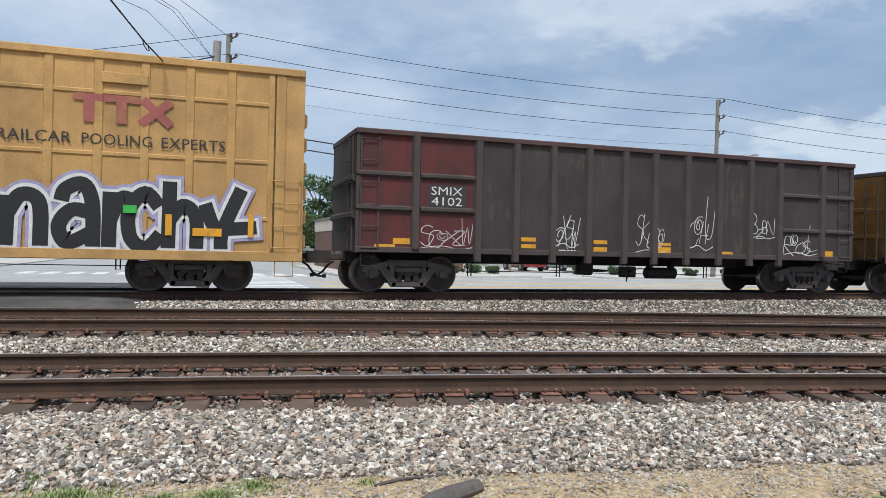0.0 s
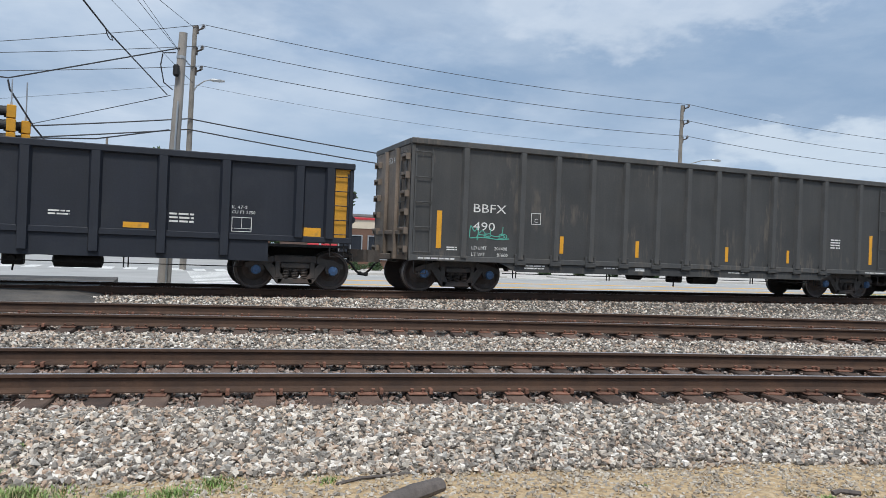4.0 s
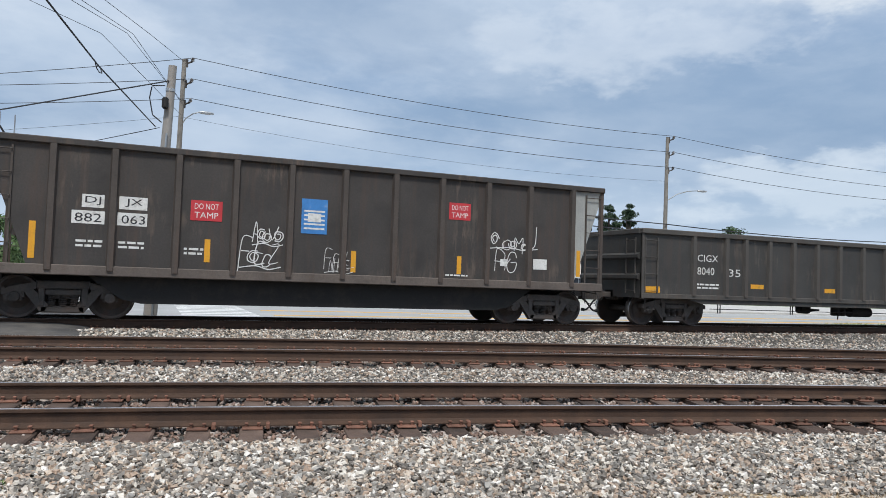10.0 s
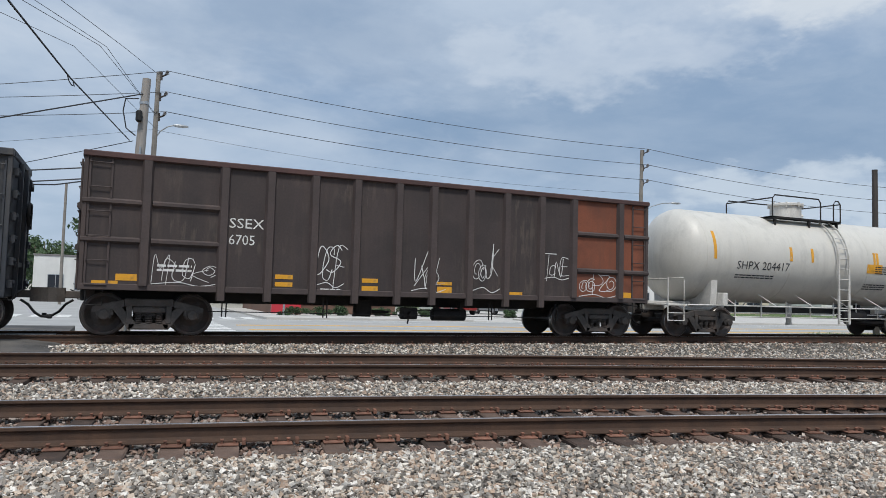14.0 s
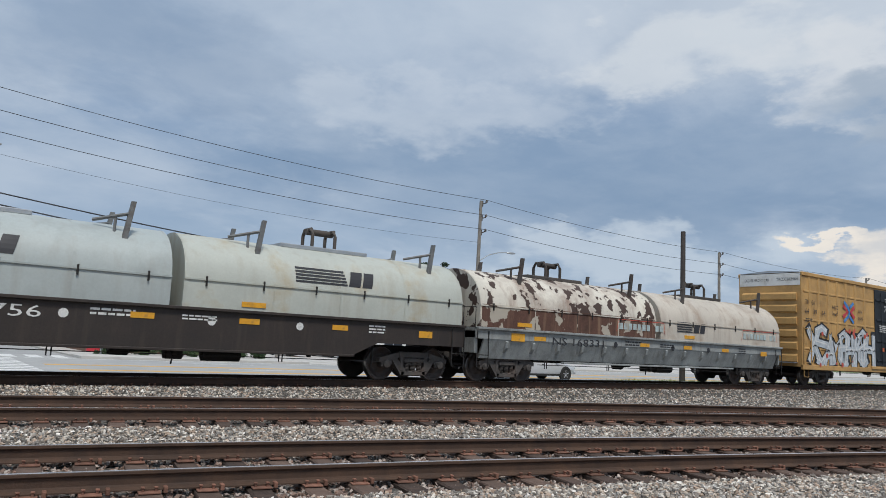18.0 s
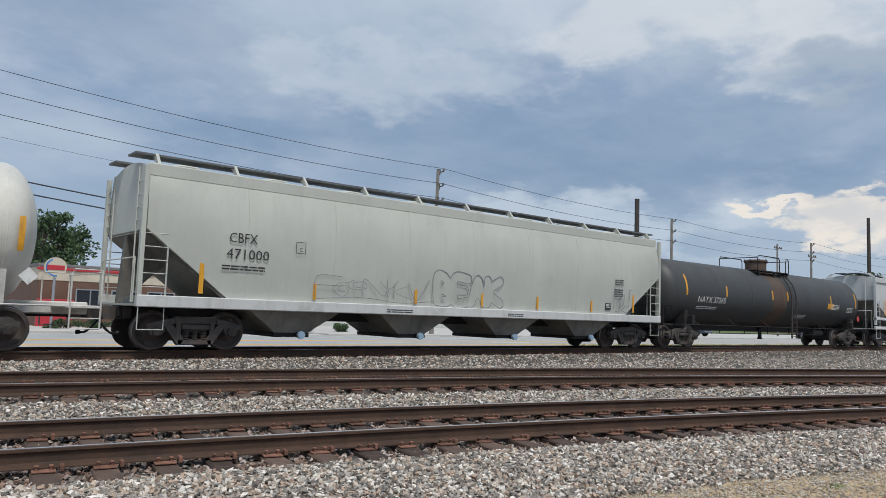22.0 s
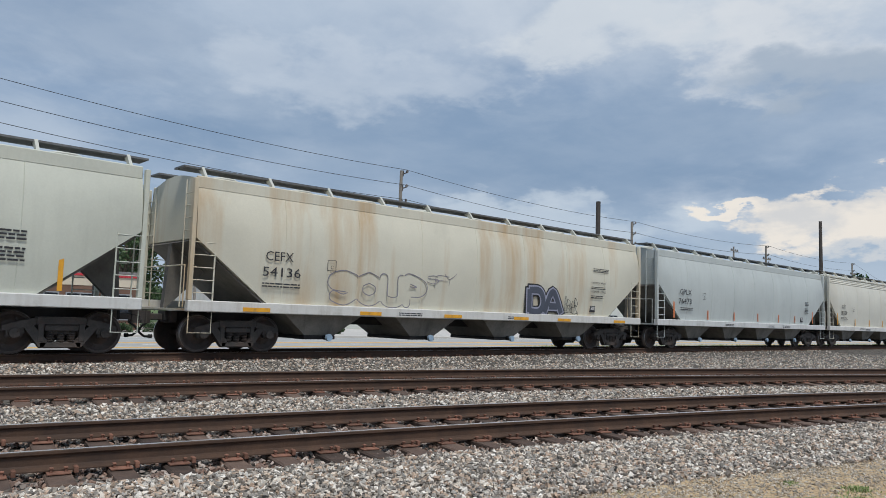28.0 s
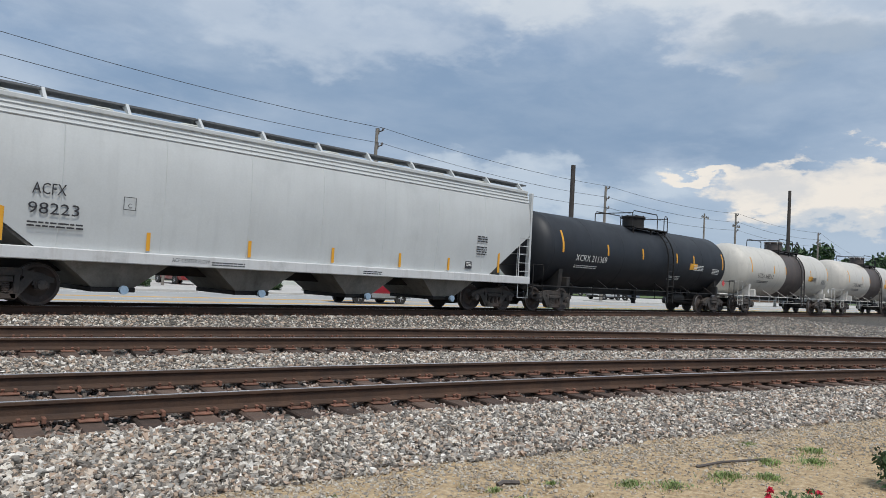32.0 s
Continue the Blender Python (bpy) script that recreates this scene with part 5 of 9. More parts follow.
    tag(car, -2.2, 1.25, 0.8 if boxed else 0.5, 0.5, seed, M_SPRAY_W if boxed else M_SPRAY_GY, loops=5, width=0.03)
    tag(car, 4.1, 1.3, 0.5, 0.45, seed + 9, M_SPRAY_W if boxed else M_SPRAY_GY, loops=3, width=0.025)
    tag(car, -0.3, 1.2, 0.6, 0.4, seed + 1, M_SPRAY_W, loops=6, width=0.018)
    return car


# ---------- box cars ----------
def box_car(x0, x1, full, label, seed):
    car, ln = car_thing("box_car", x0, x1, label, "freight car", "yellow box cars")
    p = paint("boxcar_yellow", (0.50, 0.295, 0.105), 0.25, 0.3, (0.30, 0.15, 0.055))
    hl, top, bot = ln / 2, 5.05, 0.84
    running_gear(car, ln, hl - 2.38)
    for s in (-1, 1):
        part("side_wall", MB().box(-hl, hl, min(s * 1.5, s * 1.46), max(s * 1.5, s * 1.46), bot, top - 0.1), p, car)
        part("roof_rail", MB().box(-hl, hl, min(s * 1.42, s * 1.56), max(s * 1.42, s * 1.56), top - 0.17, top, 0.02), p, car)
        part("side_sill", MB().box(-hl, hl, min(s * 1.44, s * 1.55), max(s * 1.44, s * 1.55), bot - 0.12, bot + 0.1, 0.015), p, car)
        post = shared(("post", "box"), lambda: MB().prism([(-0.1, 0), (-0.075, -0.03), (0.075, -0.03), (0.1, 0)], bot + 0.1, top - 0.17, "z").mesh("post", p))
        xs = [-8.8, -7.97, -7.11, -6.26, -5.38, -4.46, -3.5, 3.3, 4.27, 5.2, 6.1, 7.0, 7.86, 8.74]
        for x in xs:
            part("post", post, None, car).matrix_basis = pose(x, s * 1.5, 0, 0, 0, 0 if s < 0 else 180)
        for a, b in ((-9.3, -2.55), (2.55, 8.74)):
            for z in (4.2, 2.92, 1.66):
                part("girt", MB().prism([(s * 1.5, z - 0.06), (s * 1.526, z - 0.03), (s * 1.526, z + 0.03), (s * 1.5, z + 0.05)], a, b, "x"), p, car)
        part("end_post", MB().box(hl - 0.68, hl - 0.42, min(s * 1.5, s * 1.53), max(s * 1.5, s * 1.53), bot, top - 0.17, 0.006), p, car)
    part("roof", MB().prism([(-1.5, top - 0.05), (-1.4, top + 0.0), (0, top + 0.1), (1.4, top + 0.0), (1.5, top - 0.05)], -hl, hl, "x"), M_GALV, car)
    for k in range(int(ln / 1.4)):
        part("roof_seam", shared("seam", lambda: MB().prism([(-1.48, 0.0), (0, 0.1), (1.48, 0.0), (1.48, 0.035), (0, 0.135), (-1.48, 0.035)], -0.03, 0.03, "x").mesh("roof_seam", M_GALV)), None, car).matrix_basis = pose(-hl + 0.7 + 1.4 * k, 0, top + 0.0)
    for s in (-1, 1):
        part("end_wall", MB().box(min(s * hl, s * (hl - 0.05)), max(s * hl, s * (hl - 0.05)), -1.46, 1.46, bot, top - 0.02), p, car)
        rib = shared(("cor", "box"), lambda: MB().prism([(0, -0.2), (0.09, -0.12), (0.09, 0.12), (0, 0.2)], -1.3, 1.3, "y").mesh("corrugation", p))
        for k in range(6):
            part("corrugation", rib, None, car).matrix_basis = pose(s * hl, 0, bot + 0.35 + 0.55 * k, 0, 0, 0 if s > 0 else 180)
        part("placard_band", MB().box(min(s * hl, s * (hl + 0.01)), max(s * hl, s * (hl + 0.01)), -1.45, 1.45, top - 0.6, top - 0.05), mat("white_band", (0.7, 0.7, 0.68), 0.5, 0, 0.08, dirt=((0.4, 0.38, 0.34), 0.3, 2)), car, "white band across the upper end")
        if s < 0:
            for text, y0, h_, w_ in (("EXCESS HEIGHT CAR", 1.2, 0.13, 1.2), ("TBOX 643964", -0.35, 0.15, 1.0)):
                part("end_lettering", write(MB(), text, 0, 0, h_, 0, w_), M_DARK, car).matrix_basis = pose(-hl - 0.014, y0, top - 0.4, 0, 0, -90)
        part("crossover", MB().box(min(s * hl, s * (hl + 0.3)), max(s * hl, s * (hl + 0.3)), -1.3, 1.3, 0.98, 1.03), M_GALV, car)
    lad = shared("box_ladder", lambda: ladder_mesh(0.95, 2.6, 4, 0.62, p))
    for x, y, turn in ((hl - 0.7, -1.535, 0), (-hl + 0.08, -1.535, 0), (-hl + 0.7, 1.535, 180)):
        part("ladder", lad, None, car).matrix_basis = pose(x, y, 0, 0, 0, turn)
    st = shared("box_step", lambda: MB().tube([(0, -1.5, 0.8), (0, -1.5, 0.4), (0.4, -1.5, 0.4), (0.4, -1.5, 0.8)], 0.016).mesh("sill_step", p))
    part("sill_step", st, None, car).matrix_basis = pose(hl - 0.6, 0, 0)
    part("sill_step", st, None, car).matrix_basis = pose(-hl + 0.15, 0, 0)
    dk = paint("plug_door_black", (0.012, 0.016, 0.021), 0.3, 0.2, (0.05, 0.05, 0.05))
    for a, b in ((-2.45, -0.02), (0.02, 2.45)):
        d = part("plug_door", MB().box(a, b, -1.55, -1.5, 1.02, 4.82, 0.015), dk, car, "dark blue-black plug door with lock bars")
        for z in (1.3, 2.25, 3.3, 4.3):
            part("door_rib", MB().box(a + 0.08, b - 0.08, -1.59, -1.55, z - 0.05, z + 0.05, 0.012), dk, d)
        for x in (a + 0.55, a + 1.2, a + 1.85):
            part("lock_rod", MB().tube([(x, -1.605, 1.1), (x, -1.605, 4.7)], 0.02), dk, d)
        part("door_handle", MB().lathe([(-1.66, 0.16), (-1.63, 0.16)], "y", 14, (a + 1.5, 0, 2.0)), dk, d)
        wm = MB()
        for k, line in enumerate(("CLOSE THIS DOOR", "BEFORE CLOSING", "MAIN DOOR", "", "CIERRE ESTA PUERTA", "ANTES DE CERRAR", "LA PUERTA PRINCIPAL") if a < -1 else ("CLOSE AND LOCK", "DOORS BEFORE", "MOVING CAR", "", "CIERRE Y ASEGURE", "PUERTAS ANTES DE", "MOVER EL CARRO")):
            if line:
                write(wm, line, a + 0.9 + 0.021 * (18 - len(line)), 4.36 - 0.098 * k, 0.078, -1.612, 0.042 * len(line))
        write(wm, "ASD", a + 0.97, 2.06, 0.11, -1.612, 0.26)
        if a < -1:
            write(wm, "70K", a + 2.08, 2.98, 0.11, -1.612, 0.24)
        bars(wm, a + 0.3, 3.0, 0.7, 0.06, 4, -1.612, seed + 1)
        wm.cuts.append(len(wm.f))
        wm.add([(a + 1.1, -1.612, 2.4), (a + 1.5, -1.612, 2.4), (a + 1.5, -1.612, 2.52), (a + 1.1, -1.612, 2.52)], [(0, 1, 2, 3)])
        wm.cuts.append(len(wm.f))
        wm.add([(a + 1.0, -1.612, 1.74), (a + 1.22, -1.612, 1.74), (a + 1.22, -1.612, 1.98), (a + 1.0, -1.612, 1.98)], [(0, 1, 2, 3)])
        split_parts("door_lettering", wm, M_WHITE, d)
        part("door_sticker", MB().box(a + 0.55, a + 0.78, -1.612, -1.606, 1.75, 1.92), mat("orange_sticker", (0.65, 0.13, 0.03), 0.5), d)
    part("door_track", MB().box(-3.0, 3.0, -1.6, -1.5, 0.86, 1.0, 0.015), p, car)
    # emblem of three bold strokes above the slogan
    em = mat("faded_maroon", (0.34, 0.10, 0.085), 0.6, 0, 0.15, 3, 30, 0.02, dirt=((0.40, 0.2, 0.07), 0.4, 2))
    y = -1.534
    emblem = []
    for x, w, sx in ((4.72, 0.56, 0.2), (5.3, 0.72, 0.24)):
        mb = MB()
        mb.add([(x, y, 4.0), (x + w, y, 4.0), (x + w, y, 4.15), (x, y, 4.15)], [(0, 1, 2, 3)])
        mb.add([(x + sx, y, 3.56), (x + sx + 0.21, y, 3.56), (x + sx + 0.21, y, 4.0), (x + sx, y, 4.0)], [(0, 1, 2, 3)])
        emblem.append(mb)
    emblem.append(MB().ribbon([(6.05, 4.1), (6.62, 3.58)], 0.18, y - 0.001).ribbon([(6.62, 4.1), (6.02, 3.58)], 0.18, y - 0.002))
    for mb in emblem:
        part("emblem", mb, em, car, "faded maroon emblem")
    words = MB()
    for text, x, w in (("RAILCAR", 3.36, 1.35), ("POOLING", 4.9, 1.35), ("EXPERTS", 6.44, 1.3)):
        write(words, text, x, 3.1, 0.23, y, w)
    split_parts("slogan", words, M_DARK, car, "dark lettering of the slogan")
    part("vent_plate", MB().box(5.25, 6.15, -1.565, -1.5, 4.4, 4.62, 0.01), p, car)
    if full:
        sl = MB()
        write(sl, "TB", -9.2, 3.62, 0.2, y, 0.28)
        write(sl, "OX", -8.65, 3.62, 0.2, y, 0.3)
        write(sl, "64", -9.2, 3.2, 0.22, y, 0.3)
        write(sl, "39", -8.5, 3.2, 0.22, y, 0.32)
        write(sl, "64", -7.75, 3.2, 0.22, y, 0.32)
        write(sl, "next", -6.75, 3.55, 0.2, y, 0.5)
        write(sl, "load", -6.75, 3.25, 0.22, y, 0.5)
        write(sl, "any", -4.2, 3.5, 0.16, y, 0.4)
        write(sl, "road", -4.2, 3.2, 0.2, y, 0.5)
        bars(sl, -9.2, 2.95, 0.6, 0.05, 2, y, seed)
        lettering(car, sl, M_DARK, "dark stencilled lettering")
        ra, rb = MB(), MB()
        for k, run in enumerate(([(-0.55, 0.33), (-0.14, 0.04), (-0.58, -0.22)], [(0.56, 0.31), (0.2, 0.05), (0.54, -0.22)])):
            ra.ribbon([(-5.15 + u, 3.47 + v) for u, v in run], 0.19, y - 0.001 - 0.0005 * k)
        for k, run in enumerate(([(-0.47, 0.5), (-0.02, 0.19), (0.05, 0.02), (-0.04, -0.15), (-0.5, -0.43)], [(0.1, 0.27), (0.47, 0.5)], [(0.08, -0.18), (0.46, -0.46)])):
            rb.ribbon([(-5.15 + u, 3.47 + v) for u, v in run], 0.15, y - 0.003 - 0.0005 * k)
        em2 = part("crossed_arrow", ra, M_SIGN_RED, car, "red and blue crossed arrows")
        part("blue_arrow", rb, M_SIGN_BLUE, em2)
        rnd = random.Random(seed)
        for gx, gw, gh, n, fat in ((-8.75, 5.9, 1.35, 9, 1.3), (2.95, 5.4, 1.25, 6, 1.45)):
            cw = gw / n
            runs = []
            for k in range(n):
                dz, tall, lean, flip = rnd.uniform(-0.1, 0.12), rnd.uniform(0.85, 1.15), rnd.uniform(-0.3, 0.4), rnd.choice((0, 1))
                for st in glyph(rnd.choice("AEFHKNMRWXZS")):
                    runs.append([(gx + cw * (k - 0.2 + 1.4 * abs(flip - u)) + lean * v * 0.5 + rnd.uniform(-0.07, 0.07), 1.02 + dz + v * gh * tall + rnd.uniform(-0.08, 0.08)) for u, v in st])
            wild_letters(car, runs, fat, "silver graffiti letters with black outlines")
        dots = MB()
        rnd = random.Random(seed)
        for k in range(14):
            dx, dz, r = rnd.uniform(-8.9, -2.7), rnd.uniform(2.3, 2.65) if k < 9 else rnd.uniform(0.95, 1.4), rnd.uniform(0.05, 0.13)
            dots.add([(dx + r * math.cos(t * 0.785), -1.572 - 0.0003 * k, dz + r * math.sin(t * 0.785)) for t in range(8)], [tuple(range(8))])
        part("paint_dots", dots, M_SPRAY_R, car)
    else:
        stroke_letters(car, [(1, 2.35, 0.95, 1.0, 1.4), (0, 3.4, 0.98, 1.0, 1.25), (1, 4.35, 0.98, 1.0, 1.5), (2, 5.3, 0.98, 0.75, 1.35), (3, 5.7, 0.95, 0.85, 1.45), (4, 6.42, 0.98, 0.95, 1.35), (5, 7.25, 0.98, 0.95, 1.35)], M_SPRAY_B, M_SPRAY_W, M_SPRAY_P, -1.534, "black graffiti letters with white and lilac halo")
        part("green_patch", MB().box(5.72, 5.98, -1.6, -1.5, 1.7, 1.86), mat("green_sticker", (0.05, 0.5, 0.08), 0.5), car)
    reflectors(car, [(0.14, 1.42, 0.12, 0.45), (8.25, 1.25, 0.12, 0.5), (6.55, 1.25, 0.13, 0.45), (7.1, 1.25, 0.6, 0.17)], -1.572)
    return car

# ---------- covered hoppers ----------
M_VALVE = mat("pale_blue_cap", (0.30, 0.42, 0.55), 0.5, 0.1, 0.15, 5, 30, 0.03, dirt=((0.2, 0.2, 0.2), 0.3, 5))


def hopper(x0, x1, col, label, seed, mark, number, bays=4, ribbed=False, eave=4.2, stains=None, marks_dark=True, curve=0.12, board=0.2, mark_z=(2.75, 2.3), flutes=False, mark_w=(0.8, 1.1), mark_x=0.0):
    car, ln = car_thing("hopper_car", x0, x1, label, "freight car", "covered hopper cars")
    hl = ln / 2
    p = mat("hopper_paint", col, 0.5, 0, 0.06, 0.6, 22, 0.05, dirt=(tuple(c * 0.75 for c in col), 0.2, 0.5), streak=stains or (tuple(c * 0.7 for c in col), 0.25, 4.0))
    sp = mat("hopper_sill_paint", tuple(0.25 * c + 0.48 for c in col), 0.5, 0, 0.06, 0.9, 24, 0.05, dirt=(tuple(c * 0.6 for c in col), 0.2, 1.2), streak=((0.22, 0.16, 0.11), 0.25, 6.0))
    # end slope sheets and webs are much darker than the body paint
    dark = paint("dark_slope_sheet", (0.145, 0.135, 0.12), 0.4, 0.3, (0.05, 0.04, 0.03))
    running_gear(car, ln, hl - 1.5, False, (0.75, 1.0), gear=False)
    sill0, sill1 = (1.0, 1.27) if not ribbed else (1.56, 1.72)
    peak = eave + 0.2

    def side_y(z):
        t = (z - sill1) / (eave - sill1)
        return 1.42 + curve * math.sin(math.pi * min(max(t, 0), 1)) - 0.1 * max(t - 0.75, 0) / 0.25 * (1 if curve > 0.05 else 0)

    def ring(x, zb):
        zs = [zb + (eave - zb) * k / 10 for k in range(11)]
        near = [(x, -side_y(z), z) for z in zs]
        ye = side_y(eave)
        roof = [(x, -ye + 2 * ye * k / 8, eave + (peak - eave) * math.sin(math.pi * k / 8)) for k in range(1, 8)]
        return near + roof + [(x, side_y(z), z) for z in reversed(zs)]

    in0 = hl - 0.12
    body = MB()
    body.loft([ring(-in0, 2.75), ring(-in0 + 2.05, sill1 - 0.05), ring(in0 - 2.05, sill1 - 0.05), ring(in0, 2.75)], caps=True)
    part("hopper_body", body, p, car, "", 30)
    for s in (-1, 1):
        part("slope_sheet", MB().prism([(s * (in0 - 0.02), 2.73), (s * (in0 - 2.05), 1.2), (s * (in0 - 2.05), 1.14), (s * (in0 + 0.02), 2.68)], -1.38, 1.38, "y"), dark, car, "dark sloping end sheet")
        part("side_sill", MB().box(-hl, hl, min(s * 1.36, s * 1.56), max(s * 1.36, s * 1.56), sill0, sill1, 0.02), sp, car)
        part("eave_rail", MB().box(-in0, in0, min(s * (side_y(eave) - 0.03), s * (side_y(eave) + 0.07)), max(s * (side_y(eave) - 0.03), s * (side_y(eave) + 0.07)), eave - (0.06 if flutes else 0.24), eave + 0.06, 0.02), p, car)
        if ribbed:
            for q in (-1, 1):
                part("end_sill", MB().box(min(s * (hl - 2.3), s * hl), max(s * (hl - 2.3), s * hl), min(q * 1.4, q * 1.52), max(q * 1.4, q * 1.52), 1.02, 1.2, 0.015), p, car)
                part("end_gusset", MB().prism([(s * (hl - 2.3), 1.1), (s * (hl - 2.15), 1.1), (s * (hl - 1.95), 1.6), (s * (hl - 2.25), 1.6)], q * 1.42, q * 1.48, "y"), p, car)
        part("end_platform", MB().box(min(s * (hl - 1.2), s * hl), max(s * (hl - 1.2), s * hl), -1.36, 1.36, 1.02, 1.07), p, car)
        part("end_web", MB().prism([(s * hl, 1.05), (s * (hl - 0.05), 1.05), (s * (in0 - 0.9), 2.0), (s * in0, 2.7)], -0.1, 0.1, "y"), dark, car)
        for q in (-1, 1):
            part("corner_post", MB().box(min(s * hl, s * (hl - 0.1)), max(s * hl, s * (hl - 0.1)), min(q * 1.4, q * 1.54), max(q * 1.4, q * 1.54), min(sill1, 1.27), eave - (0.02 if curve > 0.05 else 0.1), 0.01), p, car)
            lad = MB()
            x = s * (hl - 0.05)
            w = s * (hl - 0.62)
            lad.tube([(w, q * 1.5, 1.2), (w, q * 1.5, 2.72)], 0.02)
            for k in range(5):
                z = 1.45 + 0.3 * k
                lad.tube([(x, q * 1.52, z), (w, q * 1.52, z)], 0.013)
            for k in range(4):
                z = 2.95 + 0.3 * k
                lad.tube([(x, q * 1.4, z), (x, q * 0.95, z)], 0.012)
            lad.tube([(x, q * 0.95, 1.1), (x, q * 0.95, eave)], 0.018)
            lad.tube([(x, q * 1.5, 1.2), (x, q * 1.5, 0.5), (w, q * 1.5, 0.5), (w, q * 1.5, 1.2)], 0.016)
            part("ladder", lad, p, car)
        part("handrail", MB().tube([(s * (hl + 0.02), -1.3, 1.1), (s * (hl + 0.02), -1.3, 2.1), (s * (hl + 0.02), 1.3, 2.1), (s * (hl + 0.02), 1.3, 1.1)], 0.018), p, car)
    # running boards on the roof and round hatches
    grate = mat("roof_grating", (0.16, 0.165, 0.17), 0.6, 0.5, 0.2, 20, 80, 0.3)
    for q in (-1, 1):
        y = q * (0.78 if not ribbed else 0.4)
        part("running_board", MB().box(-hl - 0.1, hl + 0.1, y - 0.3, y + 0.3, peak + board * 0.4, peak + board * 0.4 + 0.045), grate, car, "grey steel grating walkway")
        br = shared(("bracket", round(eave, 2), ribbed), lambda: MB().prism([(-side_y(eave) - 0.04, eave + 0.02), (-side_y(eave) + 0.06, eave + 0.02), (-0.9, peak + board * 0.4), (-1.08, peak + board * 0.4 + 0.06)], -0.035, 0.035, "x").mesh("bracket", p))
        n = 11 if not ribbed else 9
        for k in range(n):
            part("bracket", br, None, car).matrix_basis = pose(-in0 + 0.25 + (2 * in0 - 0.5) * k / (n - 1), 0, 0, 0, 0, 0 if q < 0 else 180)
    hatch = shared("hatch", lambda: MB().lathe([(0, 0.38), (0.1, 0.38), (0.14, 0.33), (0.16, 0.0)], "z", 18).mesh("hatch", p, 30))
    for k in range(8 if not ribbed else 7):
        part("hatch", hatch, None, car).matrix_basis = pose(-in0 + 1.3 + (2 * in0 - 2.6) * k / (7 if not ribbed else 6), 0, peak - 0.02)
    # discharge bays under the body
    bayp = paint("dusty_bay", (0.24, 0.225, 0.2), 0.5, 0.5, (0.06, 0.05, 0.04))
    span_x = 2 * (in0 - 2.0)
    step = span_x / bays
    for k in range(bays):
        cx = -span_x / 2 + step * (k + 0.5)
        hw, zt = (step * 0.39, 1.16) if not ribbed else (step * 0.5, 1.6)
        b = MB().loft([[(cx - hw, -1.34, zt), (cx + hw, -1.34, zt), (cx + hw, 1.34, zt), (cx - hw, 1.34, zt)], [(cx - 0.46, -1.05, 0.44), (cx + 0.46, -1.05, 0.44), (cx + 0.46, 1.05, 0.44), (cx - 0.46, 1.05, 0.44)]])
        bay = part("discharge_bay", b, bayp if not ribbed else paint("dark_bay", (0.05, 0.048, 0.045), 0.4, 0.4), car, "dark funnel-shaped discharge bay")
        part("outlet_gate", MB().box(cx - 0.5, cx + 0.5, -1.08, 1.08, 0.34, 0.45, 0.015).lathe([(-1.25, 0.07), (-1.05, 0.07)], "y", 10, (cx + 0.15, 0, 0.4)), M_BLACK, bay)
        part("outlet_cap", MB().lathe([(-1.34, 0.1), (-1.25, 0.1)], "y", 12, (cx + 0.15, 0, 0.4)), M_VALVE, bay, "pale blue outlet valve cap")
    if ribbed:
        rib = shared(("hrib", eave), lambda: MB().prism([(-0.06, 0), (-0.045, -0.07), (0.045, -0.07), (0.06, 0)], sill1 + 0.02, eave - 0.08, "z").mesh("side_post", p))
        for k in range(14):
            x = -in0 + 2.2 + (2 * in0 - 4.4) * k / 13
            for q in (-1, 1):
                part("side_post", rib, None, car).matrix_basis = pose(x, q * 1.42, 0, 0, 0, 0 if q < 0 else 180)
    else:
        weld = MB()
        for k in range(7):
            x = -in0 + 2.4 + (2 * in0 - 4.8) * k / 6
            zs = [sill1 + 0.02 + (eave - sill1 - 0.1) * j / 10 for j in range(11)]
            weld.tube([(x, -side_y(z) - 0.0, z) for z in zs], 0.009, 4)
        part("weld_seam", weld, p, car)
    if flutes:
        for k in range(3):
            z = eave - 0.16 - 0.11 * k
            part("flute", MB().tube([(-in0, -side_y(z), z), (in0, -side_y(z), z)], 0.03, 6), p, car)
    mb = MB()
    ly = -1.42 - curve - 0.012 if not ribbed else -1.5

    def at(z):
        return -side_y(z) - 0.008 if not ribbed else -1.496

    lm = M_DARK
    write(mb, mark, -hl + 1.95 + mark_x, mark_z[0], 0.24, at(mark_z[0]) - 0.03, mark_w[0])
    write(mb, number, -hl + 1.9 + mark_x, mark_z[1], 0.24, at(mark_z[1]) - 0.03, mark_w[1])
    bars(mb, -hl + 1.9, mark_z[1] - 0.2, 1.1, 0.045, 2, at(2.0) - 0.02, seed)
    boxed_mark(mb, -hl + 3.8, mark_z[1] + 0.25, 0.28, at(2.6) - 0.03)
    if mark == "CEFX":
        write(mb, "EXTERIOR PAINT", hl - 3.4, 2.5, 0.075, at(2.4) - 0.03, 0.95)
        bars(mb, hl - 3.4, 2.36, 0.9, 0.035, 2, at(2.3) - 0.03, seed + 1)
        write(mb, "INTERIOR LINING", hl - 3.4, 2.16, 0.075, at(2.1) - 0.03, 0.95)
        bars(mb, hl - 3.4, 2.02, 0.8, 0.04, 2, at(2.0) - 0.03, seed + 2)
        bars(mb, hl - 3.3, 3.06, 1.0, 0.035, 3, at(3.0) - 0.03, seed + 5)
    else:
        bars(mb, hl - 2.9, 2.5, 0.5, 0.05, 3, at(2.4) - 0.02, seed + 1)
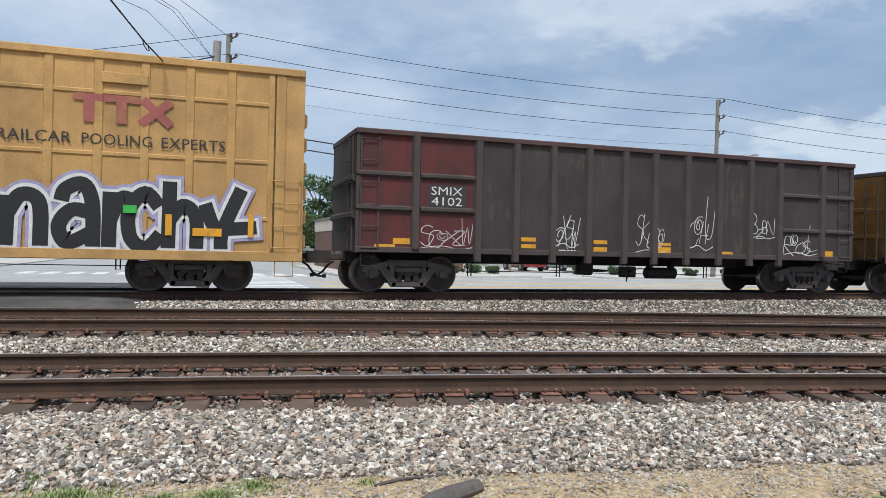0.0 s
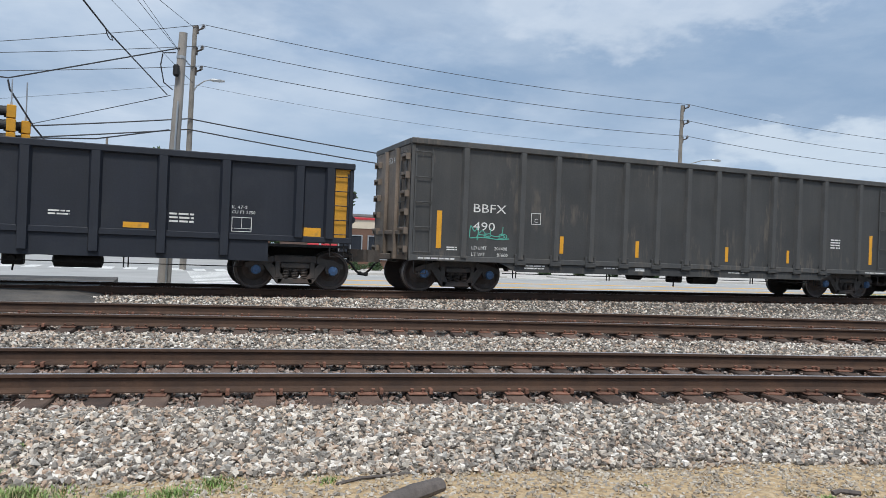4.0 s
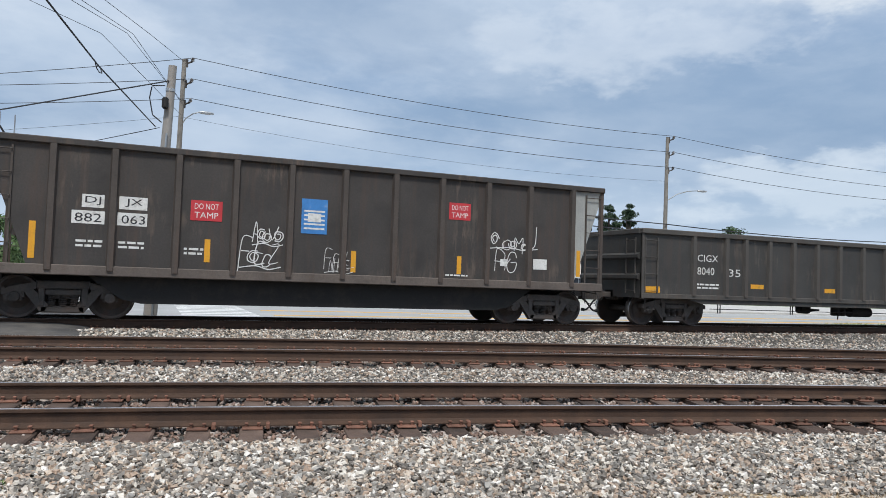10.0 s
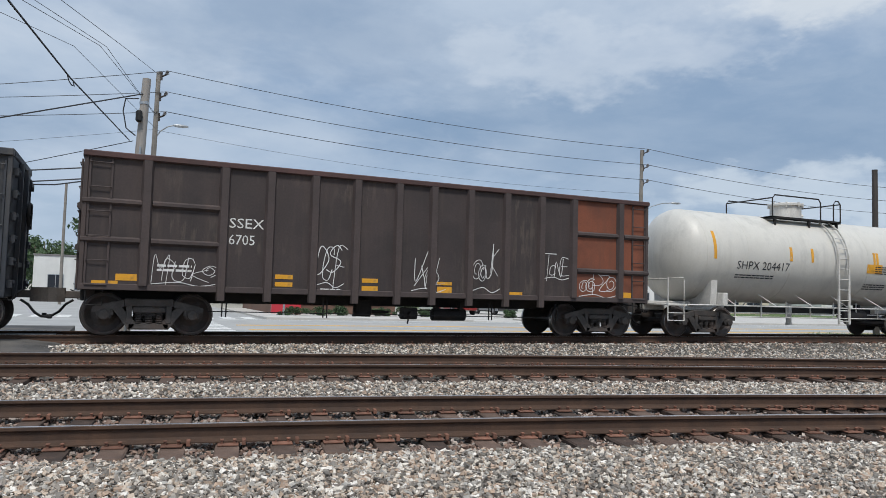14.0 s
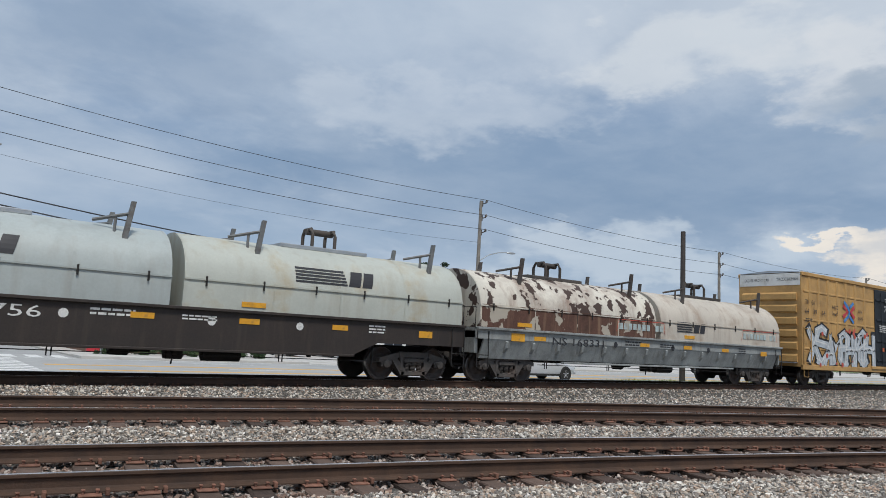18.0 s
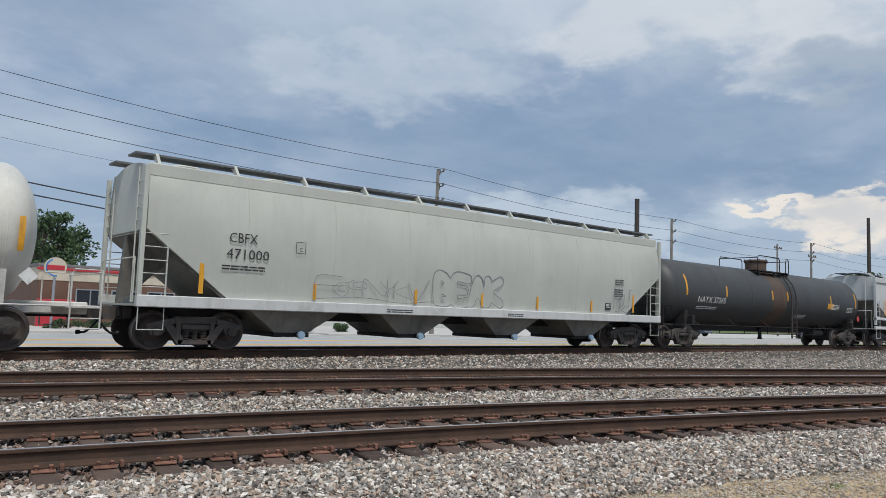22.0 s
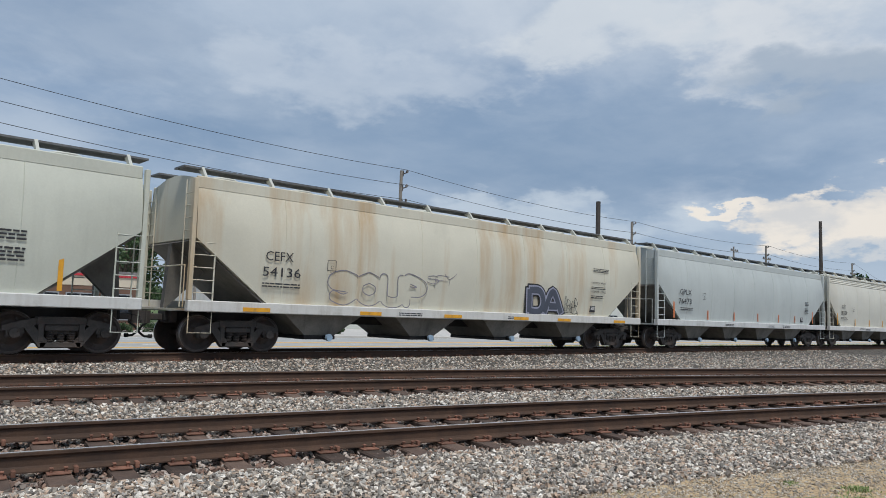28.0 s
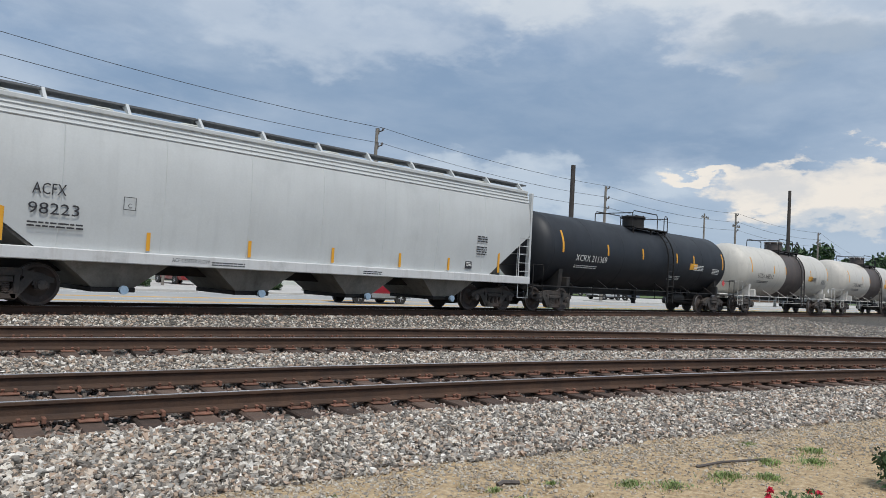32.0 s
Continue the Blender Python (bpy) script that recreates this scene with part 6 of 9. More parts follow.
        bars(mb, hl - 2.9, 2.15, 0.5, 0.05, 4, at(2.0) - 0.02, seed + 2)
    if mark == "ACFX":
        write(mb, "ACF CENTER FLOW", -hl + 5.0, sill0 + 0.1, 0.09, -1.566, 0.95)
    bars(mb, -3.2, sill0 + 0.12, 0.9, 0.035, 2, -1.566, seed + 3)
    bars(mb, 1.5, sill0 + 0.12, 0.7, 0.035, 2, -1.566, seed + 4)
    lettering(car, mb, lm, "dark stencilled reporting mark and number")
    dp = part("data_panel", MB().box(hl - 3.35, hl - 3.05, at(1.5) - 0.02, -1.4, sill1 + 0.15, sill1 + 0.39), M_DARK, car)
    part("panel_lines", bars(MB(), hl - 3.32, sill1 + 0.33, 0.24, 0.03, 3, at(1.5) - 0.026, seed), M_WHITE, dp)
    up = 0.0 if not ribbed else 0.47
    if mark == "CEFX":
        reflectors(car, [(x, sill0 + 0.04, 0.75, 0.1) for x in (-hl + 1.4, -4.6, -1.4, 1.8, hl - 5.4, hl - 1.9)], -1.568)
    else:
        reflectors(car, [(x, z + up, w, h) for x, z, w, h in [(-hl + 1.38, 1.35, 0.11, 0.95), (-hl + 4.4, 1.32, 0.09, 0.42), (-2.2, 1.32, 0.09, 0.42), (0.4, 1.32, 0.09, 0.42), (2.9, 1.32, 0.09, 0.42), (hl - 4.2, 1.32, 0.09, 0.4), (hl - 1.75, 1.35, 0.1, 0.7)]], at(1.6) - 0.012, mark == "GPLX")
    car["front"] = at(1.9) - 0.03
    return car


# ---------- tank cars ----------
def tank(x0, x1, cols, label, seed, radius, centre, mark, number, band=None, lower=None, trim=None, dome_x=-0.4, head=0.75, text_dark=True, gap=0.75, dec=(0.0, 0.0), bogie=1.75, climb=None, rails=None, second=None, marks=None, fine_print=(), strips=None, warn=None):
    """cols: the shell's colour and, with band=(x0, x1), that of the band."""
    car, ln = car_thing("tank_car", x0, x1, label, "freight car", "tank cars")
    hl = ln / 2
    dk = text_dark
    soot = tuple(c * 0.55 for c in cols[0])
    p = mat("tank_shell", cols[0], 0.42 if dk else 0.56, 0, 0.08, 0.7, 20, 0.03, dirt=(soot, 0.22, 0.7), streak=(tuple(c * 0.6 + 0.02 for c in cols[0]), 0.4, 3.0), coat=0.12 if dk else 0.0)
    q = mat("tank_band", cols[1], 0.6, 0, 0.15, 0.8, 20, 0.08, dirt=(tuple(c * 1.6 + 0.02 for c in cols[1]), 0.35, 1.2), streak=((0.16, 0.12, 0.09), 0.5, 4.0)) if len(cols) > 1 else p
    tm = trim or M_BLACK
    running_gear(car, ln, hl - bogie, False, (0.72, 0.98), gear=False)
    e = hl - gap
    prof = [(-e, 0.0)] + [(-e + head * (1 - math.cos(a)), radius * math.sin(a)) for a in (0.25, 0.5, 0.75, 1.0, 1.25, 1.45)] + [(-e + head, radius)]
    cuts = sorted([c for c in (band or ())] + [-e * 0.6, -e * 0.3, e * 0.3, e * 0.6])
    prof += [(c, radius) for c in cuts] + [(-a, r) for a, r in reversed(prof)]
    mb = MB().lathe(prof, "x", 40, (0, 0, centre))
    for i, f in enumerate(mb.f):
        cx = sum(mb.v[k][0] for k in f) / len(f)
        cz = sum(mb.v[k][2] for k in f) / len(f)
        if band and band[0] < cx < band[1]:
            mb.m[i] = 1
        if lower and cz < lower:
            mb.m[i] = 1
    part("tank_shell", mb.mesh("tank_shell", [p, q], 35), None, car)

    def surf(z, off=0.006):
        return -math.sqrt(max((radius + off) ** 2 - (z - centre) ** 2, 0.01))

    seams = MB()
    for c in (-e + head, -e * 0.6, -e * 0.3, e * 0.3, e * 0.6, e - head):
        seams.lathe([(c - 0.012, radius + 0.001), (c - 0.006, radius + 0.006), (c + 0.006, radius + 0.006), (c + 0.012, radius + 0.001)], "x", 40, (0, 0, centre))
    part("weld_seam", seams, p, car)
    for s in (-1, 1):
        part("saddle", MB().prism([(-1.25, 0.95), (1.25, 0.95), (1.3, centre - radius * 0.55), (0.6, centre - radius * 0.93), (-0.6, centre - radius * 0.93), (-1.3, centre - radius * 0.55)], s * (hl - 1.9) - 0.12, s * (hl - 1.9) + 0.12, "x"), tm, car)
        part("stub_sill", MB().box(min(s * (hl - 3.2), s * hl), max(s * (hl - 3.2), s * hl), -0.4, 0.4, 0.78, 1.06, 0.03), tm, car)
        part("end_deck", MB().box(min(s * (hl - 0.75), s * hl), max(s * (hl - 0.75), s * hl), -1.45, 1.45, 0.93, 0.99, 0.01), tm, car)
        rail = MB()
        for y in (-1.45, 1.45):
            rail.tube([(s * hl, y, 0.5), (s * hl, y, 1.75), (s * (hl - 0.55), y, 1.75), (s * (hl - 0.6), y, 1.65), (s * (hl - 0.6), y, 0.5), (s * hl, y, 0.5)], 0.02)
            rail.tube([(s * hl, y, 0.72), (s * (hl - 0.6), y, 0.72)], 0.014)
        rail.tube([(s * hl, -1.45, 1.7), (s * hl, 1.45, 1.7)], 0.018)
        part("end_railing", rail, tm, car)
        part("side_bracket", MB().box(s * (hl - 2.15) - 0.1, s * (hl - 2.15) + 0.1, -1.5, -1.2, 0.95, 1.35, 0.02), tm, car)
    hand = MB()
    for y in (-1.48, 1.48):
        hand.tube([(-hl + 0.7, y, 0.97), (hl - 0.7, y, 0.97)], 0.022)
        for k in range(6):
            x = -hl + 2.6 + (ln - 5.2) * k / 5
            hand.tube([(x, y, 0.97), (x - 0.1, surf(1.35, 0) * (-1 if y > 0 else 1), 1.35)], 0.018)
    part("handrail", hand, tm, car)
    # manway, platform and ladder at the middle
    d, tz = dome_x, centre + radius
    l0, l1 = climb or (d + 0.6, d + 1.08)
    rails = rails or ((d - 1.7, d + 0.5), (d + 1.12, d + 1.45))
    r0, r1 = rails[0][0], rails[-1][1]
    for mx in (d,) if second is None else (d, second):
        mw = part("manway", MB().lathe([(-0.12, 0.5), (0.42, 0.5), (0.44, 0.56), (0.5, 0.56), (0.54, 0.45), (0.57, 0.0)], "z", 22, (mx, 0, tz)), q if band else tm, car, "round manway with a bolted lid", 35)
        part("hinge", MB().box(mx + 0.5, mx + 0.66, -0.08, 0.08, tz + 0.36, tz + 0.5, 0.01), tm, mw)
        for k in range(8):
            t = k * 0.785
            part("bolt", MB().box(mx + 0.53 * math.cos(t) - 0.025, mx + 0.53 * math.cos(t) + 0.025, 0.53 * math.sin(t) - 0.025, 0.53 * math.sin(t) + 0.025, tz + 0.38, tz + 0.55), tm, mw)
    for k in range(2):
        vx = (l0 + l1) / 2 + (-0.55 if l0 > d else 0.55) + 0.26 * k
        part("valve", MB().lathe([(-0.1, 0.1), (0.1, 0.1), (0.14, 0.14), (0.2, 0.1), (0.24, 0.0)], "z", 12, (vx, 0.1 - 0.2 * k, tz)), tm, car)
    plat = MB()
    for y in (-1.0, 0.62):
        plat.box(r0, r1, y, y + 0.38, tz - 0.12, tz - 0.07)
    plat.box(r0, r0 + 0.1, -1.0, 1.0, tz - 0.16, tz - 0.08).box(r1 - 0.1, r1, -1.0, 1.0, tz - 0.16, tz - 0.08)
    for x in (r0 + 0.15, d, r1 - 0.15):
        plat.prism([(-1.0, tz - 0.1), (-0.88, tz - 0.1), (-0.95, tz - 0.46)], x - 0.03, x + 0.03, "x")
    part("platform", plat, M_BLACK, car)
    hz = tz + 0.62
    for y in (-0.98, 0.98):
        for a, b in rails:
            part("platform_railing", MB().tube([(a, y, tz - 0.1), (a, y, hz - 0.12), (a + 0.1, y, hz), (b - 0.1, y, hz), (b, y, hz - 0.12), (b, y, tz - 0.1)], 0.024), M_BLACK, car)
    for x in (r0, r1):
        part("platform_railing", MB().tube([(x, -0.98, hz - 0.1), (x, 0.98, hz - 0.1)], 0.022), M_BLACK, car)
    lad = MB()
    zs = [0.45 + (tz - 0.1 - 0.45) * j / 12 for j in range(13)]
    out = {z: (surf(z, 0.12) if z > centre else -radius - 0.12) for z in zs}
    for x in (l0, l1):
        lad.loft([[(x - 0.025, out[z] - 0.03, z), (x + 0.025, out[z] - 0.03, z), (x + 0.025, out[z] + 0.03, z), (x - 0.025, out[z] + 0.03, z)] for z in zs])
    for k in range(10):
        z = 0.55 + 0.34 * k
        if z < tz - 0.15:
            y = surf(z, 0.12) if z > centre else -radius - 0.12
            lad.tube([(l0, y, z), (l1, y, z)], 0.018)
    part("ladder", lad, M_TRUCK if band else tm, car)
    pipe = MB().tube([(d - 0.2, -0.3, centre - radius), (d - 0.2, -0.3, 0.55), (d - 0.2, -0.3, 0.42)], 0.09, 10).lathe([(0.36, 0.11), (0.44, 0.11)], "z", 12, (d - 0.2, -0.3, 0))
    pipe.tube([(-hl + 3, -0.7, 0.62), (hl - 3, -0.7, 0.62)], 0.02).tube([(-hl + 3, -0.6, 0.75), (hl - 3, -0.6, 0.75)], 0.02)
    for k in range(7):
        x = -hl + 3.4 + (ln - 6.8) * k / 6
        pipe.tube([(x, -0.65, 0.6), (x, -0.65, 1.15)], 0.025)
    part("bottom_outlet", pipe, tm, car)
    part("air_reservoir", MB().lathe([(-0.6, 0.06), (-0.56, 0.17), (0.56, 0.17), (0.6, 0.06)], "x", 14, (hl - 4.6, -0.55, 0.72)).box(hl - 4.9, hl - 4.8, -0.65, -0.45, 0.7, 1.1).box(hl - 4.4, hl - 4.3, -0.65, -0.45, 0.7, 1.1), M_BLACK, car, "", 40)
    # lettering that follows the shell
    tx = MB()

    def wrap(text, x, z, h, w):
        k = len(tx.v)
        write(tx, text, x, z, h, 0, w)
        tx.v[k:] = [(a, surf(c), c) for a, b, c in tx.v[k:]]

    for text, x, z, h, w in marks or ((mark + " " + number, -hl + 2.7 + dec[0], centre - 0.42 + dec[1], 0.25, 2.2),):
        wrap(text, x, z, h, w)
    blocks = ((-hl + 2.7, centre - 0.62, 1.6, 2), (hl - 4.6, centre - 0.15, 1.0, 4), (hl - 2.6, centre - 0.25, 0.75, 4), (1.8, centre - 0.75, 1.1, 3))
    for j, (x, z, w, r) in enumerate(fine_print or [(x + dec[0], z + dec[1], w, r) for x, z, w, r in blocks]):
        k = len(tx.v)
        bars(tx, x, z, w, 0.045, r, 0, seed + j)
        tx.v[k:] = [(a, surf(c), c) for a, b, c in tx.v[k:]]
    lettering(car, tx, M_DARK if dk else M_WHITE, "stencilled mark and number on the shell")
    usual = [(-hl + 1.75, centre - 0.15, centre + 0.7), (-hl + 4.9, centre - 0.1, centre + 0.35), (band[0] - 0.12 if band else -0.9, centre - 0.1, centre + 0.35), (band[1] + 0.02 if band else 2.2, centre - 0.1, centre + 0.35), (hl - 4.7, centre - 0.1, centre + 0.35), (hl - 1.5, centre - 0.2, centre + 0.6)]
    for x, z0, z1 in strips or [(x + dec[0], z0 + dec[1] * 0.6, z1 + dec[1] * 0.6) for x, z0, z1 in usual]:
        st = MB()
        zz = [z0 + (z1 - z0) * j / 5 for j in range(6)]
        st.loft([[(x, surf(z, 0.004), z), (x + 0.11, surf(z, 0.004), z), (x + 0.11, surf(z, 0.0), z), (x, surf(z, 0.0), z)] for z in zz])
        part("reflector", st, M_YELLOW, car, "yellow reflective strip")
    yb = MB()
    w0, w1, z0, z1 = warn or (hl - 5.0, hl - 4.25, centre - 0.35, centre - 0.05)
    zz = [z0 + (z1 - z0) * j / 3 for j in range(4)]
    yb.loft([[(w0, surf(z, 0.004), z), (w1, surf(z, 0.004), z), (w1, surf(z, 0), z), (w0, surf(z, 0), z)] for z in zz])
    part("warning_panel", yb, M_YELLOW, car, "yellow warning panel")
    dm = MB()
    dm.prism([(hl - 1.6, 1.55), (hl - 1.42, 1.73), (hl - 1.24, 1.55), (hl - 1.42, 1.37)], -1.5, -1.49, "y")
    part("placard", dm, M_WHITE if dk else mat("red_placard", (0.6, 0.06, 0.06), 0.5, 0, 0.1), car, "diamond-shaped hazard placard")
    return car


# ---------- coil cars ----------
M_DULLPOST = mat("dull_grey_post", (0.17, 0.175, 0.175), 0.6, 0.2, 0.2, 4, 30, 0.1, dirt=((0.1, 0.07, 0.055), 0.35, 3))


def coil_car(x0, x1, deck_col, hood_cols, label, seed, mark, style="plain"):
    car, ln = car_thing("coil_car", x0, x1, label, "freight car", "steel coil cars")
    hl = ln / 2
    dk = paint("coil_deck", deck_col, 0.45, 0.5, (0.075, 0.055, 0.042))
    running_gear(car, ln, hl - 1.5, False, (0.6, 0.95), drop=0.08)
    for s in (-1, 1):
        pts = [(-hl, 1.0), (-hl + 2.9, 1.0), (-hl + 3.6, 0.68), (hl - 3.6, 0.68), (hl - 2.9, 1.0), (hl, 1.0), (hl, 1.6), (-hl, 1.6)]
        if style == "rusty":
            part("side_sill", MB().box(-hl, hl, min(s * 1.4, s * 1.48), max(s * 1.4, s * 1.48), 1.28, 1.6), dk, car, "upper side sill")
            part("lower_sill", MB().prism([(s * 1.47, 1.28), (s * 1.4, 1.28), (s * 1.18, 0.72), (s * 1.26, 0.7)], -hl + 0.3, hl - 0.3, "x"), dk, car, "inward-sloping lower side sheet")
        else:
            part("side_sill", MB().prism(pts, s * 1.48, s * 1.4, "y"), dk, car, "deep side sill")
        part("top_flange", MB().box(-hl, hl, min(s * 1.38, s * 1.56), max(s * 1.38, s * 1.56), 1.55, 1.62, 0.01), dk, car)
        part("lower_flange", MB().box(-hl + 3.6, hl - 3.6, min(s * 1.36, s * 1.52), max(s * 1.36, s * 1.52), 0.62, 0.68, 0.01), dk, car)
        part("end_sill", MB().box(min(s * hl, s * (hl - 0.1)), max(s * hl, s * (hl - 0.1)), -1.4, 1.4, 0.85, 1.6, 0.01), dk, car)
        lad = MB().tube([(s * (hl - 0.02), -1.5, 1.5), (s * (hl - 0.02), -1.5, 0.45), (s * (hl - 0.45), -1.5, 0.45), (s * (hl - 0.45), -1.5, 1.5)], 0.016).tube([(s * hl, -1.5, 0.8), (s * (hl - 0.45), -1.5, 0.8)], 0.014)
        lad.tube([(s * hl, -1.4, 1.6), (s * hl, -1.4, 2.2), (s * hl, 0.2, 2.2), (s * hl, 0.2, 1.6)], 0.016)
        part("grab_irons", lad, M_BLACK, car)
    part("deck", MB().box(-hl, hl, -1.4, 1.4, 1.3, 1.5), M_BLACK, car)
    if style == "rusty":
        st = shared("stake", lambda: MB().prism([(-1.3, 0.8), (-1.46, 0.98), (-1.5, 1.16), (-1.42, 1.2)], -0.05, 0.05, "x").mesh("stake_pocket", dk))
        for k in range(14):
            part("stake_pocket", st, None, car).matrix_basis = pose(-hl + 1.2 + (ln - 2.4) * k / 13, 0, 0.05)
    prof = [(-1.47, 1.62), (-1.47, 2.3)] + [(-1.45 * math.cos(a), 2.3 + 1.12 * math.sin(a)) for a in [0.12 + k * (math.pi - 0.24) / 18 for k in range(19)]] + [(1.47, 2.3), (1.47, 1.62)]
    for k, (a, b) in enumerate(((-hl + 0.1, -0.08), (0.2, hl - 0.12))):
        hc = hood_cols[k]
        hood = part("hood", MB().prism(prof, a, b, "x"), hc, car, "rounded sheet-steel coil hood", 25)
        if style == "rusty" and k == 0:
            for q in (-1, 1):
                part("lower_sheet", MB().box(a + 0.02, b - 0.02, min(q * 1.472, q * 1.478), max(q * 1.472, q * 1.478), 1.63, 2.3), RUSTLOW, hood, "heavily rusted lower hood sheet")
        sm = MB()
        for x in (a + 0.02, a + (b - a) * 0.27, a + (b - a) * 0.5, a + (b - a) * 0.75, b - 0.05):
            sm.loft([[(x, y * 1.006, 1.62 + (z - 1.62) * 1.004) for y, z in prof], [(x + 0.04, y * 1.006, 1.62 + (z - 1.62) * 1.004) for y, z in prof]], caps=False, closed=False)
        sm.box(a, b, -1.50, -1.47, 2.24, 2.28)
        part("seam", sm, hc, hood)
        for x in [a + 0.5 + (b - a - 1.0) * j / 5 for j in range(6)]:
            part("latch", shared("latch", lambda: MB().box(-0.02, 0.02, -1.515, -1.48, 2.12, 2.34, 0.005).mesh("latch", M_BLACK)), None, hood).matrix_basis = pose(x, 0, 0)
        c = (a + b) / 2
        top = 3.42
        tray = MB().box(c - 1.3, c + 1.3, -0.45, 0.45, top - 0.06, top + 0.06, 0.02)
        part("lifting_tray", tray, M_GALV if style != "rusty" else M_TRUCK, hood)
        hk = MB()
        for x in (c - 0.34, c + 0.34):
            hk.tube([(x, -0.3, top), (x, -0.3, top + 0.4), (x, -0.2, top + 0.56), (x, 0.2, top + 0.56), (x, 0.3, top + 0.4), (x, 0.3, top)], 0.05, 8)
        hk.tube([(c - 0.4, 0, top + 0.5), (c + 0.4, 0, top + 0.5)], 0.09, 10)
        part("lifting_hook", hk, M_TRUCK, hood, "dark lifting bracket on the hood's top", 40)
        for x in (a + (b - a) * 0.23, b - (b - a) * 0.12):
            for q in (-1, 1):
                sd = MB().prism([(x - 0.1, 2.85), (x + 0.02, 2.85), (x + 0.16, 3.88), (x + 0.06, 3.88)], q * 1.1, q * 1.0, "y")
                sd.tube([(x + 0.06, q * 1.05, 3.6), (x - 0.62, q * 0.62, 3.42)], 0.04, 6).tube([(x - 0.2, q * 0.87, 3.54), (x - 0.2, q * 0.87, 3.1)], 0.035, 6)
                part("guide_post", sd, M_TRUCK if style == "rusty" else M_DULLPOST, hood)
        # emblem: tapering stripes and two bold slanted blocks
        if not (style == "rusty" and k == 0):
            em = MB()

            def sf(z):
                t = min(max((z - 2.3) / 1.12, -1), 1)
                return -1.45 * math.sqrt(max(1 - t * t, 0.02)) - 0.012 if z > 2.3 else -1.485

            ex, ez = (a + 0.95, 1.93) if style == "rusty" else (c - 1.25, 2.42)
            el = 0.95 if style == "rusty" else 1.45
            for j in range(5):
                z = ez + 0.085 * j
                em.add([(ex, sf(z), z), (ex + el - 0.02 * j, sf(z), z), (ex + el - 0.02 * j, sf(z + 0.05), z + 0.05), (ex, sf(z + 0.05), z + 0.05)], [(0, 1, 2, 3)])
            for x, w2 in ((ex + el + 0.04, 0.34), (ex + el + 0.44, 0.3)):
                for u in range(4):
                    z0, z1 = ez + 0.1 * u, ez + 0.1 * u + 0.1
                    em.add([(x + 0.025 * u, sf(z0), z0), (x + 0.025 * u + w2, sf(z0), z0), (x + 0.025 * (u + 1) + w2, sf(z1), z1), (x + 0.025 * (u + 1), sf(z1), z1)], [(0, 1, 2, 3)])
            part("emblem", em, M_DARK, hood, "dark striped railway emblem")
        if style == "rusty":
            wd = MB()
            wx = -2.08 if k == 0 else 5.5
            for j in range(10):
                if j != 7:
                    wd.box(wx + 0.245 * j, wx + 0.175 + 0.245 * j, -1.492, -1.47, 1.87, 2.08)
            part("word_block", wd, mat("faded_blue_paint", (0.42, 0.50, 0.50), 0.6, 0, 0.2, 4, 30, 0.02, dirt=((0.3, 0.2, 0.14), 0.35, 3)), hood, "row of faded pale blue blocks")
            part("word_border", MB().ribbon([(wx - 0.14, 1.78), (wx - 0.04, 2.2), (wx + 2.45, 2.2), (wx + 2.5, 1.8)], 0.025, -1.49), M_SPRAY_R, hood, "thin red border line")
        pr = MB().box(c - 2.6, c - 2.0, -1.49, -1.47, 1.7, 1.82)
        part("reflector", pr, M_YELLOW, hood)
    mb = MB()
    write(mb, mark[0], -hl + 3.1, 1.2, 0.24, -1.488, mark[1])
    bars(mb, -hl + 6.6, 1.42, 0.9, 0.06, 2, -1.488, seed)
    bars(mb, -hl + 8.5, 1.4, 0.8, 0.045, 2, -1.488, seed + 1)
    for x in (-hl + 6.1, 0.9, 3.1):
        mb.add([(x + 0.1 * math.cos(t * 0.6283), -1.488, 1.32 + 0.1 * math.sin(t * 0.6283)) for t in range(10)], [tuple(range(10))])
    bars(mb, hl - 3.2, 1.42, 0.5, 0.05, 3, -1.488, seed + 2)
    lettering(car, mb, M_DARK if style == "rusty" else M_WHITE, "stencilled mark and number")
    reflectors(car, [(-hl + 1.35, 1.25, 0.55, 0.24), (-hl + 2.3, 1.3, 0.5, 0.13), (-hl + 7.4, 1.3, 0.5, 0.13), (0.95 + 0.6, 1.3, 0.5, 0.13), (4.0, 1.28, 0.45, 0.13), (hl - 1.6, 1.2, 0.45, 0.18)], -1.485)
    return car


# ---------- the train, car by car ----------
BLK = (0.026, 0.027, 0.03)
c = box_car(-16.7, 2.2, False, "yellow ribbed box car with black and white graffiti along its base", 11)
c = mill_gondola(3.4, 18.33, "SMIX", "4102", (0, 1), "rust-brown mill gondola with red end bays and white tags", 21, True)
c = coal_gondola(19.6, 34.5, ("882", "039"), (0.055, 0.046, 0.038), (0.42, 0.19, 0.04), "grimy brown coal gondola with an orange end and red signs", 31)
c = tall_gondola(35.8, 51.95, "SAXX", "317", (0.030, 0.031, 0.034), "tall black scrap gondola with yellow reflectors", 41)
car, ln = car_thing("gondola_car", 53.6, 68.2, "low black gondola with a yellow end panel", "freight car")
pk = paint("deep_black_paint", (0.012, 0.016, 0.026), 0.3, 0.2, (0.035, 0.04, 0.05), dirtcol=(0.026, 0.03, 0.038))
gondola(car, ln, 2.98, [-6.27, -4.61, -3.29, -2.03, -0.7, 0.56, 1.85, 3.15, 4.44, 6.05, 6.75], pk, bottom=1.12, low=0.45, rib_w=0.13, rib_d=0.1, ladders=5, bays={11: paint("end_panel_yellow", (0.55, 0.27, 0.02), 0.2, 0.2)}, caps=True, tc=ln / 2 - 1.22)
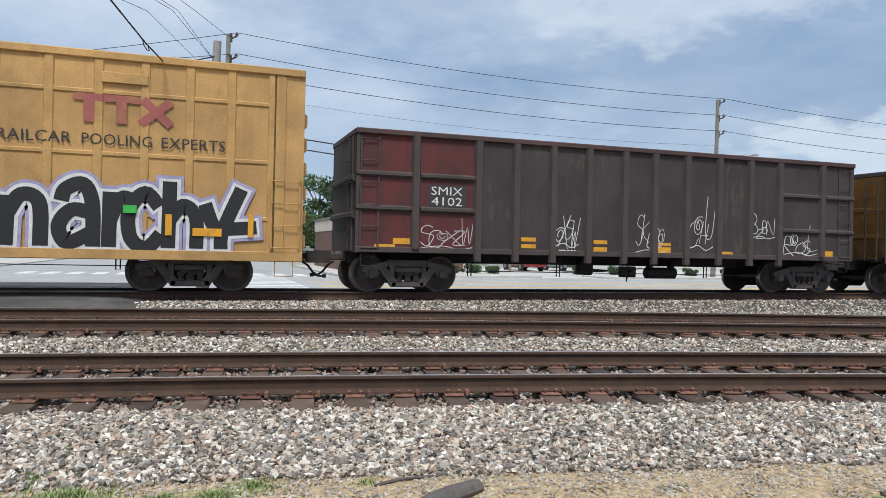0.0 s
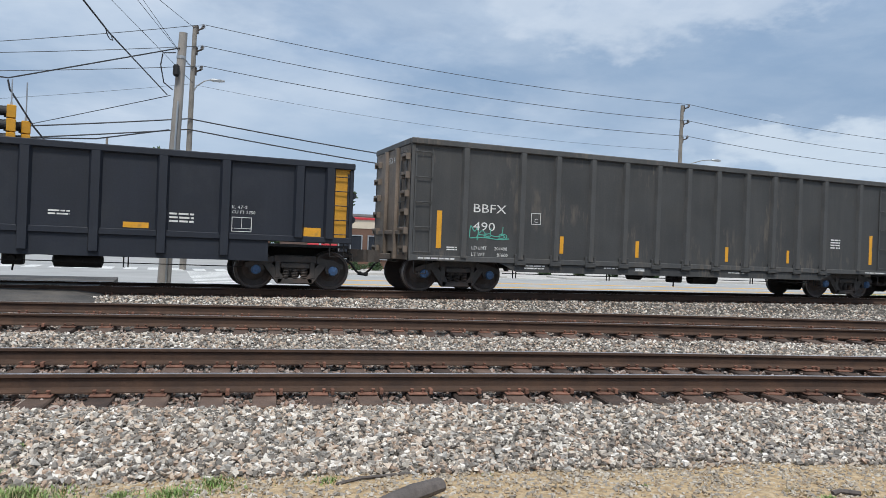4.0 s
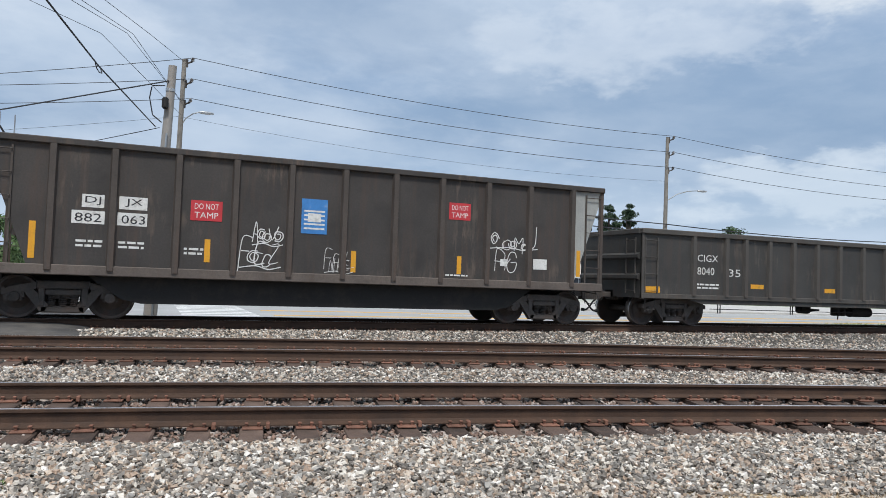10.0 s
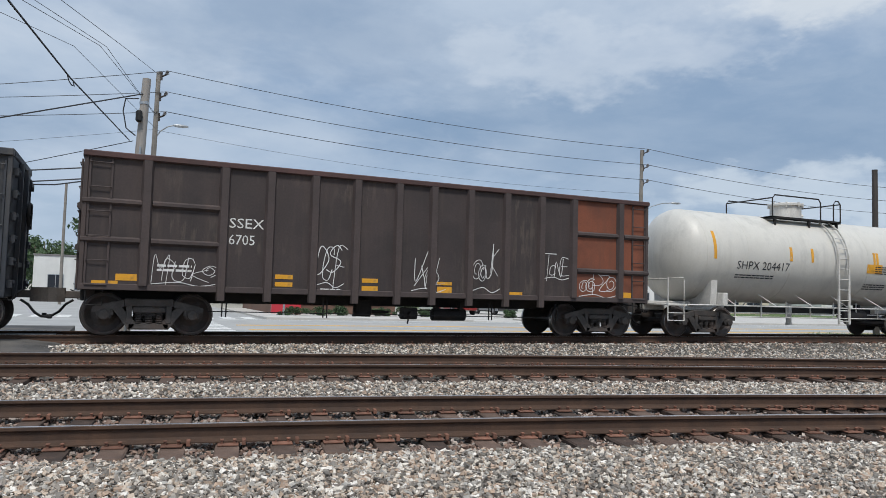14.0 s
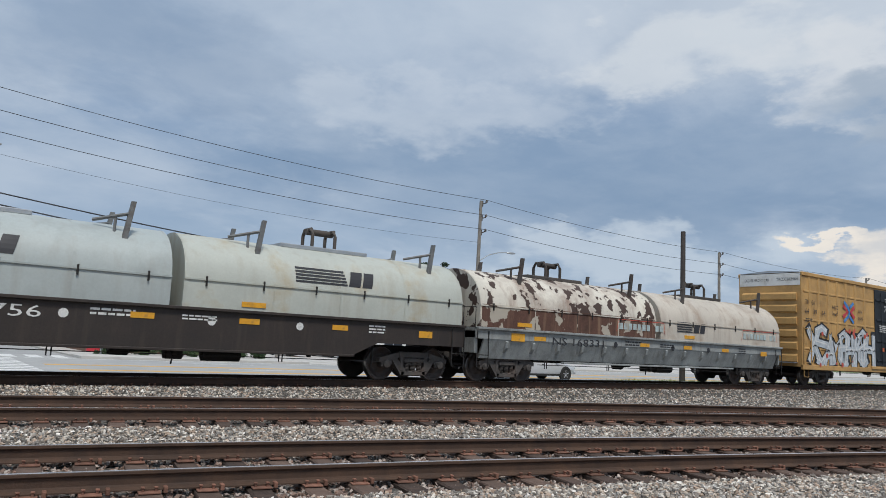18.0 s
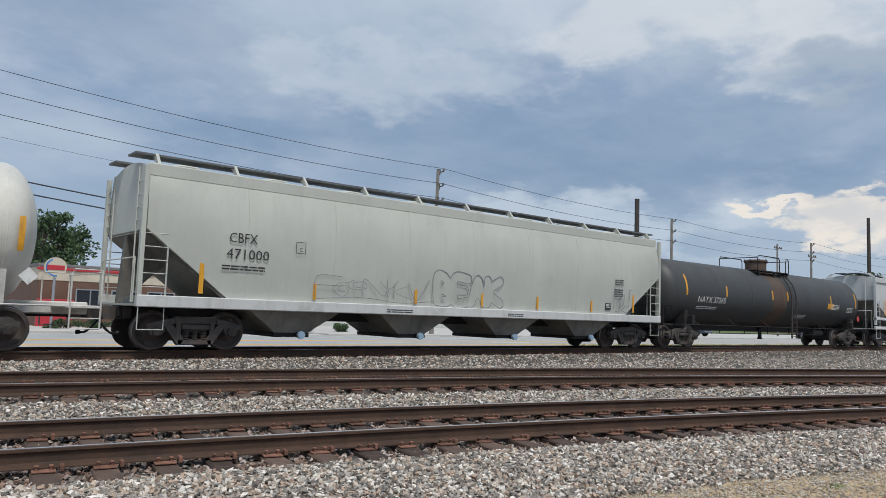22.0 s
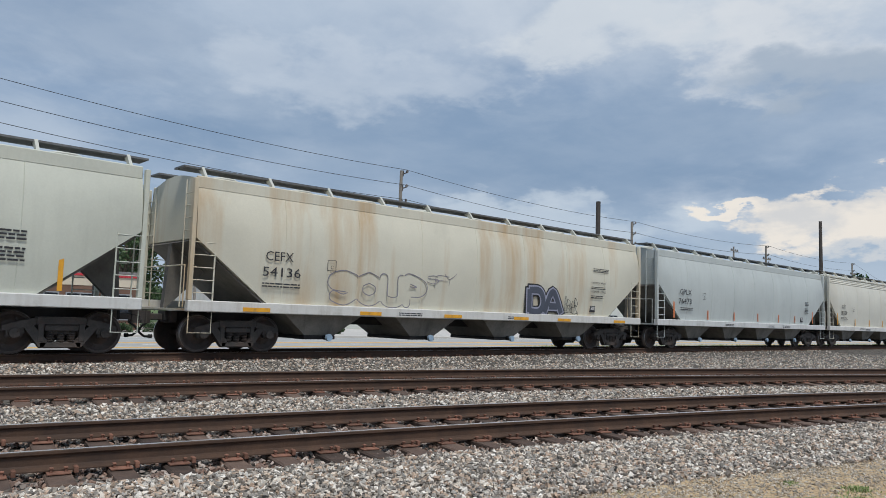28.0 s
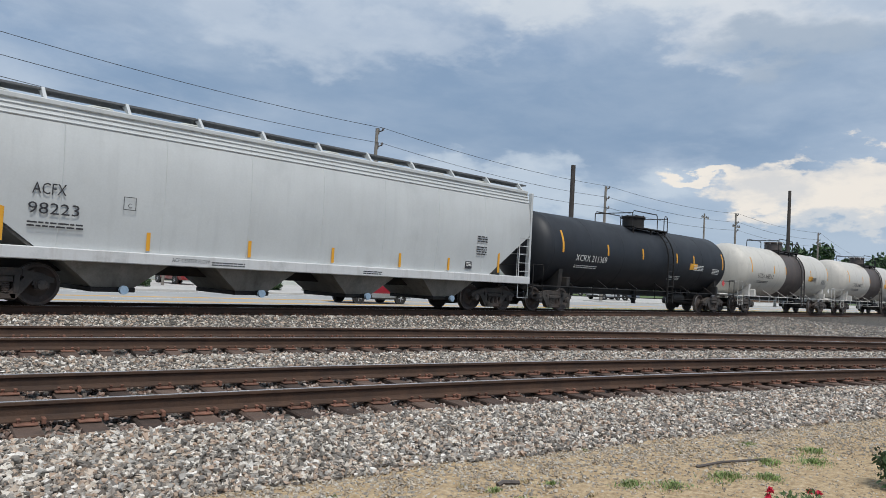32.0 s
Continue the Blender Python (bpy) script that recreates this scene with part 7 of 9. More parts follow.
part("lower_sill", MB().box(-5.4, 5.4, -1.5, -1.42, 0.66, 1.12), pk, car)
mb = MB()
write(mb, "MGPX", -5.9, 2.32, 0.22, LT, 0.85)
write(mb, "565", -5.7, 1.95, 0.22, LT, 0.48)
bars(mb, -5.9, 1.5, 0.7, 0.06, 2, LT, 51)
bars(mb, 3.3, 1.6, 0.5, 0.05, 3, LT, 53)
bars(mb, 1.0, 1.55, 0.4, 0.04, 2, LT, 54)
write(mb, "IL 47-2", 4.59, 1.8, 0.07, LT, 0.33)
write(mb, "CU FT 2750", 4.59, 1.69, 0.07, LT, 0.5)
for a, b, u, v in ((4.59, 5.02, 1.29, 1.305), (4.59, 5.02, 1.6, 1.615), (4.59, 4.605, 1.29, 1.61), (5.005, 5.02, 1.29, 1.61), (4.8, 4.81, 1.36, 1.6), (4.6, 5.01, 1.36, 1.37)):
    mb.add([(a, LT, u), (b, LT, u), (b, LT, v), (a, LT, v)], [(0, 1, 2, 3)])
lettering(car, mb, M_WHITE, "white painted mark and number")
reflectors(car, [(-6.95, 1.3, 0.3, 0.2), (-3.1, 1.3, 0.42, 0.13), (-0.5, 1.28, 0.42, 0.13), (2.4, 1.28, 0.5, 0.12), (6.15, 1.25, 0.42, 0.2)])
c = tall_gondola(69.6, 85.88, "BBFX", "490", (0.054, 0.052, 0.048), "tall dusty black scrap gondola with a green scrawl", 61, end_col=(0.21, 0.17, 0.138), scuff=0.7)
tag(c, -6.5, 1.4, 0.95, 0.22, 62, M_SPRAY_G, loops=5, width=0.03, label="green sprayed scrawl")
c = low_gondola(87.1, 103.4, "CIGX", "802503", (0.035, 0.036, 0.038), "low dark grey gondola with white chalked words", 71)
mb = MB()
write(mb, "VOTE", 7.55, 1.5, 0.15, LT - 0.05, 0.42)
write(mb, "NO", 7.6, 1.05, 0.22, LT - 0.05, 0.35)
part("chalk_words", mb, M_SPRAY_W, c, "chalked white words")
c = low_gondola(104.5, 120.8, "CIGX", "804371", (0.078, 0.058, 0.047), "low brown gondola with chalk marks and rusty ribs", 81, (0.075, 0.045, 0.037), ("804", "371"))
for k, x in enumerate((0.95, 2.05, 3.0)):
    tag(c, x, 1.5, 0.3, 0.36, 82 + k, M_SPRAY_GY, loops=2, width=0.03, label="faint chalk mark")
c = tall_gondola(122.02, 138.1, "BBFX", "446", (0.036, 0.039, 0.043), "tall black scrap gondola with a numbered end", 91)
c = tall_gondola(139.46, 155.59, "SAXX", "335", (0.043, 0.046, 0.051), "tall black scrap gondola covered in white graffiti outlines", 101, bright=0.5, scuff=1.0)
tag(c, -6.6, 1.2, 1.3, 0.7, 102, M_SPRAY_W, loops=6, width=0.03)
tag(c, -5.3, 1.1, 1.0, 0.65, 103, M_SPRAY_W, loops=5, width=0.035)
tag(c, -4.1, 1.0, 0.95, 0.6, 104, M_SPRAY_W, loops=7, width=0.03)
tag(c, -3.0, 1.1, 0.7, 0.5, 105, M_SPRAY_W, loops=5, width=0.03)
outlined(c, -1.0, 0.6, 4.8, 1.37, M_SPRAY_W, 0.03, LT - 0.085, "large white outlined graffiti letter")
tag(c, 4.25, 0.95, 0.8, 0.75, 107, M_SPRAY_W, loops=6, width=0.022)
c = coal_gondola(157.0, 171.5, ("882", "063"), (0.080, 0.066, 0.058), None, "grimy brown coal gondola with a primer-grey end bay", 111, right_grey=True)
tag(c, -1.95, 1.75, 0.6, 0.42, 113, M_SPRAY_W, loops=5, width=0.028)
tag(c, 3.95, 1.95, 1.2, 0.4, 114, M_SPRAY_W, loops=7, width=0.03)
c = low_gondola(172.8, 189.1, "CIGX", "804035", (0.064, 0.058, 0.052), "low dusty dark gondola with split white numbers", 121, None, ("8040", "35"))
c = coal_gondola(189.8, 204.75, ("30", "927"), (0.085, 0.048, 0.036), (0.19, 0.062, 0.032), "rusty red-brown coal gondola with an orange-red end", 131, False)
c = tall_gondola(205.87, 222.13, "BBFX", "472", (0.024, 0.026, 0.030), "tall clean black scrap gondola with one white tag", 141, ("204300", "81700"), 0.2)
tag(c, 2.3, 1.2, 0.8, 0.9, 142, M_SPRAY_W, loops=5, width=0.03)
for k, x in enumerate((-2.7, -1.9, -0.7, 0.2)):
    tag(c, x, 1.5, 0.5, 0.4, 143 + k, M_SPRAY_GY, loops=2, width=0.02, label="faint grey tag")
c = mill_gondola(223.4, 237.9, "SSEX", "6705", (11, 12), "dark brown mill gondola with rusty red bays at one end", 151)
WT = (0.62, 0.60, 0.55)
M_TRIM_W = paint("white_trim", (0.62, 0.60, 0.56), 0.3, 0.3, (0.2, 0.15, 0.1))
c = tank(238.7, 252.2, [WT], "cream-white chemical tank car with yellow labels", 161, 1.45, 2.52, "SHPX", "204417", trim=M_TRIM_W)
c = tank(252.6, 265.9, [(0.66, 0.64, 0.60), (0.024, 0.0225, 0.022)], "white tank car with a black middle band and underside", 171, 1.37, 2.35, "TILX", "160528", band=(-1.95, 1.4), lower=1.72, dome_x=0.34, gap=0.62, climb=(-1.33, -0.79), rails=((-1.99, -1.4), (-0.75, 1.3)), marks=(("TILX", -4.6, 2.05, 0.25, 0.8), ("160528", -3.55, 2.05, 0.25, 1.04), ("SODIUM HYDROXIDE", 3.3, 1.95, 0.12, 1.25), ("SOLUTION", 4.25, 1.78, 0.12, 0.58)), fine_print=((1.52, 2.32, 1.0, 7), (3.95, 2.8, 0.5, 1), (4.6, 2.8, 0.65, 1), (4.35, 2.66, 0.5, 1), (4.6, 2.42, 1.0, 5), (3.3, 1.86, 0.9, 2), (-4.6, 1.9, 1.6, 2)), strips=((-5.2, 2.2, 2.9), (-2.07, 2.15, 2.55), (1.42, 2.25, 2.65), (2.72, 2.15, 2.52), (5.66, 2.1, 2.7)), warn=(2.92, 3.56, 2.18, 2.46))
GREYHOOD = mat("hood_grey", (0.40, 0.44, 0.43), 0.5, 0, 0.08, 0.7, 20, 0.05, dirt=((0.30, 0.33, 0.32), 0.3, 0.8), streak=((0.25, 0.2, 0.16), 0.25, 4))
CREAMHOOD = mat("hood_stained", (0.47, 0.49, 0.44), 0.55, 0, 0.08, 0.7, 20, 0.05, dirt=((0.36, 0.25, 0.10), 0.35, 0.7), streak=((0.28, 0.2, 0.12), 0.3, 3))
RUSTHOOD = mat("hood_rusted", (0.64, 0.60, 0.52), 0.7, 0, 0.1, 0.8, 24, 0.15, dirt=((0.16, 0.075, 0.05), 0.55, 0.5), streak=((0.2, 0.095, 0.055), 0.6, 3.2), spots=((0.06, 0.034, 0.026), 0.36, 2.4))
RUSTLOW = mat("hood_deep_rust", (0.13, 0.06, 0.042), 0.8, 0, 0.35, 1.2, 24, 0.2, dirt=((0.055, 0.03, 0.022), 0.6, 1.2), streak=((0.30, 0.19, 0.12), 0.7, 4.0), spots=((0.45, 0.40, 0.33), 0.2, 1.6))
OLDHOOD = mat("hood_faded", (0.54, 0.49, 0.42), 0.65, 0, 0.1, 0.8, 24, 0.08, dirt=((0.30, 0.2, 0.13), 0.4, 0.7), streak=((0.2, 0.1, 0.06), 0.4, 4))
c = coil_car(267.1, 284.2, (0.02, 0.02, 0.022), (GREYHOOD, GREYHOOD), "black coil car with two light grey rounded hoods", 181, ("CR  628058", 2.75))
c = coil_car(284.8, 301.35, (0.035, 0.026, 0.022), (GREYHOOD, CREAMHOOD), "brown-black coil car with grey and stained hoods", 191, ("NS169756", 2.6))
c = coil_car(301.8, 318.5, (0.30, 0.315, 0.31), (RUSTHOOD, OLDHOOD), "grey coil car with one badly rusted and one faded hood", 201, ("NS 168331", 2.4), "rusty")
c = box_car(320.2, 339.15, True, "yellow box car with black plug doors and silver graffiti", 211)
c = tank(339.4, 356.7, [(0.66, 0.64, 0.58), (0.085, 0.066, 0.062)], "white tank car with a brown middle band and scrawl", 221, 1.5, 2.5, "UTLX", "648108", band=(-1.02, 2.43), trim=M_TRIM_W, dome_x=1.1, second=0.1, gap=1.1, bogie=2.55, climb=(0.17, 0.64), rails=((-2.1, 0.1), (0.7, 2.55)), marks=(("UTLX", -5.62, 2.04, 0.25, 1.0), ("648108", -4.41, 2.02, 0.25, 1.02)), fine_print=((-5.64, 1.86, 1.3, 2), (-5.64, 1.7, 1.6, 2), (5.4, 2.45, 0.9, 5), (-2.75, 2.15, 0.25, 2)), strips=((-6.78, 2.05, 2.85), (-3.22, 2.2, 2.65), (-1.14, 2.2, 2.62), (1.98, 2.2, 2.55), (4.33, 2.2, 2.6), (7.0, 2.05, 2.75)), warn=(3.4, 3.95, 2.22, 2.48))
tag(c, -2.4, 1.55, 0.75, 0.6, 222, M_SPRAY_B, y=-1.52, loops=4, width=0.03, label="black scrawled tag")
c = hopper(357.4, 377.2, (0.52, 0.53, 0.48), "pale grey covered hopper with faint graffiti outlines", 231, "CBFX", "471000", mark_z=(2.6, 2.22), mark_w=(0.72, 1.1), mark_x=0.08)
tag(c, -5.3, 1.45, 3.4, 0.7, 232, M_SPRAY_GY, y=c["front"], loops=7, width=0.02, label="faint grey graffiti outline")
swollen(c, "BEAK", -1.5, 1.3, 2.7, 1.0, 0.3, M_SPRAY_GY, 0.024, c["front"], "grey graffiti outline")
tag(c, 7.0, 1.4, 1.0, 0.6, 234, M_SPRAY_GY, y=c["front"], loops=5, width=0.025)
c = tank(377.5, 397.7, [(0.052, 0.053, 0.054), (0.085, 0.054, 0.038)], "long dull black tank car with rust under its valves", 241, 1.4, 2.35, "NATX", "37265", band=(-0.9, 0.5), text_dark=False, dome_x=0.1, gap=0.45, bogie=1.95)
c = hopper(398.8, 415.8, (0.60, 0.61, 0.60), "white ribbed covered hopper with dark discharge bays", 251, "AR PX", "20 69", bays=3, ribbed=True, eave=4.0, curve=0.0, mark_z=(2.6, 2.05))
tag(c, 0.3, 1.9, 0.7, 0.9, 252, M_SPRAY_GY, y=-1.5, loops=3, width=0.035)
tag(c, 2.1, 1.85, 1.0, 0.5, 253, M_SPRAY_B, y=-1.5, loops=4, width=0.035, label="black scrawled tag")
c = tank(415.6, 433.7, [(0.017, 0.021, 0.028)], "black tank car with white data panels and yellow strips", 261, 1.5, 2.5, "XCRX", "210700", text_dark=False, dome_x=0.5, gap=0.6, bogie=1.6, climb=(1.12, 1.61), rails=((-1.18, 1.0), (1.62, 1.95)), marks=(("XCRX", -5.95, 2.06, 0.24, 0.85), ("210700", -4.92, 2.06, 0.24, 1.16), ("EXTERIOR HEATER PIPES", -2.38, 2.16, 0.055, 0.95), ("NO INLET OR OUTLET", -2.38, 2.07, 0.055, 0.85), ("PIPE CAPS REQUIRED", -2.38, 1.98, 0.055, 0.8)), fine_print=((-5.9, 1.9, 1.75, 2), (-2.4, 1.86, 1.05, 2), (-2.45, 1.66, 1.2, 3), (-1.2, 1.66, 0.5, 2), (3.6, 2.56, 1.75, 3), (1.75, 1.5, 1.4, 2), (3.5, 1.62, 1.0, 2), (4.7, 1.56, 1.6, 1), (7.15, 2.56, 1.05, 6), (6.4, 1.62, 0.5, 2)), strips=((-8.0, 2.0, 2.8), (-3.65, 2.18, 2.6), (-0.56, 2.18, 2.6), (3.07, 2.2, 2.6), (5.6, 2.22, 2.62), (8.2, 2.1, 2.7)), warn=(4.6, 5.38, 1.95, 2.2))
pm = MB()
boxed_mark(pm, -3.46, 1.94, 0.28, -1.515)
part("plate_mark", pm, M_WHITE, c, "white boxed plate mark")
c = hopper(434.75, 454.55, (0.55, 0.57, 0.50), "pale greenish covered hopper with a clean side", 271, "BPTX", "185549", mark_z=(2.42, 2.05), mark_w=(0.65, 1.0))
c = hopper(455.6, 474.7, (0.62, 0.60, 0.50), "cream covered hopper with rust streaks and graffiti", 281, "CEFX", "54136", stains=((0.44, 0.25, 0.08), 0.9, 0.9), mark_z=(2.35, 1.95))
swollen(c, "SOUP", -5.6, 1.3, 3.4, 0.95, 0.3, M_SPRAY_GY, 0.028, c["front"], "thin dark bubble graffiti outline")
tag(c, -2.0, 2.0, 1.0, 0.35, 287, M_SPRAY_GY, y=c["front"], loops=3, width=0.025)
stroke_letters(c, [(10, 2.45, 1.28, 1.0, 0.88), (11, 3.35, 1.28, 1.05, 0.88)], mat("slate_spray", (0.07, 0.08, 0.11), 0.6), mat("dull_lilac_spray", (0.30, 0.31, 0.40), 0.6), M_SPRAY_B, c["front"] - 0.004, "slate graffiti letters with pale outlines", 0.78)
tag(c, 4.6, 1.4, 0.7, 0.5, 285, M_SPRAY_B, y=c["front"], loops=5, width=0.03)
c = hopper(476.0, 494.4, (0.50, 0.54, 0.53), "pale blue-grey covered hopper with orange reflectors", 291, "GPLX", "76473", mark_z=(2.38, 1.98), mark_w=(1.0, 1.1), mark_x=-0.15)
part("marker_words", write(MB(), "Be Someone", 3.25, 1.06, 0.17, -1.567, 0.95), M_SPRAY_B, c, "black marker words")
c = hopper(495.2, 513.8, (0.64, 0.625, 0.55), "cream covered hopper with a fluted upper side", 301, "ACFX", "38309", eave=4.28, flutes=True, mark_w=(0.62, 0.98), mark_z=(2.36, 1.98), stains=((0.52, 0.42, 0.28), 0.3, 1.1))
c = hopper(515.0, 533.4, (0.56, 0.58, 0.58), "light grey covered hopper with a fluted upper side", 311, "ACFX", "98223", eave=4.33, flutes=True, mark_w=(0.66, 1.0), mark_z=(2.36, 1.95))
c = tank(533.7, 550.9, [(0.013, 0.016, 0.022)], "black tank car with small white stencils", 321, 1.45, 2.45, "XCRX", "211369", text_dark=False, gap=0.5, dome_x=0.6)
c = tank(551.4, 567.0, [(0.60, 0.57, 0.51), (0.085, 0.07, 0.066)], "dirty white tank car with a brown band", 331, 1.45, 2.45, "UTLX", "648212", band=(-1.0, 2.0), trim=M_TRIM_W, dome_x=0.6)
c = tank(568.4, 584.0, [(0.60, 0.56, 0.50), (0.085, 0.07, 0.066)], "stained white tank car with a brown band", 341, 1.45, 2.45, "UTLX", "648215", band=(-1.0, 2.0), trim=M_TRIM_W, dome_x=0.6)
c = tank(585.4, 601.0, [(0.60, 0.57, 0.51), (0.085, 0.07, 0.066)], "white tank car with a dark brown band", 351, 1.45, 2.45, "UTLX", "648220", band=(-1.0, 2.0), trim=M_TRIM_W, dome_x=0.6)

# ---------- street behind the train ----------
M_ASPHALT = mat("old_asphalt", (0.38, 0.38, 0.372), 0.9, 0, 0.12, 0.5, 40, 0.2, dirt=((0.29, 0.29, 0.285), 0.35, 0.35), streak=None)
M_TAR = mat("dark_asphalt", (0.075, 0.073, 0.072), 0.95, 0, 0.3, 1.2, 40, 0.7, dirt=((0.16, 0.145, 0.13), 0.5, 1.1))
M_CONC = mat("pale_concrete", (0.52, 0.50, 0.47), 0.9, 0, 0.1, 0.8, 30, 0.15, dirt=((0.36, 0.34, 0.31), 0.3, 0.7))
M_LINE_Y = mat("worn_yellow_line", (0.75, 0.42, 0.05), 0.8, 0, 0.12, 2, 30, 0.05, dirt=((0.40, 0.34, 0.24), 0.25, 3))
M_LINE_W = mat("worn_white_line", (0.70, 0.70, 0.68), 0.8, 0, 0.12, 2, 30, 0.05, dirt=((0.35, 0.35, 0.34), 0.35, 3))
M_CREO = mat("creosoted_pole", (0.062, 0.054, 0.05), 0.9, 0, 0.25, 2, 30, 0.3, streak=((0.12, 0.1, 0.09), 0.5, 8))
M_CPOLE = mat("concrete_pole", (0.31, 0.29, 0.27), 0.85, 0, 0.15, 1.5, 40, 0.2, streak=((0.24, 0.22, 0.2), 0.5, 6))
M_BROWN = mat("brown_brick_wall", (0.15, 0.085, 0.06), 0.85, 0, 0.15, 1, 20, 0.1, dirt=((0.2, 0.12, 0.09), 0.3, 1))
M_CREAM = mat("cream_render", (0.60, 0.53, 0.42), 0.85, 0, 0.08, 0.7, 20, 0.05, streak=((0.4, 0.35, 0.28), 0.3, 1.5))
M_WALLWHITE = mat("white_wall_paint", (0.68, 0.68, 0.66), 0.8, 0, 0.08, 0.6, 20, 0.05, streak=((0.45, 0.44, 0.42), 0.3, 1.2))
M_REDPANEL = mat("red_sign_panel", (0.50, 0.035, 0.05), 0.5, 0, 0.08, 1, 20, 0.02)
M_ROOF = mat("grey_roofing", (0.19, 0.18, 0.18), 0.85, 0, 0.15, 1, 20, 0.1)
M_PANE = mat("dark_window_glass", (0.03, 0.035, 0.045), 0.08, 0, 0.1, 0.5, 5, 0.0)
M_BARK = mat("bark", (0.12, 0.095, 0.075), 0.95, 0, 0.3, 3, 20, 0.6)
LEAF_TONES = [(0.045, 0.085, 0.03), (0.06, 0.11, 0.04), (0.035, 0.065, 0.025), (0.075, 0.12, 0.045), (0.05, 0.09, 0.045)]
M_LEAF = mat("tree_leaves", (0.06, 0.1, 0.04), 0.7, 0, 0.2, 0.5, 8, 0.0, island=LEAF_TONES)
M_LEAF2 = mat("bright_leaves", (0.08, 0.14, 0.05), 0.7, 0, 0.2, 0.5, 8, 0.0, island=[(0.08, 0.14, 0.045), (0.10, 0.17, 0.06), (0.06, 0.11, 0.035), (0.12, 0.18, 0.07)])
M_NEEDLE = mat("pine_needles", (0.03, 0.055, 0.028), 0.75, 0, 0.2, 0.5, 8, 0.0, island=[(0.03, 0.055, 0.028), (0.04, 0.07, 0.035), (0.022, 0.042, 0.022)])
M_SIGNAL = mat("traffic_yellow", (0.62, 0.30, 0.02), 0.45, 0, 0.1, 4, 30, 0.03, dirt=((0.35, 0.2, 0.05), 0.3, 6))
M_VISOR = mat("signal_black", (0.02, 0.02, 0.022), 0.6, 0, 0.1, 4, 30, 0.03)
M_SIGNGREEN = mat("street_sign_green", (0.02, 0.22, 0.13), 0.45, 0, 0.08, 3, 30, 0.02)
M_GLASSBELL = mat("glazed_insulator", (0.20, 0.19, 0.19), 0.25, 0, 0.1, 3, 30, 0.0)


def slab(name, label, category, material, x0, x1, y0, y1, z0, z1, bevel=0.01):
    return tagged(new(name, MB().box(x0, x1, y0, y1, z0, z1, bevel).mesh(name, material)), label, category, kind="structure")


slab("road", "worn pale asphalt street behind the railway", "road", M_ASPHALT, -460, 340, 24.5, 38.5, -0.1, 0.17)
slab("side_road", "asphalt side street at the crossing", "road", M_ASPHALT, -11, 7, 38.5, 150, -0.1, 0.166)
slab("railway_crossing", "dark tarmac pad of the level crossing", "crossing", M_TAR, -11, -1.2, 19.05, 24.5, -0.1, 0.5)
pad = MB().loft([[(x, y, 0.2 + (z - 0.2) * f) for y, z in ((15.35 + g, 0.2), (17.28, 0.2), (17.28, 0.6), (16.2 + g, 0.52), (15.6 + g, 0.42), (15.35 + g, 0.3))] for x, f, g in ((-11, 1, 0), (-6, 0.97, 0.04), (-3, 1.0, -0.03), (-1.7, 0.95, 0.02), (-1.2, 0.8, 0.1), (-0.8, 0.5, 0.25), (-0.55, 0.15, 0.4))])
tagged(new("crossing_ramp", pad.mesh("crossing_ramp", M_TAR)), "dark tarmac ramp of the level crossing beside the rail", "crossing", kind="structure")
slab("crossing_panel", "dark tarmac between the rails of the crossing", "crossing", M_TAR, -11, -1.3, 17.5, 18.82, 0.2, 0.62)
for x0, x1 in ((-200, -11), (7, 19), (23, 52), (60, 300)):
    slab("kerb", "pale concrete kerb along the street", "kerb", M_CONC, x0, x1, 38.5, 38.72, 0.0, 0.31, 0.02)
    slab("pavement", "pale concrete pavement beside the street", "pavement", M_CONC, x0, x1, 38.72, 41.0, 0.0, 0.30)
for x0, x1 in ((19, 23), (52, 60)):
    slab("driveway", "pale concrete driveway into the car park", "driveway", M_CONC, x0, x1, 38.5, 41.0, 0.0, 0.20)
slab("car_park", "pale concrete car park in front of the shops", "car park", M_CONC, 7.2, 300, 41.0, 59, -0.1, 0.22)
slab("car_park", "pale concrete yard beside the side street", "car park", M_CONC, -200, -11.2, 41.0, 90, -0.1, 0.22)

M_VERGE = mat("verge_grass", (0.10, 0.15, 0.045), 0.95, 0, 0.3, 1.2, 25, 0.6, dirt=((0.19, 0.19, 0.08), 0.4, 0.8))
vx, vy = np.linspace(27.5, 330, 190), np.linspace(22.2, 26.25, 16)


def verge_z(x, y):
    bank = np.interp(y, [22.2, 22.8, 25.7, 26.25], [0.05, 0.24, 0.27, 0.12]) * np.interp(x, [27.5, 31], [0.45, 1.0])
    return bank + 0.025 * np.sin(x * 2.3) * np.sin(y * 3.1) + 0.02 * np.sin(x * 5.9 + y * 7.7)


tagged(new("verge", grid_mesh("verge", vx, vy, verge_z, M_VERGE)), "green mown grass verge between railway and street", "verge", kind="structure")
rv = np.random.default_rng(91)
blades = MB()
for _ in range(7000):
    gx, gy = 28 + 66 * rv.random() ** 1.6, rv.uniform(22.5, 26.1)
    gz, a, h = float(verge_z(gx, gy)), rv.uniform(0, 6.28), rv.uniform(0.06, 0.16)
    blades.add([(gx - 0.02 * math.cos(a), gy - 0.02 * math.sin(a), gz - 0.02), (gx + 0.02 * math.cos(a), gy + 0.02 * math.sin(a), gz - 0.02), (gx + 0.05 * math.sin(a), gy, gz + h)], [(0, 1, 2)])

lines = thing("road_marking", "worn yellow and white lines painted on the street", "road marking", kind="structure")
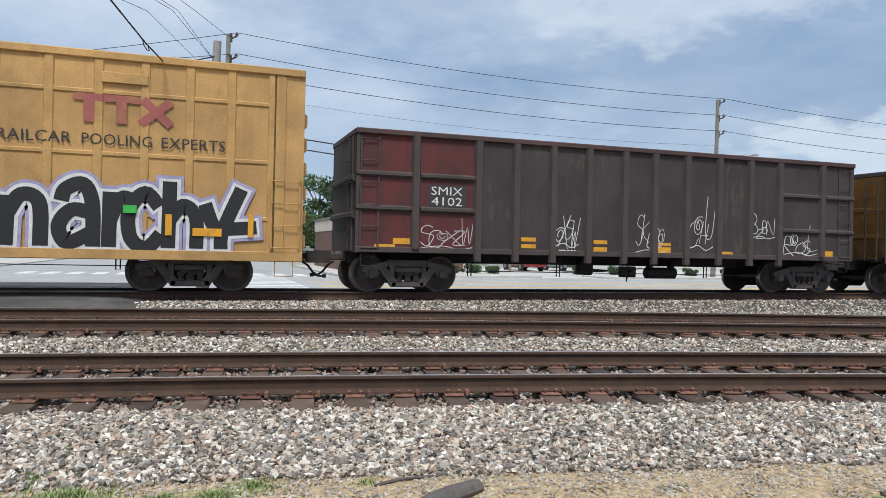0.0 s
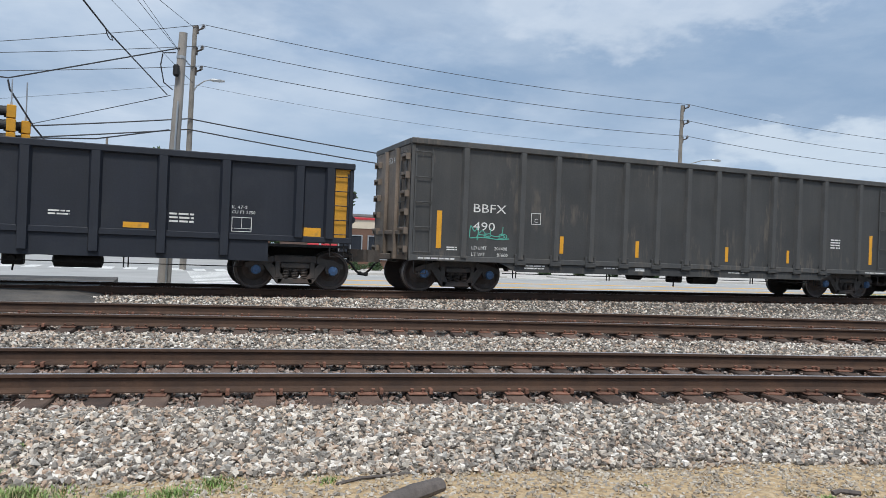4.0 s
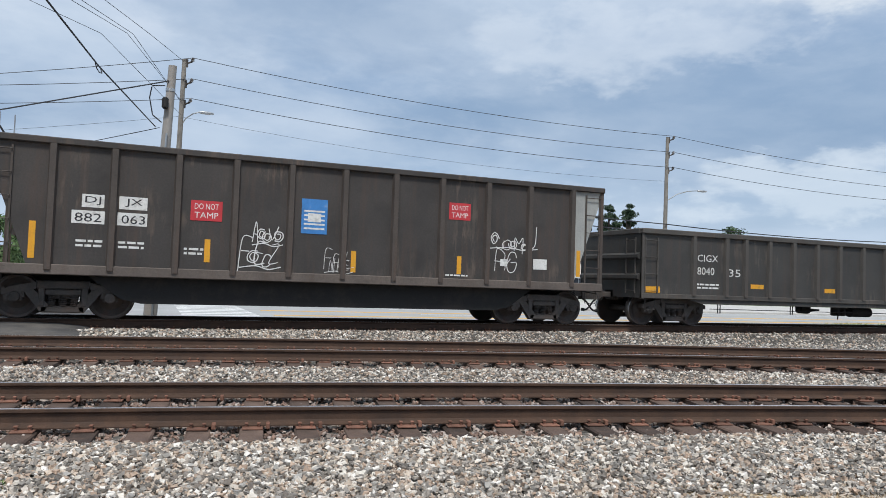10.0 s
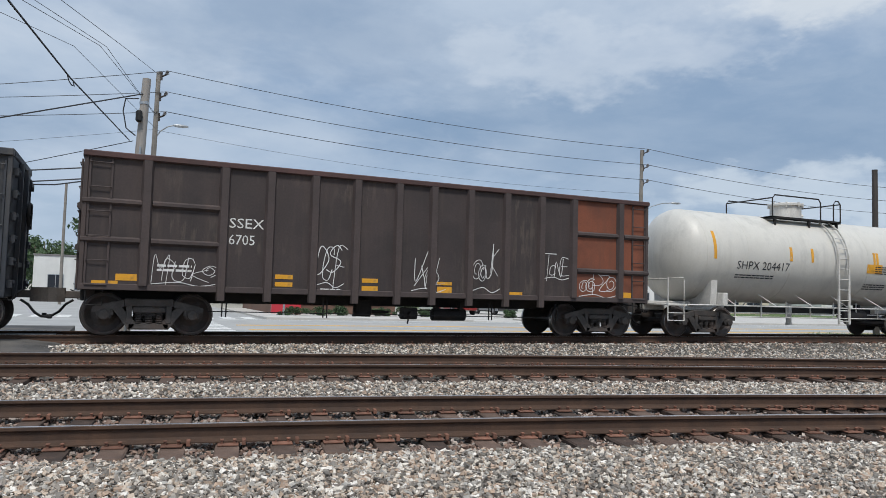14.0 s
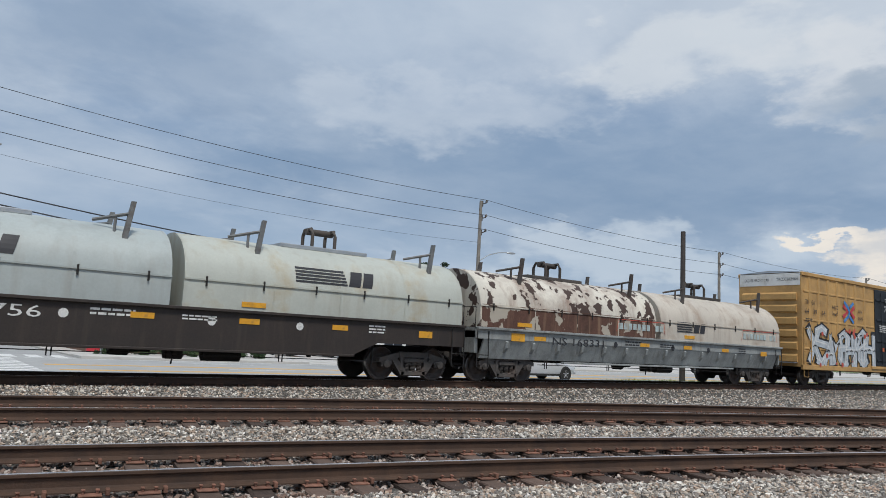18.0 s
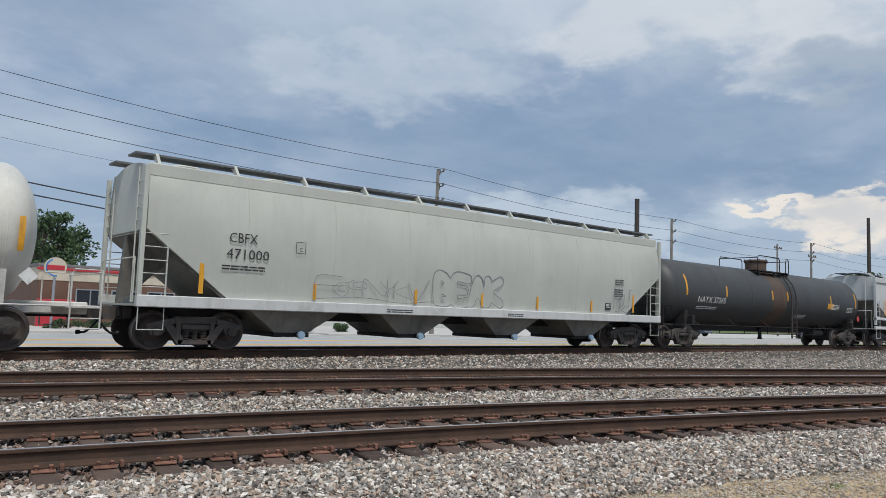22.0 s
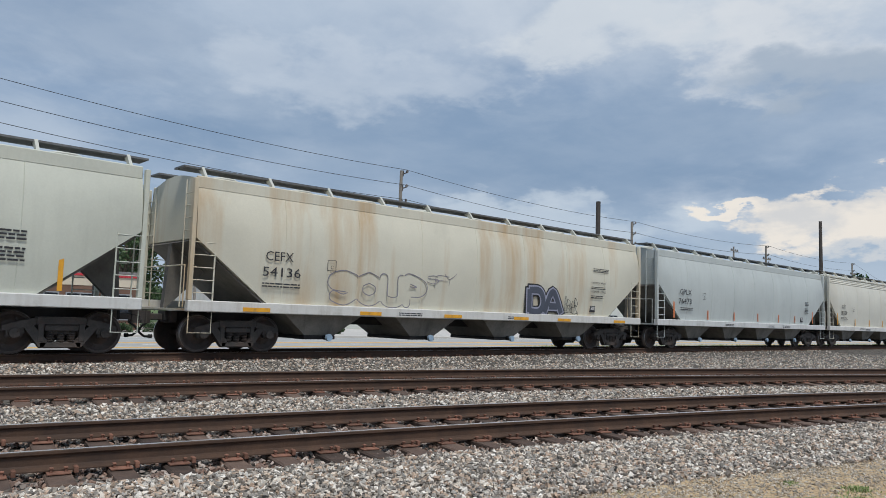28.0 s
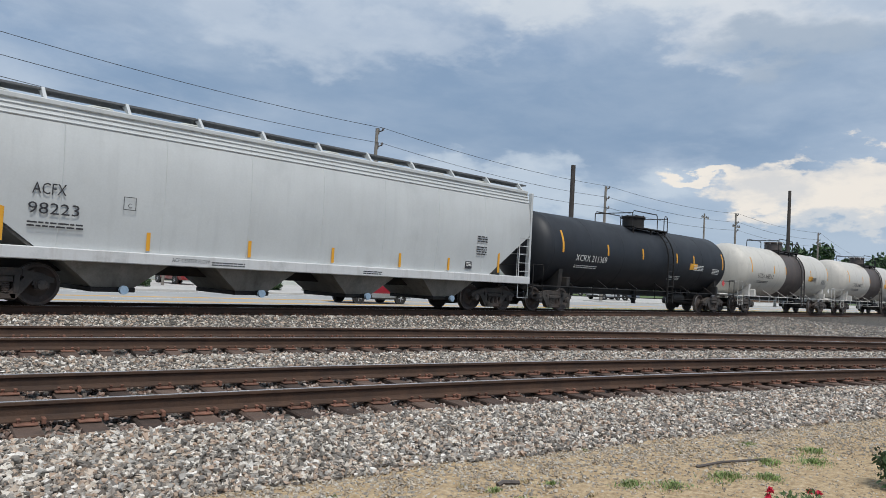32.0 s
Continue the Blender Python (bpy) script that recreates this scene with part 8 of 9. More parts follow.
for k, (y, w, m) in enumerate(((28.6, 0.2, M_LINE_Y), (28.98, 0.2, M_LINE_Y), (32.2, 0.2, M_LINE_Y), (32.6, 0.2, M_LINE_Y), (25.1, 0.12, M_LINE_W), (38.0, 0.12, M_LINE_W))):
    for x0, x1 in ((-460, -13), (4.6, 340)):
        part("line", MB().box(x0, x1, y - w / 2, y + w / 2, 0.165, 0.174), m, lines, "worn yellow line" if m is M_LINE_Y else "worn white line")
dash = MB().box(-1.5, 1.5, -0.06, 0.06, 0.165, 0.174).mesh("dash", M_LINE_W)
for y in (30.9, 35.7):
    for k in range(30):
        part("dash", dash, None, lines, "white lane dash").matrix_basis = pose(13 + 9.0 * k, y, 0)
bar = MB().box(-0.3, 0.3, -1.4, 1.4, 0.165, 0.175).mesh("crosswalk_bar", M_LINE_W)
for k in range(14):
    part("crosswalk_bar", bar, None, lines, "white crosswalk bar").matrix_basis = pose(-8.0 + 1.1 * k, 40.2, 0)
bar2 = MB().box(-1.4, 1.4, -0.3, 0.3, 0.165, 0.175).mesh("crosswalk_bar", M_LINE_W)
for k in range(11):
    part("crosswalk_bar", bar2, None, lines, "white crosswalk bar").matrix_basis = pose(2.6, 25.9 + 1.15 * k, 0)
    part("crosswalk_bar", bar2, None, lines, "white crosswalk bar").matrix_basis = pose(-11.6, 25.9 + 1.15 * k, 0)


# ---------- poles and wires ----------
INSULATOR = MB().lathe([(0.0, 0.04), (0.03, 0.11), (0.07, 0.05), (0.1, 0.11), (0.14, 0.05), (0.17, 0.085), (0.21, 0.03)], "z", 10).mesh("insulator", M_GLASSBELL, True)
BRACKET = MB().tube([(0.05, 0, -0.12), (0.2, 0, -0.06), (0.36, 0, 0.0)], 0.045, 6).box(0.0, 0.1, -0.07, 0.07, -0.3, 0.12, 0.01).mesh("bracket", M_TRUCK)


def cyl(x, y, z0, z1, r0, r1, lean=(0, 0), n=14):
    return MB().loft([[(x + lean[0] * s + r * math.cos(2 * math.pi * i / n), y + lean[1] * s + r * math.sin(2 * math.pi * i / n), z0 + (z1 - z0) * s) for i in range(n)] for s, r in ((0, r0), (0.3, r0 * 0.75 + r1 * 0.25), (0.7, r0 * 0.3 + r1 * 0.7), (1, r1))])


def pole_thing(x, y, top, label, r0=0.17, r1=0.11, tips=(), lean=(0, 0), material=None, base=0.1, lamp=None, cross=()):
    p = thing("utility_pole", label, "utility pole", "street poles", at=pose(x, y, base))
    part("shaft", cyl(0, 0, 0, top - base, r0, r1, lean), material or M_WOODPOLE, p, smooth=True)
    for z in tips:
        s = (z - base) / (top - base)
        bx = part("bracket", BRACKET, None, p, "grey metal bracket")
        bx.matrix_basis = pose(lean[0] * s + r1 * 0.7, lean[1] * s, z - base - 0.05, 0, 0, -25)
        part("insulator", INSULATOR, None, bx, "dark glazed insulator").matrix_basis = pose(0.36, 0, 0)
    for z, half in cross:
        part("crossarm", MB().box(-half, half, -0.16, -0.06, z - base - 0.06, z - base + 0.06, 0.008), M_WOODPOLE, p)
        for k in (-0.85, -0.4, 0.4, 0.85):
            part("insulator", INSULATOR, None, p, "small insulator").matrix_basis = pose(half * k, -0.11, z - base + 0.06)
    if lamp:
        zl, reach = lamp[0] - base, lamp[1]
        arm = part("lamp_arm", MB().tube([(0.05, 0, zl - 0.9), (reach * 0.35, -0.1, zl - 0.35), (reach * 0.7, -0.2, zl - 0.08), (reach, -0.3, zl)], 0.035, 8), M_GALV, p, "curved grey metal lamp arm")
        head = MB().loft([[(reach - 0.05 + dx, -0.3 + wy * c, zl + wz * s) for c, s in [(math.cos(a * 0.785), math.sin(a * 0.785)) for a in range(8)]] for dx, wy, wz in ((0, 0.05, 0.04), (0.15, 0.14, 0.08), (0.5, 0.17, 0.09), (0.75, 0.1, 0.05))])
        part("lamp_head", head, M_GALV, arm, "grey street lamp head", smooth=True)
    return p


wood = "weathered wooden utility pole carrying wires beside the street"
pole_thing(1.08, 40, 12.8, "weathered wooden utility pole with a street lamp arm", tips=(12.75, 11.65, 10.6), lamp=(10.05, 1.0), lean=(0.15, 0))
pole_thing(32.2, 40, 12.0, "weathered wooden utility pole with a street lamp arm", tips=(11.95, 10.9, 9.85), lamp=(8.5, 2.5), lean=(0.1, 0))
pole_thing(61.6, 40, 11.6, wood, tips=(11.5, 10.5, 9.5))
pole_thing(91.7, 40, 11.9, wood, tips=(11.8, 10.8, 9.8), cross=((10.2, 1.1),))
pole_thing(122, 40, 11.9, wood, tips=(11.8, 10.8, 9.8), cross=((10.2, 1.1),))
pole_thing(99.6, 48, 12.9, wood, cross=((12.3, 1.1),))
pole_thing(-30, 40, 12.6, wood, tips=(12.5, 11.5, 10.4))
pole_thing(35.0, 25, 8.7, "dark creosoted wooden pole stub beside the railway", r0=0.16, r1=0.13, material=M_CREO)
pole_thing(68.5, 25, 11.3, "tall dark creosoted wooden pole beside the railway", r0=0.2, r1=0.13, material=M_CREO)
pole_thing(20.9, 47.5, 6.4, "slim wooden pole with a small crossarm in the car park", r0=0.1, r1=0.08, cross=((6.2, 0.9),))
pole_thing(-4.2, 62, 9.4, "slim wooden pole beside the side street", r0=0.12, r1=0.09)
post = pole_thing(0.1, 22.5, 7.72, "thick pale concrete pole that holds the traffic signal wire", r0=0.19, r1=0.115, lean=(0.28, 0.0), material=M_CPOLE)
part("cable_clamp", MB().lathe([(-0.04, 0.135), (0.04, 0.135)], "z", 16, (0.25, 0, 6.9)), M_GALV, post)
part("conduit", MB().tube([(0.05, -0.22, 0.2), (0.12, -0.19, 3.0), (0.2, -0.17, 5.6)], 0.03), M_GALV, post)
part("base_collar", MB().lathe([(0.0, 0.26), (0.2, 0.26), (0.25, 0.21)], "z", 16), M_CPOLE, post)
part("splice_can", MB().lathe([(0, 0.05), (0.05, 0.09), (0.3, 0.09), (0.34, 0.05)], "z", 10, (0.12, -0.2, 6.3)), M_HOSE, post)


def cable(points, r, label="dark overhead wire strung between the poles", sag=0.0, group="overhead wires", name="cable"):
    pts = [Vector(p) for p in points]
    out = []
    for a, b in zip(pts, pts[1:]):
        k = max(8, int((b - a).length / 2))
        for i in range(k):
            s = i / k
            q = a.lerp(b, s)
            q.z -= 4 * sag * s * (1 - s) * ((b - a).length / 30) ** 2
            out.append(q)
    out.append(pts[-1])
    return tagged(new(name, MB().tube(out, r, 5).mesh(name, M_WIRE)), label, "cable", group)


for k, dz in enumerate((0.14, -0.96, -2.0)):
    ys = 39.85
    cable([(-30, ys, (6.85, 8.8, 9.4)[k] + dz), (1.65, ys, 12.75 + dz), (32.7, ys, 11.95 + dz), (62.0, ys, 11.5 + dz), (92.1, ys, 11.8 + dz), (122.4, ys, 11.8 + dz), (200, 44, 12 + dz)], 0.017, sag=0.45)
for z0, z1 in ((7.95, 6.05), (7.4, 5.45)):
    cable([(-30, 40.1, z0 - 3.4), (1.1, 39.8, z0), (32.2, 39.8, z1), (61.6, 39.8, z1 + 0.2), (91.7, 39.8, z1 + 0.4)], 0.035, "thick black telephone cable slung between the poles", 0.35)
cable([(-30, 40.1, 5.2), (1.1, 40.1, 9.8), (32.2, 40.1, 9.0)], 0.008, "thin dark service wire strung between the poles", 0.5)
box = MB().lathe([(0, 0.03), (0.05, 0.08), (0.7, 0.08), (0.75, 0.03)], "x", 10)
tagged(new("splice_case", box.mesh("splice_case", M_HOSE, True)), "black cable splice case hanging from the telephone cable", "splice case").matrix_basis = pose(16.4, 39.8, 6.62)
cable([(0.0, 22.3, 5.85), (-1.05, 15, 5.55), (-4.1, -6, 5.6), (-9, -30, 7)], 0.016, "heavy black cable from the concrete pole over the tracks")
loop = MB().tube([(-1.09, 14.7, 5.55), (-1.06, 14.75, 5.44), (-1.02, 14.9, 5.4), (-0.99, 15.1, 5.44), (-1.02, 15.2, 5.54)], 0.01, 5)
tagged(new("cable_loop", loop.mesh("cable_loop", M_WIRE)), "small slack loop tied to the heavy cable", "cable loop", "overhead wires")
for z, x, y in ((9.8, -2.4, 34.8), (10.4, -1.1, 34.2), (10.5, -1.35, 34.2), (12.6, -0.45, 33.8)):
    cable([(1.2, 39.7, z), (x, y, 12.0), (x * 9.5 - 9.0, 4, 12.0 + (12.0 - z) * 0.9)], 0.012, "thin dark wire running from the wooden pole over the tracks")
cable([(0.3, 22.4, 7.25), (-3.9, 22.0, 5.8), (-11.0, 21.6, 6.0)], 0.02, "black wrapped span wire holding the traffic signals", 0.1)
cable([(0.2, 22.4, 7.1), (-0.15, 22.4, 7.05), (-0.2, 22.4, 6.7), (-0.1, 22.35, 6.2), (0.15, 22.3, 6.0)], 0.018, "slack black signal cable beside the concrete pole")
cable([(-3.9, 22.0, 5.75), (-3.85, 22.0, 5.5), (-3.6, 22.05, 5.1), (-3.3, 22.2, 4.6), (-2.9, 22.3, 4.1)], 0.025, "black signal cable drooping from the span wire")
cable([(0.1, 22.4, 5.86), (-3.85, 26, 5.2), (-11, 30, 4.6)], 0.012, "thin dark wire from the concrete pole to the street", 0.15)
cable([(0.1, 22.4, 4.87), (-1.8, 22.4, 4.44), (-9, 23, 4.0)], 0.02, "thin dark wire from the concrete pole to the street", 0.1)


def traffic_signal(x, y, z, turn, label):
    """Three lenses in a yellow housing, seen edge on; z is the middle."""
    s = thing("traffic_signal", label, "traffic signal", "traffic signals", at=pose(x, y, z, 0, 0, turn))
    for k in (-1, 0, 1):
        h = part("housing", MB().box(-0.11, 0.11, -0.17, 0.17, k * 0.36 - 0.172, k * 0.36 + 0.172, 0.02), M_SIGNAL, s, "yellow signal housing section")
        part("backring", MB().lathe([(-0.16, 0.15), (-0.11, 0.155)], "x", 16, (0, 0, k * 0.36)), M_VISOR, h)
        vis = MB()
        rings = []
        for a, r in ((-0.12, 0.14), (-0.36, 0.15), (-0.36, 0.138), (-0.12, 0.128)):
            rings.append([(a, r * math.cos(radians(g)), k * 0.36 + r * math.sin(radians(g))) for g in range(-45, 226, 18)])
        vis.loft(rings + [rings[0]], caps=False, closed=False)
        part("visor", vis, M_VISOR, h, "black sun visor")
        part("lens", MB().lathe([(-0.15, 0.02), (-0.145, 0.08), (-0.12, 0.12)], "x", 14, (0, 0, k * 0.36)), M_VISOR, h, "unlit dark lens")
    part("hanger", MB().box(-0.03, 0.03, -0.03, 0.03, 0.53, 0.62, 0.005).tube([(0, 0, 0.55), (0, 0, 5.78 - z)], 0.02), M_GALV, s)
    return s


traffic_signal(-3.8, 22.0, 4.55, 12, "yellow three-lens traffic signal hanging from the span wire")
traffic_signal(-3.5, 22.3, 4.2, 12, "second yellow traffic signal hanging from the span wire")
sg = thing("street_sign", "green street name sign hanging from the span wire", "street sign", at=pose(-5.0, 22.0, 3.95))
part("plate", MB().box(-0.6, 0.6, -0.01, 0.01, -0.17, 0.17, 0.004), M_SIGNGREEN, sg)
part("writing", bars(MB(), -0.5, -0.06, 1.0, 0.12, 1, -0.015, 3), M_LINE_W, sg, "white bars of writing")
part("hanger", MB().tube([(-0.4, 0, 0.15), (-0.4, 0, 1.85)], 0.012).tube([(0.4, 0, 0.15), (0.4, 0, 1.84)], 0.012), M_GALV, sg)


# ---------- trees and shrubs ----------
def leaves(mb, rs, centres, radii, n, size, flat=0.75):
    """Leaf blades scattered in uneven clumps."""
    c = rs.integers(0, len(centres), n)
    d = rs.normal(size=(n, 3))
    d /= np.linalg.norm(d, axis=1, keepdims=True)
    d *= (rs.random((n, 1)) ** 0.45)
    d[:, 2] *= flat
    p = np.asarray(centres)[c] + d * np.asarray(radii)[c][:, None]
    u = rs.normal(size=(n, 3))
    u /= np.linalg.norm(u, axis=1, keepdims=True)
    w = np.cross(u, rs.normal(size=(n, 3)))
    w /= np.linalg.norm(w, axis=1, keepdims=True)
    s = size * rs.uniform(0.6, 1.3, (n, 1))
    v = np.stack([p - u * s, p + w * s * 0.45 + u * s * 0.1, p + u * s, p - w * s * 0.45 + u * s * 0.1], 1).reshape(-1, 3)
    k = len(mb.v)
    mb.v += [tuple(q) for q in v.tolist()]
    mb.f += [(k + 4 * i, k + 4 * i + 1, k + 4 * i + 2, k + 4 * i + 3) for i in range(n)]
    mb.m += [0] * n


def tree(x, y, height, spread, seed, label, material=None, pine=False, base=0.12, n=3200):
    rs = np.random.default_rng(seed)
    t = thing("tree", label, "tree", "trees behind the street", at=pose(x, y, base))
    tr = MB().loft([[(0.03 * math.sin(s * 7) * height * 0.3 + r * math.cos(i * 0.785), 0.02 * s + r * math.sin(i * 0.785), s * height * 0.85) for i in range(8)] for s, r in ((0, height * 0.028), (0.1, height * 0.02), (0.5, height * 0.014), (1, height * 0.005))])
    part("trunk", tr, M_BARK, t, smooth=True)
    cs, ra = [], []
    limbs = MB()
    m = 26 if not pine else 22
    for k in range(m):
        a = rs.uniform(0, 6.28)
        if pine:
            h = rs.uniform(0.5, 1.0)
            r = spread * (1.08 - h) * 1.9 * rs.uniform(0.3, 1)
            cr = spread * rs.uniform(0.22, 0.4)
        else:
            h = rs.uniform(0.34, 0.97)
            r = spread * math.sqrt(max(0.05, 1 - ((h - 0.6) / 0.42) ** 2)) * rs.uniform(0.25, 0.95)
            cr = spread * rs.uniform(0.22, 0.42)
        c = (r * math.cos(a), r * math.sin(a), h * height - cr * 0.6)
        cs.append(c)
        ra.append(cr)
        h0 = max(0.2, h * 0.8 - 0.12) * height * 0.85
        limbs.tube([(0, 0, h0), (c[0] * 0.5, c[1] * 0.5, (h0 + c[2]) / 2 + 0.1), c], height * 0.005, 4)
    part("branchwork", limbs, M_BARK, t)
    cr = MB()
    leaves(cr, rs, cs, ra, n, 0.24 if not pine else 0.2, 0.7 if not pine else 0.5)
    me = cr.mesh("crown", material or M_LEAF)
    part("crown", me, None, t, "uneven crown of small leaves")
    return t


def at_angle(az, el, y):
    x = y * math.tan(radians(az))
    return x, y, EYE + el * math.hypot(x, y)


leafy, piney = "broad leafy green tree behind the street", "dark green pine tree behind the shops"
# last value 1: sunlight is put into the crown's colour with brighter leaf tones
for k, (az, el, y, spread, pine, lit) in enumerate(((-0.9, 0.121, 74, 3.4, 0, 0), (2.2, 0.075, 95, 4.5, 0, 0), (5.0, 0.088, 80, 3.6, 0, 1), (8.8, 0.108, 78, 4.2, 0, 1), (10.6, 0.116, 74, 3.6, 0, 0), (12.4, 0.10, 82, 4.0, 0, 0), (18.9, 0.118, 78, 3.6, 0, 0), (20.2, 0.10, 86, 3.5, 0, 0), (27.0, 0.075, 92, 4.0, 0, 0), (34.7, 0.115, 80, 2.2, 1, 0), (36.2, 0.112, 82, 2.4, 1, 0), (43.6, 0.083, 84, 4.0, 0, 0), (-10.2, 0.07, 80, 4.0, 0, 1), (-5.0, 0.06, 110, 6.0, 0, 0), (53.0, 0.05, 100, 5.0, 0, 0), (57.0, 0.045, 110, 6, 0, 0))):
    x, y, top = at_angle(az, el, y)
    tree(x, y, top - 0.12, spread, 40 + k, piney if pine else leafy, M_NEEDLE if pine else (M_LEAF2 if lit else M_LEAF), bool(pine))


def far_woods(name, label, spots, seed):
    rs = np.random.default_rng(seed)
    mb = MB()
    cs, ra = [], []
    for x, y, h in spots:
        for _ in range(7):
            cs.append((x + rs.normal() * 4, y + rs.normal() * 4, rs.uniform(0.25, 0.82) * h))
            ra.append(h * rs.uniform(0.16, 0.3))
        mb.box(x - 0.3, x + 0.3, y - 0.3, y + 0.3, 0, h * 0.6)
    leaves(mb, rs, cs, ra, 200 * len(cs), 1.5, 0.8)
    return tagged(new(name, mb.mesh(name, M_LEAF)), label, "woods", kind="stuff")


rw = np.random.default_rng(77)
spots = [((410 + 12 * rw.normal()) * math.sin(radians(70.5 + 0.5 * k)), 410 * math.cos(radians(70.5 + 0.5 * k)) + 5 * rw.normal(), 23 + 2.5 * rw.normal() + 2 * math.sin(k * 0.6)) for k in range(28)]
far_woods("far_woods", "distant dark green wooded ridge beyond the town", spots, 5)
spots = [(-150 + 17 * k + rw.normal() * 3, 165 + rw.normal() * 8, 9 + rw.normal() * 1.5) for k in range(26)]
far_woods("far_woods", "distant line of green trees behind the shops", spots, 6)


def shrub(x, y, w, h, seed, label, material=None, base=0.22, n=1500, size=0.065, name="shrub", group="clipped shrubs"):
    rs = np.random.default_rng(seed)
    s = thing(name, label, "shrub", group, at=pose(x, y, base))
    st = MB()
    cs, ra = [], []
    for k in range(14):
        a, r = rs.uniform(0, 6.28), rs.uniform(0, 0.36) * w
        c = (r * math.cos(a), r * math.sin(a) * 0.8, h * rs.uniform(0.1, 0.66))
        cs.append(c)
        ra.append(min(w, h) * rs.uniform(0.28, 0.4))
        st.tube([(0, 0, -0.02), (c[0] * 0.6, c[1] * 0.6, c[2] * 0.5), c], 0.012, 4)
    part("stem", st, M_BARK, s)
    cr = MB()
    leaves(cr, rs, cs, ra, n, size)
    part("foliage", cr, material or M_LEAF2, s, "dense small green leaves")
    return s


for k, (x, w) in enumerate(((9.6, 1.9), (11.35, 1.3), (12.7, 1.0), (14.1, 1.5), (15.6, 1.5), (17.2, 1.2), (18.3, 1.0), (24.6, 1.1), (27.4, 1.2), (30.3, 1.1), (33.6, 1.3))):
    shrub(x, 44.2 + 0.2 * (k % 3), w * 1.45, 0.62 + 0.05 * (k % 3), 200 + k, "low rounded dark green clipped shrub beside the car park", M_LEAF, 0.2, 2600, 0.05)


# ---------- buildings ----------
def building(name, label, x0, x1, y0, depth, h, wall, windows=(), band=None, roof=None, upper=None, base=0.2, pitched=False):
    """windows: (x, sill, width, height). The front looks towards the railway."""
    b = thing(name, label, "building", "buildings behind the street", at=pose((x0 + x1) / 2, y0, base))
    hw = (x1 - x0) / 2
    split = h if upper is None else upper[0]
    part("wall", MB().box(-hw, hw, 0, depth, -0.2, split, 0.02), wall, b)
    if upper:
        part("upper_wall", MB().box(-hw - 0.03, hw + 0.03, -0.03, depth + 0.03, split, h, 0.02), upper[1], b)
    if band:
        part("fascia", MB().box(-hw - 0.12, hw + 0.12, -0.12, 0.05, band[0], band[1], 0.02), band[2], b, "coloured fascia band")
    if pitched:
        part("roof", MB().prism([(-0.6, h), (depth + 0.6, h), (depth / 2, h + depth * 0.22)], -hw - 0.5, hw + 0.5), roof or M_ROOF, b)
    else:
        part("roof", MB().box(-hw - 0.08, hw + 0.08, -0.08, depth + 0.08, h, h + 0.18, 0.02), roof or M_ROOF, b)
    for wx, sill, ww, wh in windows:
        fr = MB()
        for a0, a1, c0, c1 in ((-ww / 2 - 0.07, ww / 2 + 0.07, wh, wh + 0.07), (-ww / 2 - 0.07, ww / 2 + 0.07, -0.07, 0), (-ww / 2 - 0.07, -ww / 2, 0, wh), (ww / 2, ww / 2 + 0.07, 0, wh), (-0.03, 0.03, 0, wh)):
            fr.box(wx + a0, wx + a1, -0.07, -0.004, sill + c0, sill + c1)
        w = part("window", fr, M_GALV, b, "metal-framed shop window")
        part("pane", MB().box(wx - ww / 2, wx + ww / 2, -0.03, -0.006, sill, sill + wh), M_PANE, w)
    return b


building("restaurant", "brown brick restaurant with a cream parapet and red band", 8.9, 17.4, 47.6, 12, 3.5, M_BROWN, [(-1.4, 0.7, 1.5, 1.5), (0.6, 0.7, 1.5, 1.5), (2.8, 0.7, 1.6, 1.5)], (3.3, 3.45, M_REDPANEL), upper=(2.7, M_CREAM))
part("porch", MB().box(-4.3, -2.4, -0.5, -0.15, -0.1, 1.6, 0.03), M_REDPANEL, bpy.data.objects["restaurant"], "red panelled entrance")
building("shop", "long low white commercial building with dark windows", 29, 56, 60, 12, 3.6, M_WALLWHITE, [(-11 + 3.4 * k, 0.7, 2.0, 1.5) for k in range(7)])
building("shop", "grey-white flat-roofed building beyond the side street", -9, 3.5, 92, 14, 4.6, M_WALLWHITE, [(-4 + 2.7 * k, 0.9, 1.5, 1.6) for k in range(4)], roof=M_ROOF)
building("house", "small brown house with a pitched grey roof", 5.5, 12, 88, 9, 3.2, M_BROWN, [(-1.8, 0.9, 1.1, 1.3), (1.6, 0.9, 1.1, 1.3)], pitched=True)
building("shop", "low cream commercial building with a grey roof", 62, 84, 76, 14, 4.2, M_CREAM, [(-8 + 4 * k, 0.7, 2.4, 1.8) for k in range(5)], (3.3, 3.8, M_ROOF))
building("shop", "low white commercial building beside the road", 92, 125, 74, 16, 4.6, M_WALLWHITE, [(-13 + 4.3 * k, 0.8, 2.4, 1.8) for k in range(7)], pitched=False)
building("shop", "low brown commercial building far along the road", 150, 190, 62, 18, 5.0, M_BROWN, [(-15 + 5 * k, 0.8, 2.8, 1.8) for k in range(7)])
building("shop", "low grey building beside the crossing street", -45, -22, 64, 14, 4.6, M_CREAM, [(-8 + 4 * k, 0.8, 2.4, 1.8) for k in range(5)])

rsn = thing("pole_sign", "round cream and red sign on a tall pole", "sign", at=pose(9.0, 44, 0.22))
part("post", MB().tube([(0, 0, -0.05), (0, 0, 2.9)], 0.07, 10), M_GALV, rsn)
part("disc", MB().lathe([(-0.1, 0.55), (0.1, 0.55)], "y", 28, (0, 0, 3.3)), M_CREAM, rsn, "round cream sign face")
